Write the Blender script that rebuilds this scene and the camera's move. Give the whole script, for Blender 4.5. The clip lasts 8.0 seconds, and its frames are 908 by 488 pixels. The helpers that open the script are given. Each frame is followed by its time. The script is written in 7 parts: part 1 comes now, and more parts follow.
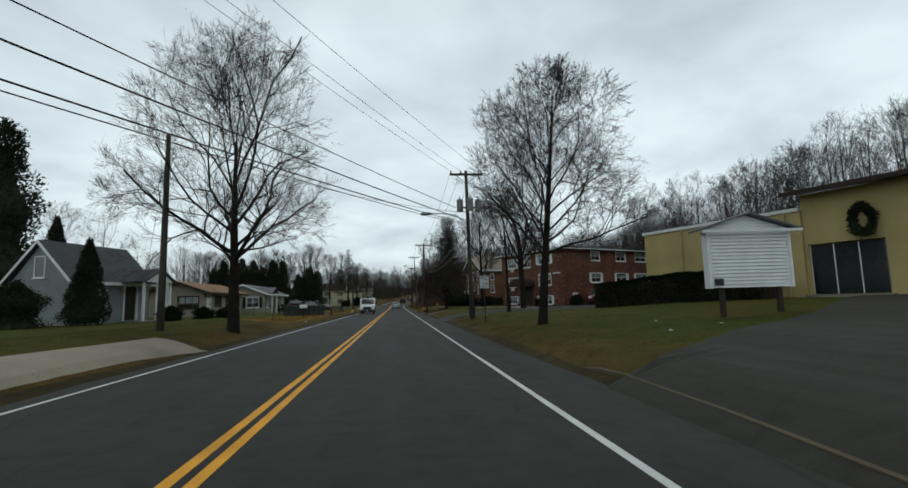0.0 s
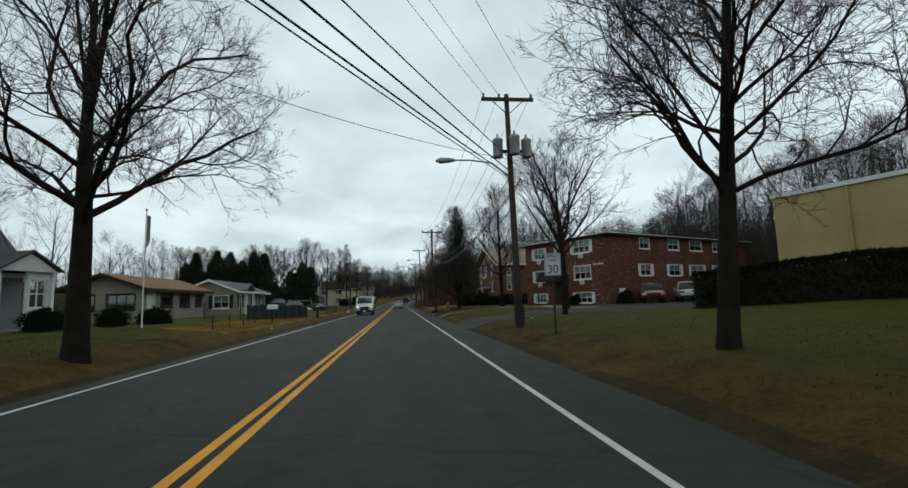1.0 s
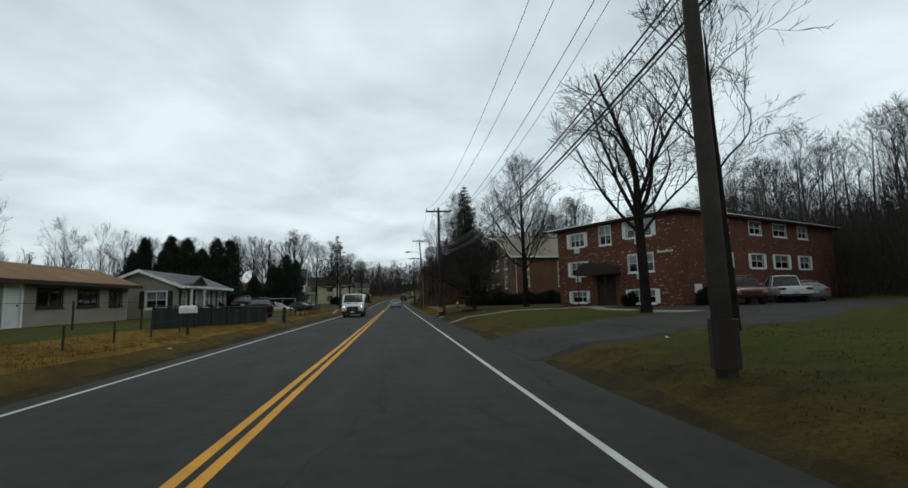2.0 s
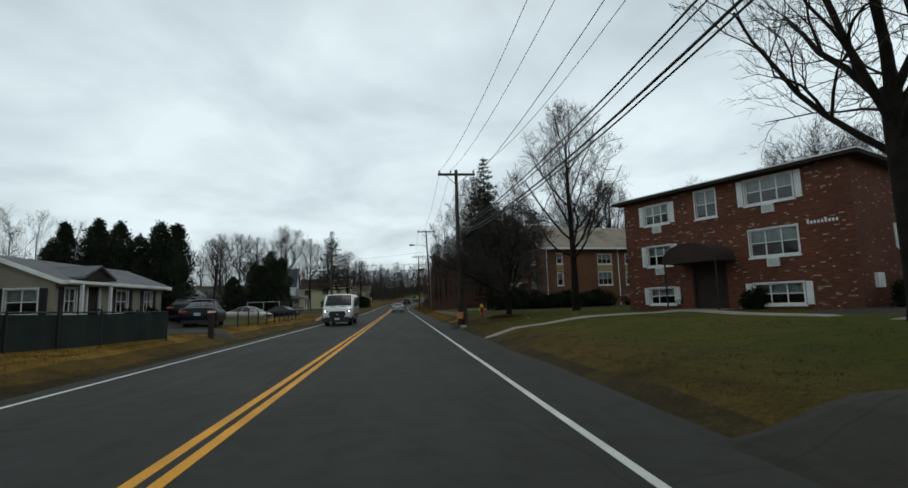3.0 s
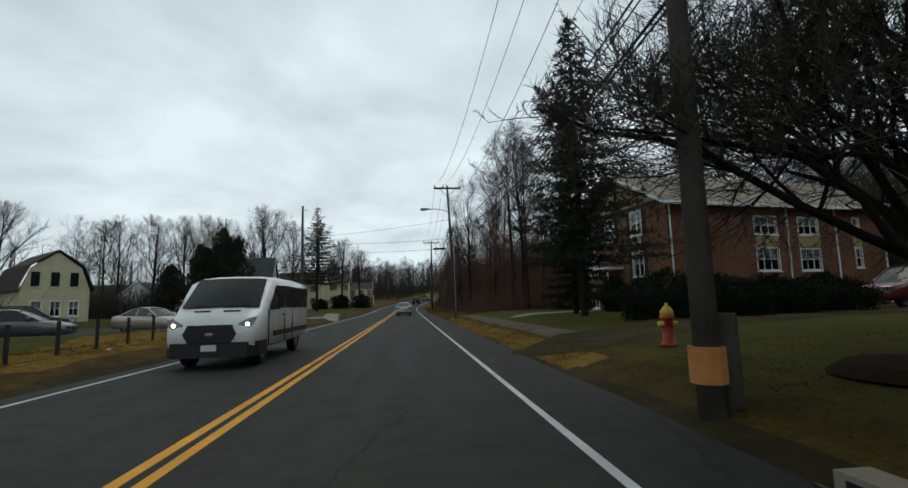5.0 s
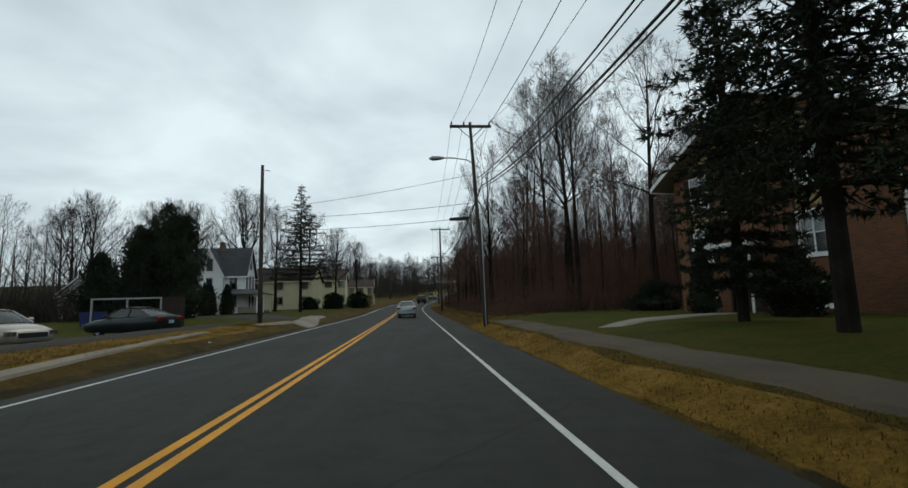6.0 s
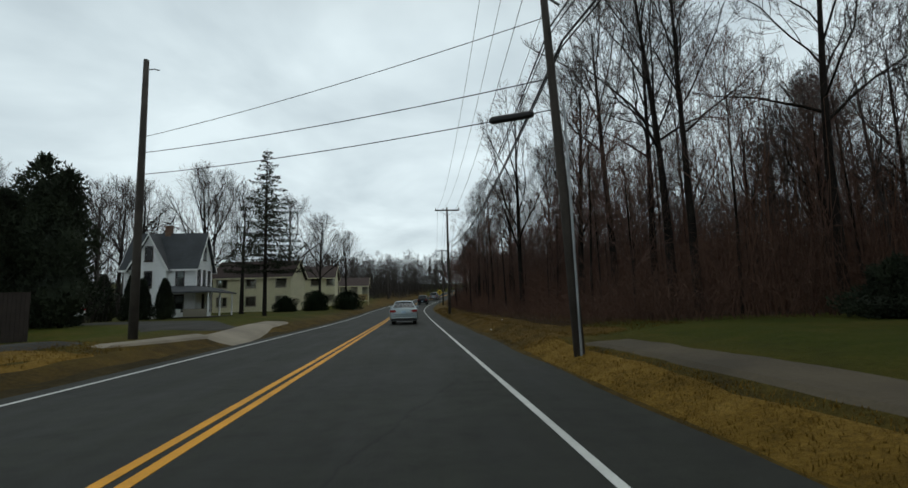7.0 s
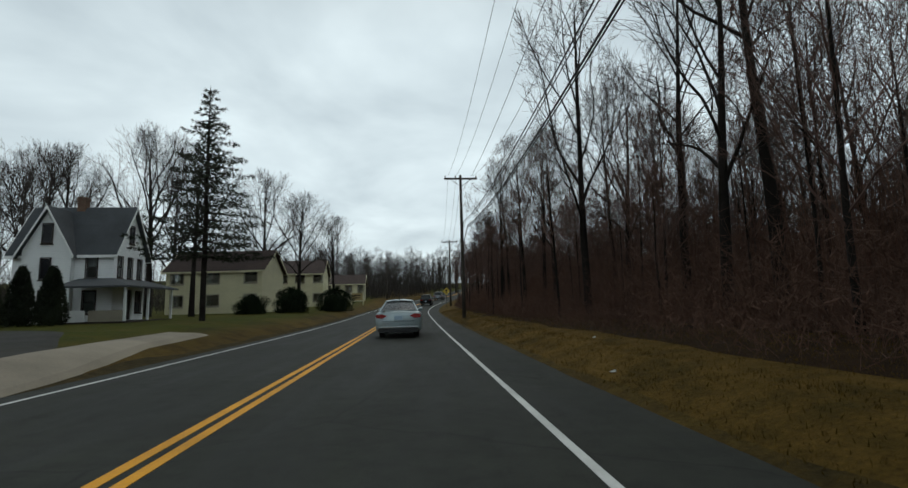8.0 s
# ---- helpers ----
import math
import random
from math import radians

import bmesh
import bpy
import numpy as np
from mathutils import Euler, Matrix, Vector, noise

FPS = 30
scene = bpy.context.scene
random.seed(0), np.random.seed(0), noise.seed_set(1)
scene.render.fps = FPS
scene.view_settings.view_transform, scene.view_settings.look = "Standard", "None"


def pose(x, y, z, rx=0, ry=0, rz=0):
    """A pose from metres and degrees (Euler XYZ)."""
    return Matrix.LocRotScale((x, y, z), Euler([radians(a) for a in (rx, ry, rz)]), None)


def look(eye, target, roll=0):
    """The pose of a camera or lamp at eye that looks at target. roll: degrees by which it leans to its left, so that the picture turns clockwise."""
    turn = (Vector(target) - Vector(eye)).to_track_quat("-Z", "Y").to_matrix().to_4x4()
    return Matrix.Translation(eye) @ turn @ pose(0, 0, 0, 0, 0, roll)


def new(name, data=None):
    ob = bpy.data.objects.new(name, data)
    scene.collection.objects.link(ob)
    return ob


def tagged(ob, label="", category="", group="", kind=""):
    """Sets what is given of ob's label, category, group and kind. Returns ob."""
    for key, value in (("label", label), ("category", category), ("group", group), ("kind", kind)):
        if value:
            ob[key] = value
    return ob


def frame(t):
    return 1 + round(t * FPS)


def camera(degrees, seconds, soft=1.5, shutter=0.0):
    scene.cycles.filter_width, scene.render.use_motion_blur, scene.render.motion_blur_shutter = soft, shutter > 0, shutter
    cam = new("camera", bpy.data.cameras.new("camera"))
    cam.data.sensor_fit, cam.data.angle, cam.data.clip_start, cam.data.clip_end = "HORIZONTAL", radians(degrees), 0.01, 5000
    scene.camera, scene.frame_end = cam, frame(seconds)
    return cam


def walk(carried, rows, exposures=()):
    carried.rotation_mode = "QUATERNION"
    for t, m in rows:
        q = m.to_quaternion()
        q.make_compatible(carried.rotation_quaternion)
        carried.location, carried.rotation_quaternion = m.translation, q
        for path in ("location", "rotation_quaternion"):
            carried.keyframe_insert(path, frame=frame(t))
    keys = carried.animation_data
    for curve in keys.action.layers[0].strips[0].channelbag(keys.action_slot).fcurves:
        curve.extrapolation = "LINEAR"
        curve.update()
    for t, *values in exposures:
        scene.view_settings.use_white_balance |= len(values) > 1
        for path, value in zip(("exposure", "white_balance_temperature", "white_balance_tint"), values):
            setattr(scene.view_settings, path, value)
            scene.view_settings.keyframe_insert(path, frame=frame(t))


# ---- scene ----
cam = camera(86.1, 8.0)
PATH = [
    (0, (1.692, 1.768, 1.361), (1.931, 3.739, 1.596), -1.5),
    (0.5, (1.709, 7.288, 1.357), (1.945, 9.261, 1.59), -1.7),
    (1, (1.728, 12.472, 1.351), (1.956, 14.445, 1.582), -1.7),
    (2.3, (1.711, 27.487, 1.447), (1.952, 29.46, 1.67), -1.4),
    (2.5, (1.814, 29.927, 1.324), (2.046, 31.9, 1.559), -1.5),
    (3, (1.907, 35.829, 1.273), (2.133, 37.801, 1.514), -1.7),
    (3.5, (2.001, 41.502, 1.255), (2.221, 43.475, 1.497), -2.0),
    (4, (2.053, 46.747, 1.252), (2.273, 48.72, 1.491), -2.3),
    (4.5, (2.068, 51.919, 1.3), (2.274, 53.894, 1.541), -1.6),
    (5.8, (2.192, 67.555, 1.293), (2.367, 69.533, 1.532), -1.8),
    (6, (2.192, 70.081, 1.294), (2.365, 72.06, 1.532), -1.7),
    (6.5, (2.178, 76.438, 1.308), (2.357, 78.416, 1.547), -1.2),
    (7, (2.257, 83.032, 1.268), (2.428, 85.01, 1.51), -1.7),
    (7.5, (2.303, 89.155, 1.256), (2.468, 91.132, 1.508), -1.5),
    (8, (2.303, 95.343, 1.267), (2.464, 97.321, 1.513), -1.5),
]
walk(cam, [(t, look(eye, target, roll)) for t, eye, target, roll in PATH])

# ---- light ----
world = bpy.data.worlds.new("overcast_sky")
scene.world = world
world.use_nodes = True
wn, wl = world.node_tree.nodes, world.node_tree.links
wn.clear()
w_out = wn.new("ShaderNodeOutputWorld")
w_bg = wn.new("ShaderNodeBackground")
w_sky = wn.new("ShaderNodeTexSky")
w_sky.sky_type, w_sky.sun_disc = "NISHITA", False
w_sky.sun_elevation, w_sky.sun_rotation = radians(66), radians(27)
w_tc = wn.new("ShaderNodeTexCoord")
w_sep = wn.new("ShaderNodeSeparateXYZ")
wl.new(w_tc.outputs["Generated"], w_sep.inputs[0])
w_up = wn.new("ShaderNodeMath")
w_up.operation = "MAXIMUM"
w_up.inputs[1].default_value = 0.0
wl.new(w_sep.outputs["Z"], w_up.inputs[0])
w_add = wn.new("ShaderNodeMath")
w_add.operation = "ADD"
w_add.inputs[1].default_value = 0.22
wl.new(w_up.outputs[0], w_add.inputs[0])
w_com = wn.new("ShaderNodeCombineXYZ")
for axis in ("X", "Y"):
    dv = wn.new("ShaderNodeMath")
    dv.operation = "DIVIDE"
    wl.new(w_sep.outputs[axis], dv.inputs[0])
    wl.new(w_add.outputs[0], dv.inputs[1])
    wl.new(dv.outputs[0], w_com.inputs[axis])
w_n = wn.new("ShaderNodeTexNoise")
w_n.inputs["Scale"].default_value = 1.5
w_n.inputs["Detail"].default_value = 5.0
w_n.inputs["Roughness"].default_value = 0.5
w_n.inputs["Distortion"].default_value = 0.25
wl.new(w_com.outputs[0], w_n.inputs["Vector"])
w_ramp = wn.new("ShaderNodeValToRGB")
w_ramp.color_ramp.elements[0].position, w_ramp.color_ramp.elements[0].color = 0.30, (0.475, 0.56, 0.595, 1)
w_ramp.color_ramp.elements[1].position, w_ramp.color_ramp.elements[1].color = 0.62, (0.75, 0.86, 0.885, 1)
wl.new(w_n.outputs["Fac"], w_ramp.inputs[0])
w_sc = wn.new("ShaderNodeVectorMath")
w_sc.operation = "SCALE"
w_sc.inputs["Scale"].default_value = 0.08
wl.new(w_sky.outputs[0], w_sc.inputs[0])
w_mix = wn.new("ShaderNodeMix")
w_mix.data_type = "RGBA"
w_mix.inputs["Factor"].default_value = 0.9
wl.new(w_sc.outputs[0], w_mix.inputs["A"])
wl.new(w_ramp.outputs[0], w_mix.inputs["B"])
# Dimming towards the zenith, added so that less sky light reaches the ground.
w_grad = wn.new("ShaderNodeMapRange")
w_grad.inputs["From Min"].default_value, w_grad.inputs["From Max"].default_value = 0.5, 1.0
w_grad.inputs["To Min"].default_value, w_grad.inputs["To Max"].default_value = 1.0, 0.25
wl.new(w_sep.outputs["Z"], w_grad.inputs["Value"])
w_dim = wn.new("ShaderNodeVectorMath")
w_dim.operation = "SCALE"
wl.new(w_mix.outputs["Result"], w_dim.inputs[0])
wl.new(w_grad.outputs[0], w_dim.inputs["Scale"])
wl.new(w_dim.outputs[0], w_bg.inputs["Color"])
w_bg.inputs["Strength"].default_value = 1.12
wl.new(w_bg.outputs[0], w_out.inputs[0])

sun_data = bpy.data.lights.new("sun", "SUN")
sun_data.energy, sun_data.angle, sun_data.color = 0.5, radians(30), (1.0, 0.96, 0.9)
sun = new("sun", sun_data)
sun.matrix_world = look((0, 0, 60), (-12, -24, 0))


# ---- materials ----
def nodes_of(name):
    m = bpy.data.materials.new(name)
    m.use_nodes = True
    n, l = m.node_tree.nodes, m.node_tree.links
    return m, n, l, n["Principled BSDF"]


def noise_node(n, l, vec, scale, detail=4.0, rough=0.55):
    t = n.new("ShaderNodeTexNoise")
    t.inputs["Scale"].default_value, t.inputs["Detail"].default_value, t.inputs["Roughness"].default_value = scale, detail, rough
    if vec is not None:
        l.new(vec, t.inputs["Vector"])
    return t.outputs["Fac"]


def ramp_node(n, l, fac, stops):
    r = n.new("ShaderNodeValToRGB")
    e = r.color_ramp.elements
    while len(e) < len(stops):
        e.new(0.5)
    for el, (p, c) in zip(e, stops):
        el.position, el.color = p, (*c, 1)
    l.new(fac, r.inputs[0])
    return r.outputs[0]


def mix_node(n, l, fac, a, b, mode="MIX"):
    m = n.new("ShaderNodeMix")
    m.data_type, m.blend_type = "RGBA", mode
    for key, v in (("Factor", fac), ("A", a), ("B", b)):
        if isinstance(v, (int, float)):
            m.inputs[key].default_value = v
        elif isinstance(v, tuple):
            m.inputs[key].default_value = (*v, 1)
        else:
            l.new(v, m.inputs[key])
    return m.outputs["Result"]


def math_node(n, l, op, a, b=0.0):
    m = n.new("ShaderNodeMath")
    m.operation = op
    for i, v in enumerate((a, b)):
        if isinstance(v, (int, float)):
            m.inputs[i].default_value = v
        else:
            l.new(v, m.inputs[i])
    return m.outputs[0]


def bump_node(n, l, p, height, strength, dist=0.02):
    b = n.new("ShaderNodeBump")
    b.inputs["Strength"].default_value, b.inputs["Distance"].default_value = strength, dist
    l.new(height, b.inputs["Height"])
    l.new(b.outputs[0], p.inputs["Normal"])


def mul(c, k):
    return tuple(min(1.0, v * k) for v in c)


def mat(name, col, rough=0.8, var=0.25, coarse=0.6, fine=25.0, bump=0.3, metal=0.0, col2=None, random_tint=0.0, spec=0.4):
    """A painted or natural surface: colour varied at two scales, fine relief."""
    m, n, l, p = nodes_of(name)
    tc = n.new("ShaderNodeTexCoord").outputs["Object"]
    a, b = noise_node(n, l, tc, coarse), noise_node(n, l, tc, fine, 6.0, 0.65)
    c1 = ramp_node(n, l, a, [(0.3, mul(col, 1 - var)), (0.7, mul(col2 or col, 1 + var))])
    c2 = ramp_node(n, l, b, [(0.3, (1 - var,) * 3), (0.7, (1.0,) * 3)])
    c = mix_node(n, l, 1.0, c1, c2, "MULTIPLY")
    if random_tint:
        oi = n.new("ShaderNodeObjectInfo").outputs["Random"]
        c = mix_node(n, l, 1.0, c, ramp_node(n, l, oi, [(0.0, (1 - random_tint,) * 3), (1.0, (1.0,) * 3)]), "MULTIPLY")
    l.new(c, p.inputs["Base Color"])
    r = math_node(n, l, "MULTIPLY_ADD", b, 0.2)
    r.node.inputs[2].default_value = max(0.0, rough - 0.1)
    l.new(r, p.inputs["Roughness"])
    p.inputs["Metallic"].default_value = metal
    p.inputs["Specular IOR Level"].default_value = spec
    if bump:
        bump_node(n, l, p, b, bump)
    return m


def paint_mat(name, col, rough=0.25, metal=0.0, coat=0.6, spec=0.5):
    m, n, l, p = nodes_of(name)
    tc = n.new("ShaderNodeTexCoord").outputs["Object"]
    a = noise_node(n, l, tc, 3.0)
    l.new(ramp_node(n, l, a, [(0.3, mul(col, 0.86)), (0.7, col)]), p.inputs["Base Color"])
    l.new(ramp_node(n, l, noise_node(n, l, tc, 9.0), [(0.3, (rough,) * 3), (0.8, (rough + 0.15,) * 3)]), p.inputs["Roughness"])
    p.inputs["Metallic"].default_value, p.inputs["Coat Weight"].default_value = metal, coat
    p.inputs["Specular IOR Level"].default_value = spec
    return m


def glass_mat(name, col=(0.75, 0.8, 0.8), rough=0.02):
    m, n, l, p = nodes_of(name)
    p.inputs["Base Color"].default_value = (*col, 1)
    p.inputs["Roughness"].default_value, p.inputs["Transmission Weight"].default_value, p.inputs["IOR"].default_value = rough, 1.0, 1.45
    return m


def glow_mat(name, col, strength):
    m, n, l, p = nodes_of(name)
    p.inputs["Base Color"].default_value = (*col, 1)
    p.inputs["Emission Color"].default_value, p.inputs["Emission Strength"].default_value = (*col, 1), strength
    return m


def course_mat(name, col, pitch, var=0.15, depth=0.6, rough=0.6, dirt=0.3):
    """Lapped boards or shingle courses, one every pitch metres of height."""
    m, n, l, p = nodes_of(name)
    tc = n.new("ShaderNodeTexCoord").outputs["Object"]
    sep = n.new("ShaderNodeSeparateXYZ")
    l.new(tc, sep.inputs[0])
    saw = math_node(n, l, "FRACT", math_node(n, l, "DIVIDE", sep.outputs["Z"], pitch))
    a, b = noise_node(n, l, tc, 0.7), noise_node(n, l, tc, 18.0, 5.0)
    c = ramp_node(n, l, a, [(0.3, mul(col, 1 - var)), (0.7, mul(col, 1 + var))])
    c = mix_node(n, l, 1.0, c, ramp_node(n, l, b, [(0.3, (1 - dirt,) * 3), (0.6, (1.0,) * 3)]), "MULTIPLY")
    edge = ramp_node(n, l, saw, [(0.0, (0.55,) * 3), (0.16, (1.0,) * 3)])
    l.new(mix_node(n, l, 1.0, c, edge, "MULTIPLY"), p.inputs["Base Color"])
    p.inputs["Roughness"].default_value = rough
    bump_node(n, l, p, saw, depth, 0.03)
    return m


def brick_mat(name, cols, mortar, odd=None, share=0.08, w=0.21, h=0.067):
    """Running-bond brickwork on upright walls; a share of odd pale bricks where odd is given."""
    m, n, l, p = nodes_of(name)
    tc = n.new("ShaderNodeTexCoord").outputs["Object"]
    sep = n.new("ShaderNodeSeparateXYZ")
    l.new(tc, sep.inputs[0])
    com = n.new("ShaderNodeCombineXYZ")
    l.new(math_node(n, l, "ADD", sep.outputs["X"], sep.outputs["Y"]), com.inputs["X"])
    l.new(sep.outputs["Z"], com.inputs["Y"])

    def bricks(c1, c2, mo):
        t = n.new("ShaderNodeTexBrick")
        t.inputs["Scale"].default_value, t.inputs["Brick Width"].default_value, t.inputs["Row Height"].default_value = 1.0, w, h
        t.inputs["Mortar Size"].default_value = 0.006
        for key, c in (("Color1", c1), ("Color2", c2), ("Mortar", mo)):
            t.inputs[key].default_value = (*c, 1)
        l.new(com.outputs[0], t.inputs["Vector"])
        return t
    base = bricks(cols[0], cols[1], mortar)
    c = base.outputs["Color"]
    big = noise_node(n, l, tc, 0.5)
    c = mix_node(n, l, 1.0, c, ramp_node(n, l, big, [(0.3, (0.7,) * 3), (0.7, (1.1,) * 3)]), "MULTIPLY")
    if odd:
        vals = bricks((0, 0, 0), (1, 1, 1), (0, 0, 0)).outputs["Color"]
        pick = ramp_node(n, l, vals, [(1 - share - 0.01, (0,) * 3), (1 - share, (1,) * 3)])
        c = mix_node(n, l, pick, c, odd)
    l.new(c, p.inputs["Base Color"])
    p.inputs["Roughness"].default_value = 0.85
    inv = math_node(n, l, "SUBTRACT", 1.0, base.outputs["Fac"])
    bump_node(n, l, p, inv, 0.5, 0.01)
    return m


def asphalt_mat(name, col, wheel=True):
    m, n, l, p = nodes_of(name)
    tc = n.new("ShaderNodeTexCoord").outputs["Object"]
    sep = n.new("ShaderNodeSeparateXYZ")
    l.new(tc, sep.inputs[0])
    mp = n.new("ShaderNodeMapping")
    mp.inputs["Scale"].default_value = (1.0, 0.12, 1.0)
    l.new(tc, mp.inputs[0])
    a, b, s = noise_node(n, l, tc, 0.35), noise_node(n, l, tc, 60.0, 8.0, 0.75), noise_node(n, l, mp.outputs[0], 1.7, 6.0, 0.6)
    c = ramp_node(n, l, a, [(0.25, mul(col, 0.72)), (0.75, mul(col, 1.2))])
    c = mix_node(n, l, 1.0, c, ramp_node(n, l, s, [(0.3, (0.62,) * 3), (0.65, (1.10,) * 3)]), "MULTIPLY")
    c = mix_node(n, l, 1.0, c, ramp_node(n, l, b, [(0.3, (0.5,) * 3), (0.75, (1.5,) * 3)]), "MULTIPLY")
    c = mix_node(n, l, 1.0, c, ramp_node(n, l, noise_node(n, l, tc, 2.6, 5.0, 0.7), [(0.34, (0.70,) * 3), (0.5, (1.0,) * 3), (0.68, (1.22,) * 3)]), "MULTIPLY")
    crack = n.new("ShaderNodeTexVoronoi")
    crack.feature = "DISTANCE_TO_EDGE"
    crack.inputs["Scale"].default_value = 0.22
    wob = n.new("ShaderNodeTexNoise")
    wob.inputs["Scale"].default_value, wob.inputs["Detail"].default_value = 1.3, 5.0
    l.new(tc, wob.inputs["Vector"])
    warped = mix_node(n, l, 0.35, tc, wob.outputs["Color"], "ADD")
    l.new(warped, crack.inputs["Vector"])
    c = mix_node(n, l, 1.0, c, ramp_node(n, l, crack.outputs["Distance"], [(0.0, (0.55,) * 3), (0.006, (1.0,) * 3)]), "MULTIPLY")
    l.new(c, p.inputs["Base Color"])
    l.new(ramp_node(n, l, s, [(0.3, (0.72,) * 3), (0.7, (0.92,) * 3)]), p.inputs["Roughness"])
    p.inputs["Specular IOR Level"].default_value = 0.27
    bump_node(n, l, p, b, 0.35, 0.01)
    return m


def ground_mat(name, stops, coarse=0.25, mid=1.6, fine=14.0, verge=None):
    """Grass, soil or litter: three scales of noise over a colour ramp; verge gives the worn colours towards the road."""
    m, n, l, p = nodes_of(name)
    tc = n.new("ShaderNodeTexCoord").outputs["Object"]
    a, b, d = noise_node(n, l, tc, coarse), noise_node(n, l, tc, mid, 6.0, 0.6), noise_node(n, l, tc, fine, 8.0, 0.75)
    f = math_node(n, l, "MULTIPLY_ADD", b, 0.5)
    f.node.inputs[2].default_value = 0.0
    g = math_node(n, l, "MULTIPLY_ADD", a, 0.5)
    l.new(f, g.node.inputs[2])
    c = ramp_node(n, l, g, stops)
    if verge:
        sep = n.new("ShaderNodeSeparateXYZ")
        l.new(tc, sep.inputs[0])
        off = math_node(n, l, "ABSOLUTE", sep.outputs["X"])
        off = math_node(n, l, "ADD", off, math_node(n, l, "MULTIPLY", b, 3.4))
        off = math_node(n, l, "ADD", off, math_node(n, l, "MULTIPLY", a, 3.0))
        near_road = ramp_node(n, l, math_node(n, l, "DIVIDE", off, 14.0), [(0.58, (1,) * 3), (0.80, (0,) * 3)])
        c = mix_node(n, l, near_road, c, ramp_node(n, l, g, verge))
    c = mix_node(n, l, 1.0, c, ramp_node(n, l, d, [(0.3, (0.5,) * 3), (0.7, (1.3,) * 3)]), "MULTIPLY")
    l.new(c, p.inputs["Base Color"])
    p.inputs["Roughness"].default_value = 0.95
    p.inputs["Specular IOR Level"].default_value = 0.1
    bump_node(n, l, p, d, 0.8, 0.06)
    return m


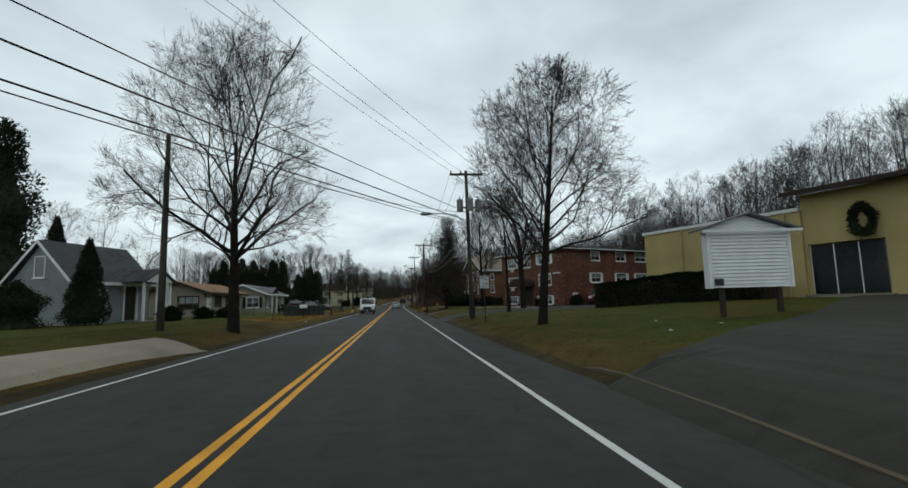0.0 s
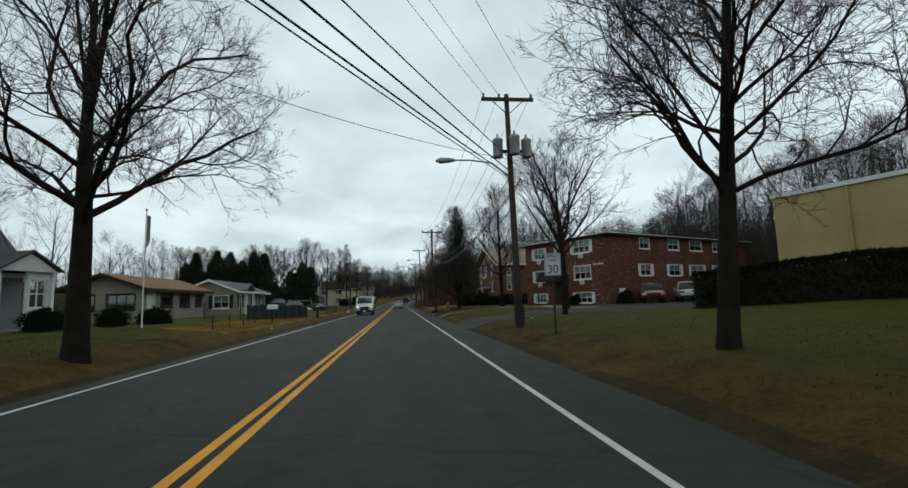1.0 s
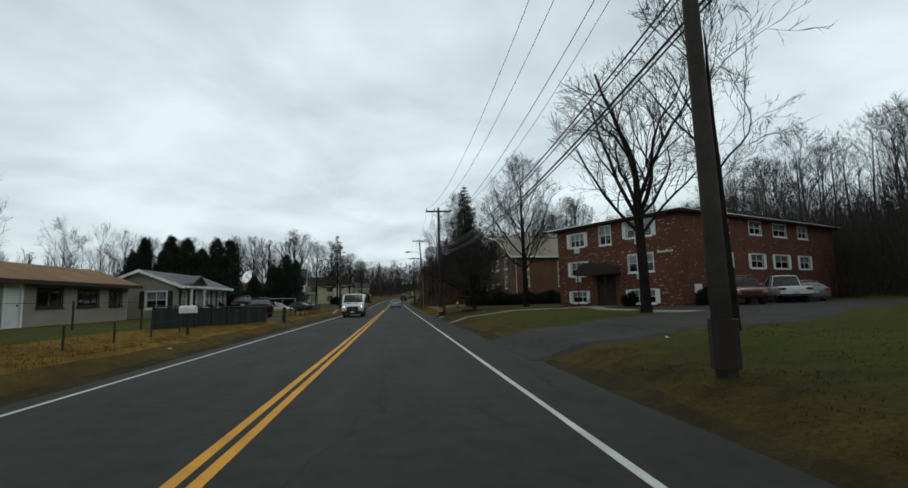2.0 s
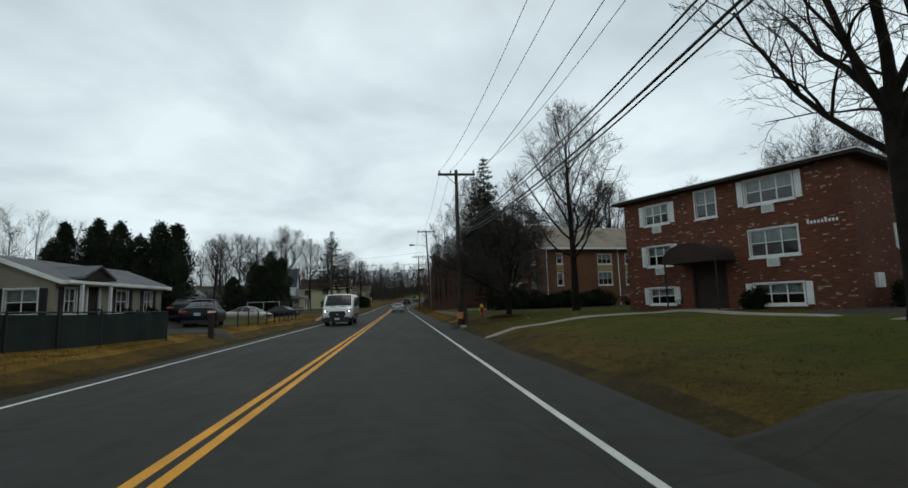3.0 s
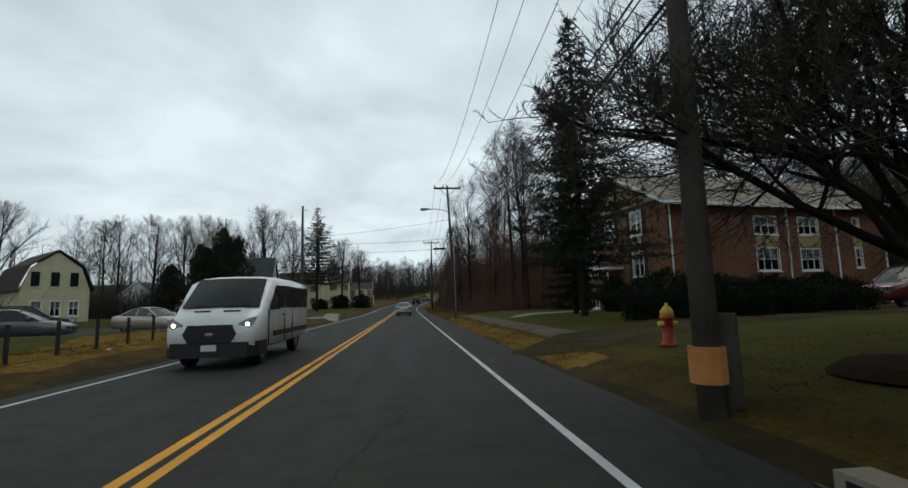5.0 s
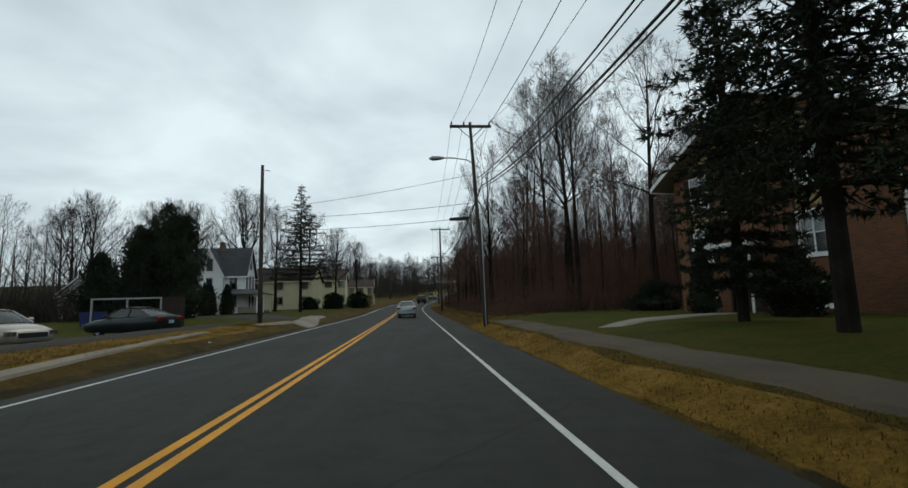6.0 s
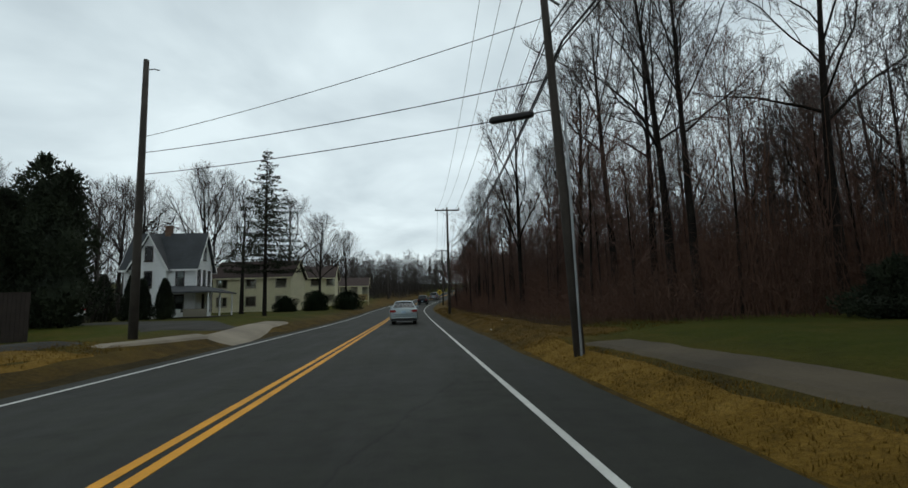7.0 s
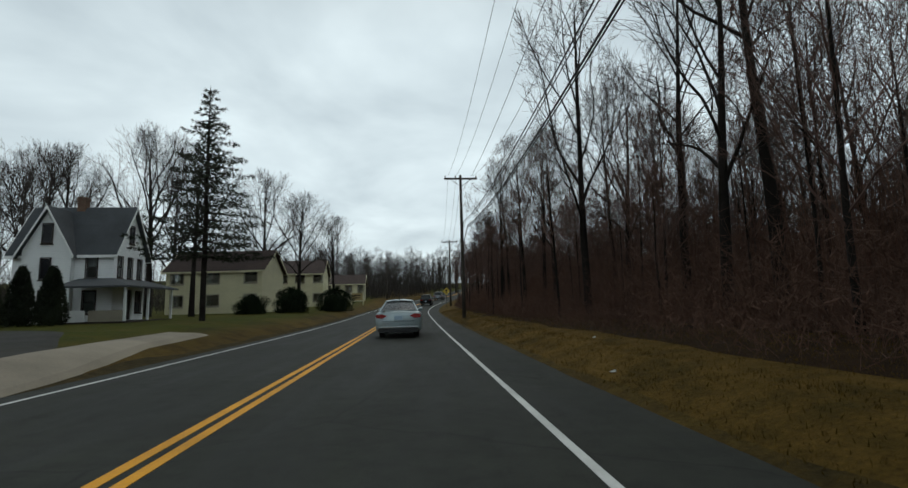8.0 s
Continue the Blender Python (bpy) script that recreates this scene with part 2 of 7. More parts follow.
M = {
    "asphalt": asphalt_mat("asphalt", (0.0265, 0.0290, 0.0225)),
    "drive": asphalt_mat("old_drive_asphalt", (0.027, 0.025, 0.018)),
    "old_walk": mat("dirt_covered_walk", (0.088, 0.070, 0.043), 0.95, 0.3, 0.7, 16, 0.5),
    "white_line": mat("white_road_paint", (0.62, 0.63, 0.60), 0.7, 0.15, 1.5, 30, 0.2),
    "yellow_line": mat("yellow_road_paint", (0.74, 0.335, 0.010), 0.7, 0.18, 1.2, 30, 0.2),
    "lawn": ground_mat("winter_lawn", [(0.35, (0.040, 0.056, 0.006)), (0.5, (0.060, 0.066, 0.008)), (0.64, (0.092, 0.072, 0.013))], verge=[(0.35, (0.040, 0.030, 0.010)), (0.5, (0.085, 0.055, 0.013)), (0.65, (0.130, 0.080, 0.020))]),
    "dry": ground_mat("dry_verge_grass", [(0.35, (0.11, 0.068, 0.012)), (0.5, (0.20, 0.120, 0.021)), (0.65, (0.28, 0.175, 0.04))], 0.4, 2.2, 18),
    "olive_dry": ground_mat("olive_brown_verge_grass", [(0.35, (0.050, 0.036, 0.007)), (0.5, (0.105, 0.064, 0.012)), (0.65, (0.165, 0.100, 0.022))], 0.4, 2.2, 18),
    "soil": ground_mat("roadside_soil", [(0.35, (0.032, 0.026, 0.012)), (0.5, (0.052, 0.040, 0.016)), (0.65, (0.084, 0.060, 0.024))], 0.4, 2.5, 22),
    "litter": ground_mat("leaf_litter", [(0.35, (0.018, 0.010, 0.005)), (0.5, (0.030, 0.016, 0.007)), (0.65, (0.048, 0.026, 0.011))], 0.4, 2.5, 22),
    "concrete": mat("weathered_concrete", (0.25, 0.232, 0.195), 0.9, 0.2, 0.8, 20, 0.3),
    "sand": mat("sandy_apron", (0.27, 0.235, 0.18), 0.95, 0.22, 0.5, 22, 0.4),
    "bark": mat("grey_brown_bark", (0.022, 0.018, 0.015), 0.95, 0.4, 2.0, 22, 1.0, spec=0.12),
    "twig": mat("bare_twigs", (0.050, 0.041, 0.036), 0.95, 0.25, 1.0, 10, 0.0),
    "wood_twig": mat("grey_brown_wood_twigs", (0.080, 0.065, 0.057), 0.95, 0.25, 1.0, 10, 0.0),
    "russet_twig": mat("russet_twigs", (0.115, 0.064, 0.048), 0.95, 0.3, 0.6, 8, 0.0),
    "brush": mat("russet_brush_stems", (0.112, 0.056, 0.036), 0.95, 0.35, 0.3, 6, 0.0),
    "farwood": mat("distant_branches", (0.044, 0.037, 0.031), 0.95, 0.25, 0.1, 3, 0.0),
    "needle": mat("dark_needles", (0.022, 0.030, 0.018), 0.85, 0.35, 0.6, 8, 0.0, col2=(0.036, 0.046, 0.024), random_tint=0.3, spec=0.2),
    "hedge": mat("clipped_hedge_leaves", (0.010, 0.018, 0.009), 0.9, 0.35, 1.2, 9, 0.0, col2=(0.017, 0.026, 0.012), spec=0.1),
    "pole": mat("weathered_pole_wood", (0.062, 0.052, 0.043), 0.9, 0.3, 1.5, 20, 0.6),
    "wire": mat("black_cable", (0.012, 0.012, 0.012), 0.6, 0.1, 1.0, 5, 0.0),
    "grey_metal": mat("galvanised_metal", (0.34, 0.35, 0.36), 0.5, 0.15, 2.0, 20, 0.1, metal=0.6),
    "dark_metal": mat("dark_metal", (0.03, 0.03, 0.03), 0.5, 0.2, 2.0, 20, 0.1, metal=0.4),
    "ceramic": mat("brown_insulator", (0.09, 0.06, 0.05), 0.3, 0.15, 4.0, 20, 0.0),
    "white_trim": mat("white_painted_trim", (0.76, 0.77, 0.75), 0.6, 0.10, 1.5, 25, 0.15),
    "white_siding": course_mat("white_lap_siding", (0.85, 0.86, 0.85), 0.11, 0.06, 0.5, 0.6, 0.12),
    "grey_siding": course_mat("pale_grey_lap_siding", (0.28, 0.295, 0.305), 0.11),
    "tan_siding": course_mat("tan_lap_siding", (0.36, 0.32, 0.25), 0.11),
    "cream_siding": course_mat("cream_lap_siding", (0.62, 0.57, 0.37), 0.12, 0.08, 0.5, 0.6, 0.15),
    "tan_wall": mat("tan_rendered_wall", (0.29, 0.26, 0.21), 0.9, 0.12, 0.6, 25, 0.2),
    "yellow_wall": mat("yellow_painted_block", (0.46, 0.355, 0.155), 0.8, 0.13, 0.5, 14, 0.2),
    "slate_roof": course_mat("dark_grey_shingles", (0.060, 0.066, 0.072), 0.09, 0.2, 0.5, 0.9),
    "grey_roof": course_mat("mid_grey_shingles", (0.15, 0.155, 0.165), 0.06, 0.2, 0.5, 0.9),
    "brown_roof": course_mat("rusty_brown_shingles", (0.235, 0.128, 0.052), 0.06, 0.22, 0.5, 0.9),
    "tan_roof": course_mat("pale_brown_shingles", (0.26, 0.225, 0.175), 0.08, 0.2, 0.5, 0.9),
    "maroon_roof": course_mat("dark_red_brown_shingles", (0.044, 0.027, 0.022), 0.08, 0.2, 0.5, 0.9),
    "brick_a": brick_mat("mottled_red_brick", ((0.185, 0.046, 0.017), (0.092, 0.026, 0.012)), (0.10, 0.065, 0.05), (0.34, 0.24, 0.17), 0.010),
    "brick_b": brick_mat("tan_brick", ((0.12, 0.056, 0.030), (0.085, 0.040, 0.023)), (0.17, 0.14, 0.11)),
    "brick_c": brick_mat("orange_brown_brick", ((0.205, 0.074, 0.024), (0.130, 0.048, 0.018)), (0.16, 0.12, 0.085)),
    "pale_brick": mat("pale_salmon_brick", (0.46, 0.35, 0.27), 0.9, 0.25, 3.0, 30, 0.2, random_tint=0.5),
    "stucco": mat("ochre_stucco", (0.36, 0.27, 0.13), 0.9, 0.12, 1.0, 25, 0.2),
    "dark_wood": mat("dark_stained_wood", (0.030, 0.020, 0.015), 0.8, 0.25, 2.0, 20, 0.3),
    "dark_shutter": mat("black_shutters", (0.016, 0.016, 0.018), 0.6, 0.2, 2.0, 20, 0.2),
    "glass": glass_mat("window_glass"),
    "curtain": mat("pale_curtain", (0.42, 0.43, 0.43), 0.9, 0.25, 3.0, 12, 0.2),
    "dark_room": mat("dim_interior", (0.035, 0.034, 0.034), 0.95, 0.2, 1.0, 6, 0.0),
    "black_door": mat("black_glazed_door", (0.010, 0.011, 0.013), 0.15, 0.2, 2.0, 6, 0.0),
    "sign_white": mat("white_sign_sheet", (0.62, 0.63, 0.63), 0.5, 0.08, 2.0, 20, 0.05),
    "sign_black": mat("black_sign_ink", (0.012, 0.012, 0.012), 0.5, 0.1, 2.0, 20, 0.0),
    "rubber": mat("tyre_rubber", (0.014, 0.014, 0.014), 0.85, 0.2, 5.0, 40, 0.2),
    "rim": mat("alloy_rim", (0.38, 0.39, 0.40), 0.35, 0.1, 5.0, 30, 0.0, metal=0.8),
    "plastic": mat("black_plastic", (0.016, 0.016, 0.017), 0.5, 0.15, 4.0, 30, 0.1),
    "car_glass": paint_mat("tinted_car_glass", (0.014, 0.018, 0.018), 0.22, 0.0, 0.15, 0.4),
    "silver": paint_mat("pale_blue_silver_paint", (0.34, 0.41, 0.43), 0.28, 0.4),
    "van_white": paint_mat("white_van_paint", (0.66, 0.68, 0.68), 0.3),
    "black_paint": paint_mat("black_car_paint", (0.006, 0.006, 0.008), 0.3, 0.0, 0.04, 0.2),
    "red_paint": paint_mat("dark_red_car_paint", (0.17, 0.020, 0.018), 0.3),
    "beige_paint": paint_mat("champagne_car_paint", (0.42, 0.38, 0.32), 0.3, 0.3),
    "green_paint": paint_mat("dark_green_car_paint", (0.010, 0.016, 0.016), 0.28, 0.0, 0.06, 0.25),
    "grey_paint": paint_mat("grey_car_paint", (0.16, 0.17, 0.18), 0.3, 0.4),
    "tail": paint_mat("red_lamp_lens", (0.26, 0.010, 0.010), 0.15),
    "head_lit": glow_mat("lit_headlamp", (1.0, 0.98, 0.92), 4.0),
    "chrome": mat("bright_chrome", (0.60, 0.61, 0.62), 0.2, 0.05, 4.0, 20, 0.0, metal=1.0),
    "plate": mat("pale_blue_plate", (0.34, 0.45, 0.55), 0.5, 0.1, 6.0, 30, 0.0),
    "orange": mat("orange_marker", (0.48, 0.19, 0.05), 0.7, 0.2, 4.0, 20, 0.1),
    "red_enamel": mat("red_enamel", (0.36, 0.035, 0.020), 0.5, 0.2, 4.0, 20, 0.1),
    "yellow_enamel": mat("yellow_enamel", (0.60, 0.42, 0.05), 0.5, 0.15, 4.0, 20, 0.1),
    "screen": mat("dark_green_fence_screen", (0.018, 0.030, 0.026), 0.9, 0.3, 1.2, 30, 0.3),
    "blue_plastic": mat("blue_bin_plastic", (0.02, 0.03, 0.14), 0.5, 0.15, 3.0, 20, 0.0),
    "paper": mat("scrap_paper", (0.6, 0.6, 0.57), 0.9, 0.1, 6.0, 20, 0.0),
}


# ---- building kit ----
class Shape:
    """A mesh being gathered: corner points and faces."""

    def __init__(self):
        self.v, self.f = [], []

    def face(self, *pts):
        k = len(self.v)
        self.v.extend(tuple(p) for p in pts)
        self.f.append(tuple(range(k, k + len(pts))))

    def box(self, x0, y0, z0, x1, y1, z1, m=None):
        k = len(self.v)
        c = [(x, y, z) for z in (z0, z1) for x, y in ((x0, y0), (x1, y0), (x1, y1), (x0, y1))]
        if m is not None:
            c = [tuple(m @ Vector(p)) for p in c]
        self.v.extend(c)
        for q in ((3, 2, 1, 0), (4, 5, 6, 7), (0, 1, 5, 4), (1, 2, 6, 5), (2, 3, 7, 6), (3, 0, 4, 7)):
            self.f.append(tuple(k + i for i in q))
        return self

    def prism(self, poly, z0, z1, m=None):
        """A flat outline (counter-clockwise x, y) raised from z0 to z1."""
        k, n = len(self.v), len(poly)
        c = [(x, y, z0) for x, y in poly] + [(x, y, z1) for x, y in poly]
        if m is not None:
            c = [tuple(m @ Vector(p)) for p in c]
        self.v.extend(c)
        self.f.append(tuple(k + i for i in reversed(range(n))))
        self.f.append(tuple(k + n + i for i in range(n)))
        for i in range(n):
            j = (i + 1) % n
            self.f.append((k + i, k + j, k + n + j, k + n + i))
        return self

    def tube(self, pts, radii, sides=6, cap=True):
        k = len(self.v)
        pts = [Vector(p) for p in pts]
        n = len(pts)
        for i, p in enumerate(pts):
            d = (pts[min(i + 1, n - 1)] - pts[max(i - 1, 0)])
            d = d.normalized() if d.length > 1e-9 else Vector((0, 0, 1))
            a = d.cross(Vector((0.3, 0.2, 1.0) if abs(d.z) < 0.9 else (1, 0.1, 0))).normalized()
            b = d.cross(a)
            r = radii[i] if hasattr(radii, "__len__") else radii
            for s in range(sides):
                t = math.tau * s / sides
                self.v.append(tuple(p + a * (r * math.cos(t)) + b * (r * math.sin(t))))
        for i in range(n - 1):
            for s in range(sides):
                q = (s + 1) % sides
                o = k + i * sides
                self.f.append((o + s, o + q, o + sides + q, o + sides + s))
        if cap:
            self.f.append(tuple(k + s for s in reversed(range(sides))))
            self.f.append(tuple(k + (n - 1) * sides + s for s in range(sides)))
        return self

    def lathe(self, profile, sides=16, at=(0, 0, 0)):
        """Rings of (radius, z) about a standing axis."""
        return self.tube([(at[0], at[1], at[2] + z) for _, z in profile], [r for r, _ in profile], sides)

    def mesh(self, name, material, smooth=False):
        me = bpy.data.meshes.new(name)
        me.from_pydata(self.v, [], self.f)
        me.materials.append(material)
        if smooth:
            me.polygons.foreach_set("use_smooth", [True] * len(me.polygons))
        me.update()
        return me


def part(name, shape, material, parent, label="", smooth=False, kind=""):
    ob = new(name, shape.mesh(name, material, smooth))
    ob.parent = parent
    if label or kind:
        tagged(ob, label, kind=kind)
    return ob


def solid(name, shape, material, label, category, kind="", smooth=False, group=""):
    return tagged(new(name, shape.mesh(name, material, smooth)), label, category, group, kind)


def thing(name, m, label, category, group="", kind=""):
    ob = new(name)
    ob.empty_display_size = 0.2
    ob.matrix_world = m
    return tagged(ob, label, category, group, kind)


def soften(ob, width=0.02, steps=2):
    b = ob.modifiers.new("bevel", "BEVEL")
    b.width, b.segments, b.limit_method = width, steps, "ANGLE"
    return ob


def step(a, b, x):
    t = min(1.0, max(0.0, (x - a) / (b - a)))
    return t * t * (3 - 2 * t)


def bend(y):
    """How far the road has swung to the right at y."""
    return max(0.0, y - 145.0) ** 2 / 520.0 if y < 215 else 9.42 + (y - 215) * 0.269


def rise(y):
    """How far the road and the land climb ahead."""
    return max(0.0, y - 115.0) ** 2 / 3300.0 if y < 230 else 4.0 + (min(y, 330) - 230) * 0.07


def gz(x, y):
    """Height of the ground."""
    u = x - bend(y)
    if u > 0:
        h = 0.34 * step(4.8, 6.3, u) + 0.24 * step(6.3, 9.5, u)
        h += 0.15 * math.exp(-((x - 8.2) ** 2 + (y - 50.6) ** 2) / 4.5)
        h += 0.55 * step(11, 20, u) * (1 - step(27, 38, y))
        h += 11.5 * step(36, 76, u) * step(-60, 20, y) * (1 - step(84, 122, y))
    else:
        h = 0.40 * step(4.2, 6.0, -u) + 0.24 * step(6.0, 9.0, -u)
        h += 4.0 * step(60, 160, -u)
    edge = step(4.3, 5.2, abs(u))
    if -u > 6.0:
        h -= 0.62 * step(7.5, 10.0, -u) * step(74, 80, y) * (1 - step(100, 108, y))
        h -= 0.28 * step(6.3, 7.4, -u) * (1 - step(11.0, 12.2, -u)) * step(53, 57, y) * (1 - step(71, 75, y))
    return rise(y) + h - 0.06 * (1 - edge) + 0.03 * edge * noise.noise((x * 0.35, y * 0.35, 0))


def drape(name, xs_of_y, ys, lift, material, label, category, nx=6, thick=0.03):
    """A strip laid over the ground between two edges given for each y."""
    s = Shape()
    rows = []
    for y in ys:
        a, b = xs_of_y(y)
        rows.append([(a + (b - a) * i / nx, y) for i in range(nx + 1)])
    for j, row in enumerate(rows):
        for i, (x, y) in enumerate(row):
            rim = i in (0, nx) or j in (0, len(rows) - 1)
            s.v.append((x, y, gz(x, y) + (min(lift, 0.0) - 0.03 if rim else lift)))
    w = nx + 1
    for j in range(len(rows) - 1):
        for i in range(nx):
            o = j * w + i
            s.f.append((o, o + 1, o + w + 1, o + w))
    return solid(name, s, material, label, category, "structure")


# ---- ground and road ----
def spread(a, b, d):
    n = max(1, round(abs(b - a) / d))
    return [a + (b - a) * i / n for i in range(n + 1)]


gx = sorted(set([-600, -400, -250] + spread(-160, -40, 8) + spread(-40, -12, 2) + spread(-12, 12, 0.4) + spread(12, 44, 2) + spread(44, 160, 8) + [250, 400, 600]))
gy = sorted(set([-300, -150, -80, -50] + spread(-30, 215, 1.5) + spread(215, 320, 8) + [400, 550, 800, 1200]))
g = Shape()
for y in gy:
    for x in gx:
        xx = x + bend(min(y, 320))
        g.v.append((xx, y, gz(xx, y)))
w = len(gx)
for j in range(len(gy) - 1):
    for i in range(w - 1):
        o = j * w + i
        g.f.append((o, o + 1, o + w + 1, o + w))
solid("ground", g, M["lawn"], "winter grass in dull olive green and brown", "ground", "structure", True)


def ribbon(name, x0, x1, y0, y1, z0, z1, material, label, category, wob=0.0, seed=0):
    """A strip that follows the road between two offsets from its centre line, with thickness."""
    s = Shape()
    ys = spread(y0, y1, 2.0)
    for y in ys:
        b = bend(y)
        j0 = wob * noise.noise((seed, y * 0.45, 3)) + 0.5 * wob * noise.noise((seed, y * 1.7, 9))
        j1 = wob * noise.noise((seed, y * 0.45, 13)) + 0.5 * wob * noise.noise((seed, y * 1.7, 19))
        r = rise(y)
        s.v += [(b + x0 + j0, y, z0 + r), (b + x1 + j1, y, z0 + r), (b + x1 + j1, y, z1 + r), (b + x0 + j0, y, z1 + r)]
    for i in range(len(ys) - 1):
        o = 4 * i
        s.f += [(o + 3, o + 2, o + 6, o + 7), (o, o + 3, o + 7, o + 4), (o + 2, o + 1, o + 5, o + 6)]
    s.f += [(0, 1, 2, 3), (o + 7, o + 6, o + 5, o + 4)]
    return solid(name, s, material, label, category, "structure")


ribbon("road", -4.15, 5.0, -40, 320, -0.2, 0.0, M["asphalt"], "dark grey asphalt road with faint wheel tracks", "road", 0.10, 1)
ribbon("edge_line", 3.605, 3.695, -40, 320, -0.004, 0.004, M["white_line"], "solid white edge line painted on the road", "road marking", 0.012, 2)
ribbon("edge_line", -3.695, -3.605, -40, 320, -0.004, 0.004, M["white_line"], "thin solid white edge line painted on the road", "road marking", 0.012, 3)
ribbon("centre_line", 0.05, 0.17, -40, 320, -0.004, 0.004, M["yellow_line"], "solid yellow centre line painted on the road", "road marking", 0.01, 4)
ribbon("centre_line", -0.17, -0.05, -40, 320, -0.004, 0.004, M["yellow_line"], "solid yellow centre line painted on the road", "road marking", 0.01, 5)


def wavy(a, b, amp, seed):
    def edges(y):
        k = bend(y)
        return (k + a + amp * noise.noise((y * 0.3, seed, 0)) + 0.4 * amp * noise.noise((y * 1.3, seed, 4)),
                k + b + amp * noise.noise((y * 0.3, seed, 7)) + 0.4 * amp * noise.noise((y * 1.3, seed, 2)))
    return edges


drape("verge_soil", wavy(4.6, 5.35, 0.22, 1), spread(-30, 74, 0.5), 0.012, M["soil"], "bare brown soil and leaves along the road edge", "verge")
drape("verge_soil", wavy(-4.8, -3.95, 0.2, 2), spread(-30, 215, 0.5), 0.012, M["soil"], "bare gravelly soil along the road edge", "verge")
drape("verge_grass", wavy(4.85, 5.9, 0.22, 3), spread(66, 96, 0.6), 0.016, M["dry"], "dry straw-coloured grass verge", "verge")
drape("verge_grass", wavy(4.9, 8.2, 0.4, 3), spread(95, 215, 0.8), 0.020, M["olive_dry"], "dull brown grass verge before a wood", "verge")
drape("verge_grass", wavy(-8.4, -4.8, 0.35, 4), spread(33, 96, 0.8), 0.016, M["dry"], "dry straw-coloured grass verge", "verge")
drape("forest_floor", lambda y: (bend(y) + 6.6 + 0.9 * noise.noise((y * 0.3, 5, 0)), bend(y) + 60), spread(98, 215, 1.2), 0.024, M["litter"], "dark brown leaf litter under bare trees", "ground", 90)

drape("forest_floor", lambda y: (38.0 + 1.5 * noise.noise((y * 0.2, 8, 0)), 150.0), spread(-30, 128, 2.0), 0.03, M["litter"], "dark brown leaf litter on a wooded hillside", "ground", 40)


def wall_shape(length, height, t, openings, top=None):
    """An upright wall along x from 0 to length, outer face at y = 0, with openings (x, z, w, h) through it.
    top: height of the wall head at x, for gables."""
    s = Shape()
    xs = sorted({0.0, length, *[o[0] for o in openings], *[o[0] + o[2] for o in openings]})
    zs = sorted({0.0, height, *[o[1] for o in openings], *[o[1] + o[3] for o in openings]})

    def hole(x, z):
        return any(o[0] < x < o[0] + o[2] and o[1] < z < o[1] + o[3] for o in openings)
    for x0, x1 in zip(xs, xs[1:]):
        for z0, z1 in zip(zs, zs[1:]):
            if hole((x0 + x1) / 2, (z0 + z1) / 2):
                continue
            s.face((x0, 0, z0), (x1, 0, z0), (x1, 0, z1), (x0, 0, z1))
            s.face((x1, t, z0), (x0, t, z0), (x0, t, z1), (x1, t, z1))
    for x, z, w, h in openings:
        s.face((x, 0, z), (x, t, z), (x + w, t, z), (x + w, 0, z))
        s.face((x, 0, z + h), (x + w, 0, z + h), (x + w, t, z + h), (x, t, z + h))
        s.face((x, 0, z), (x, 0, z + h), (x, t, z + h), (x, t, z))
        s.face((x + w, 0, z), (x + w, t, z), (x + w, t, z + h), (x + w, 0, z + h))
    for x in (0.0, length):
        s.face((x, 0, 0), (x, t, 0), (x, t, height), (x, 0, height))
    if top is not None:
        peak_x, rise = top
        s.face((0, 0, height), (length, 0, height), (peak_x, 0, height + rise))
        s.face((length, t, height), (0, t, height), (peak_x, t, height + rise))
        s.face((0, 0, height), (peak_x, 0, height + rise), (peak_x, t, height + rise), (0, t, height))
        s.face((peak_x, 0, height + rise), (length, 0, height), (length, t, height), (peak_x, t, height + rise))
    else:
        s.face((0, 0, height), (length, 0, height), (length, t, height), (0, t, height))
    return s


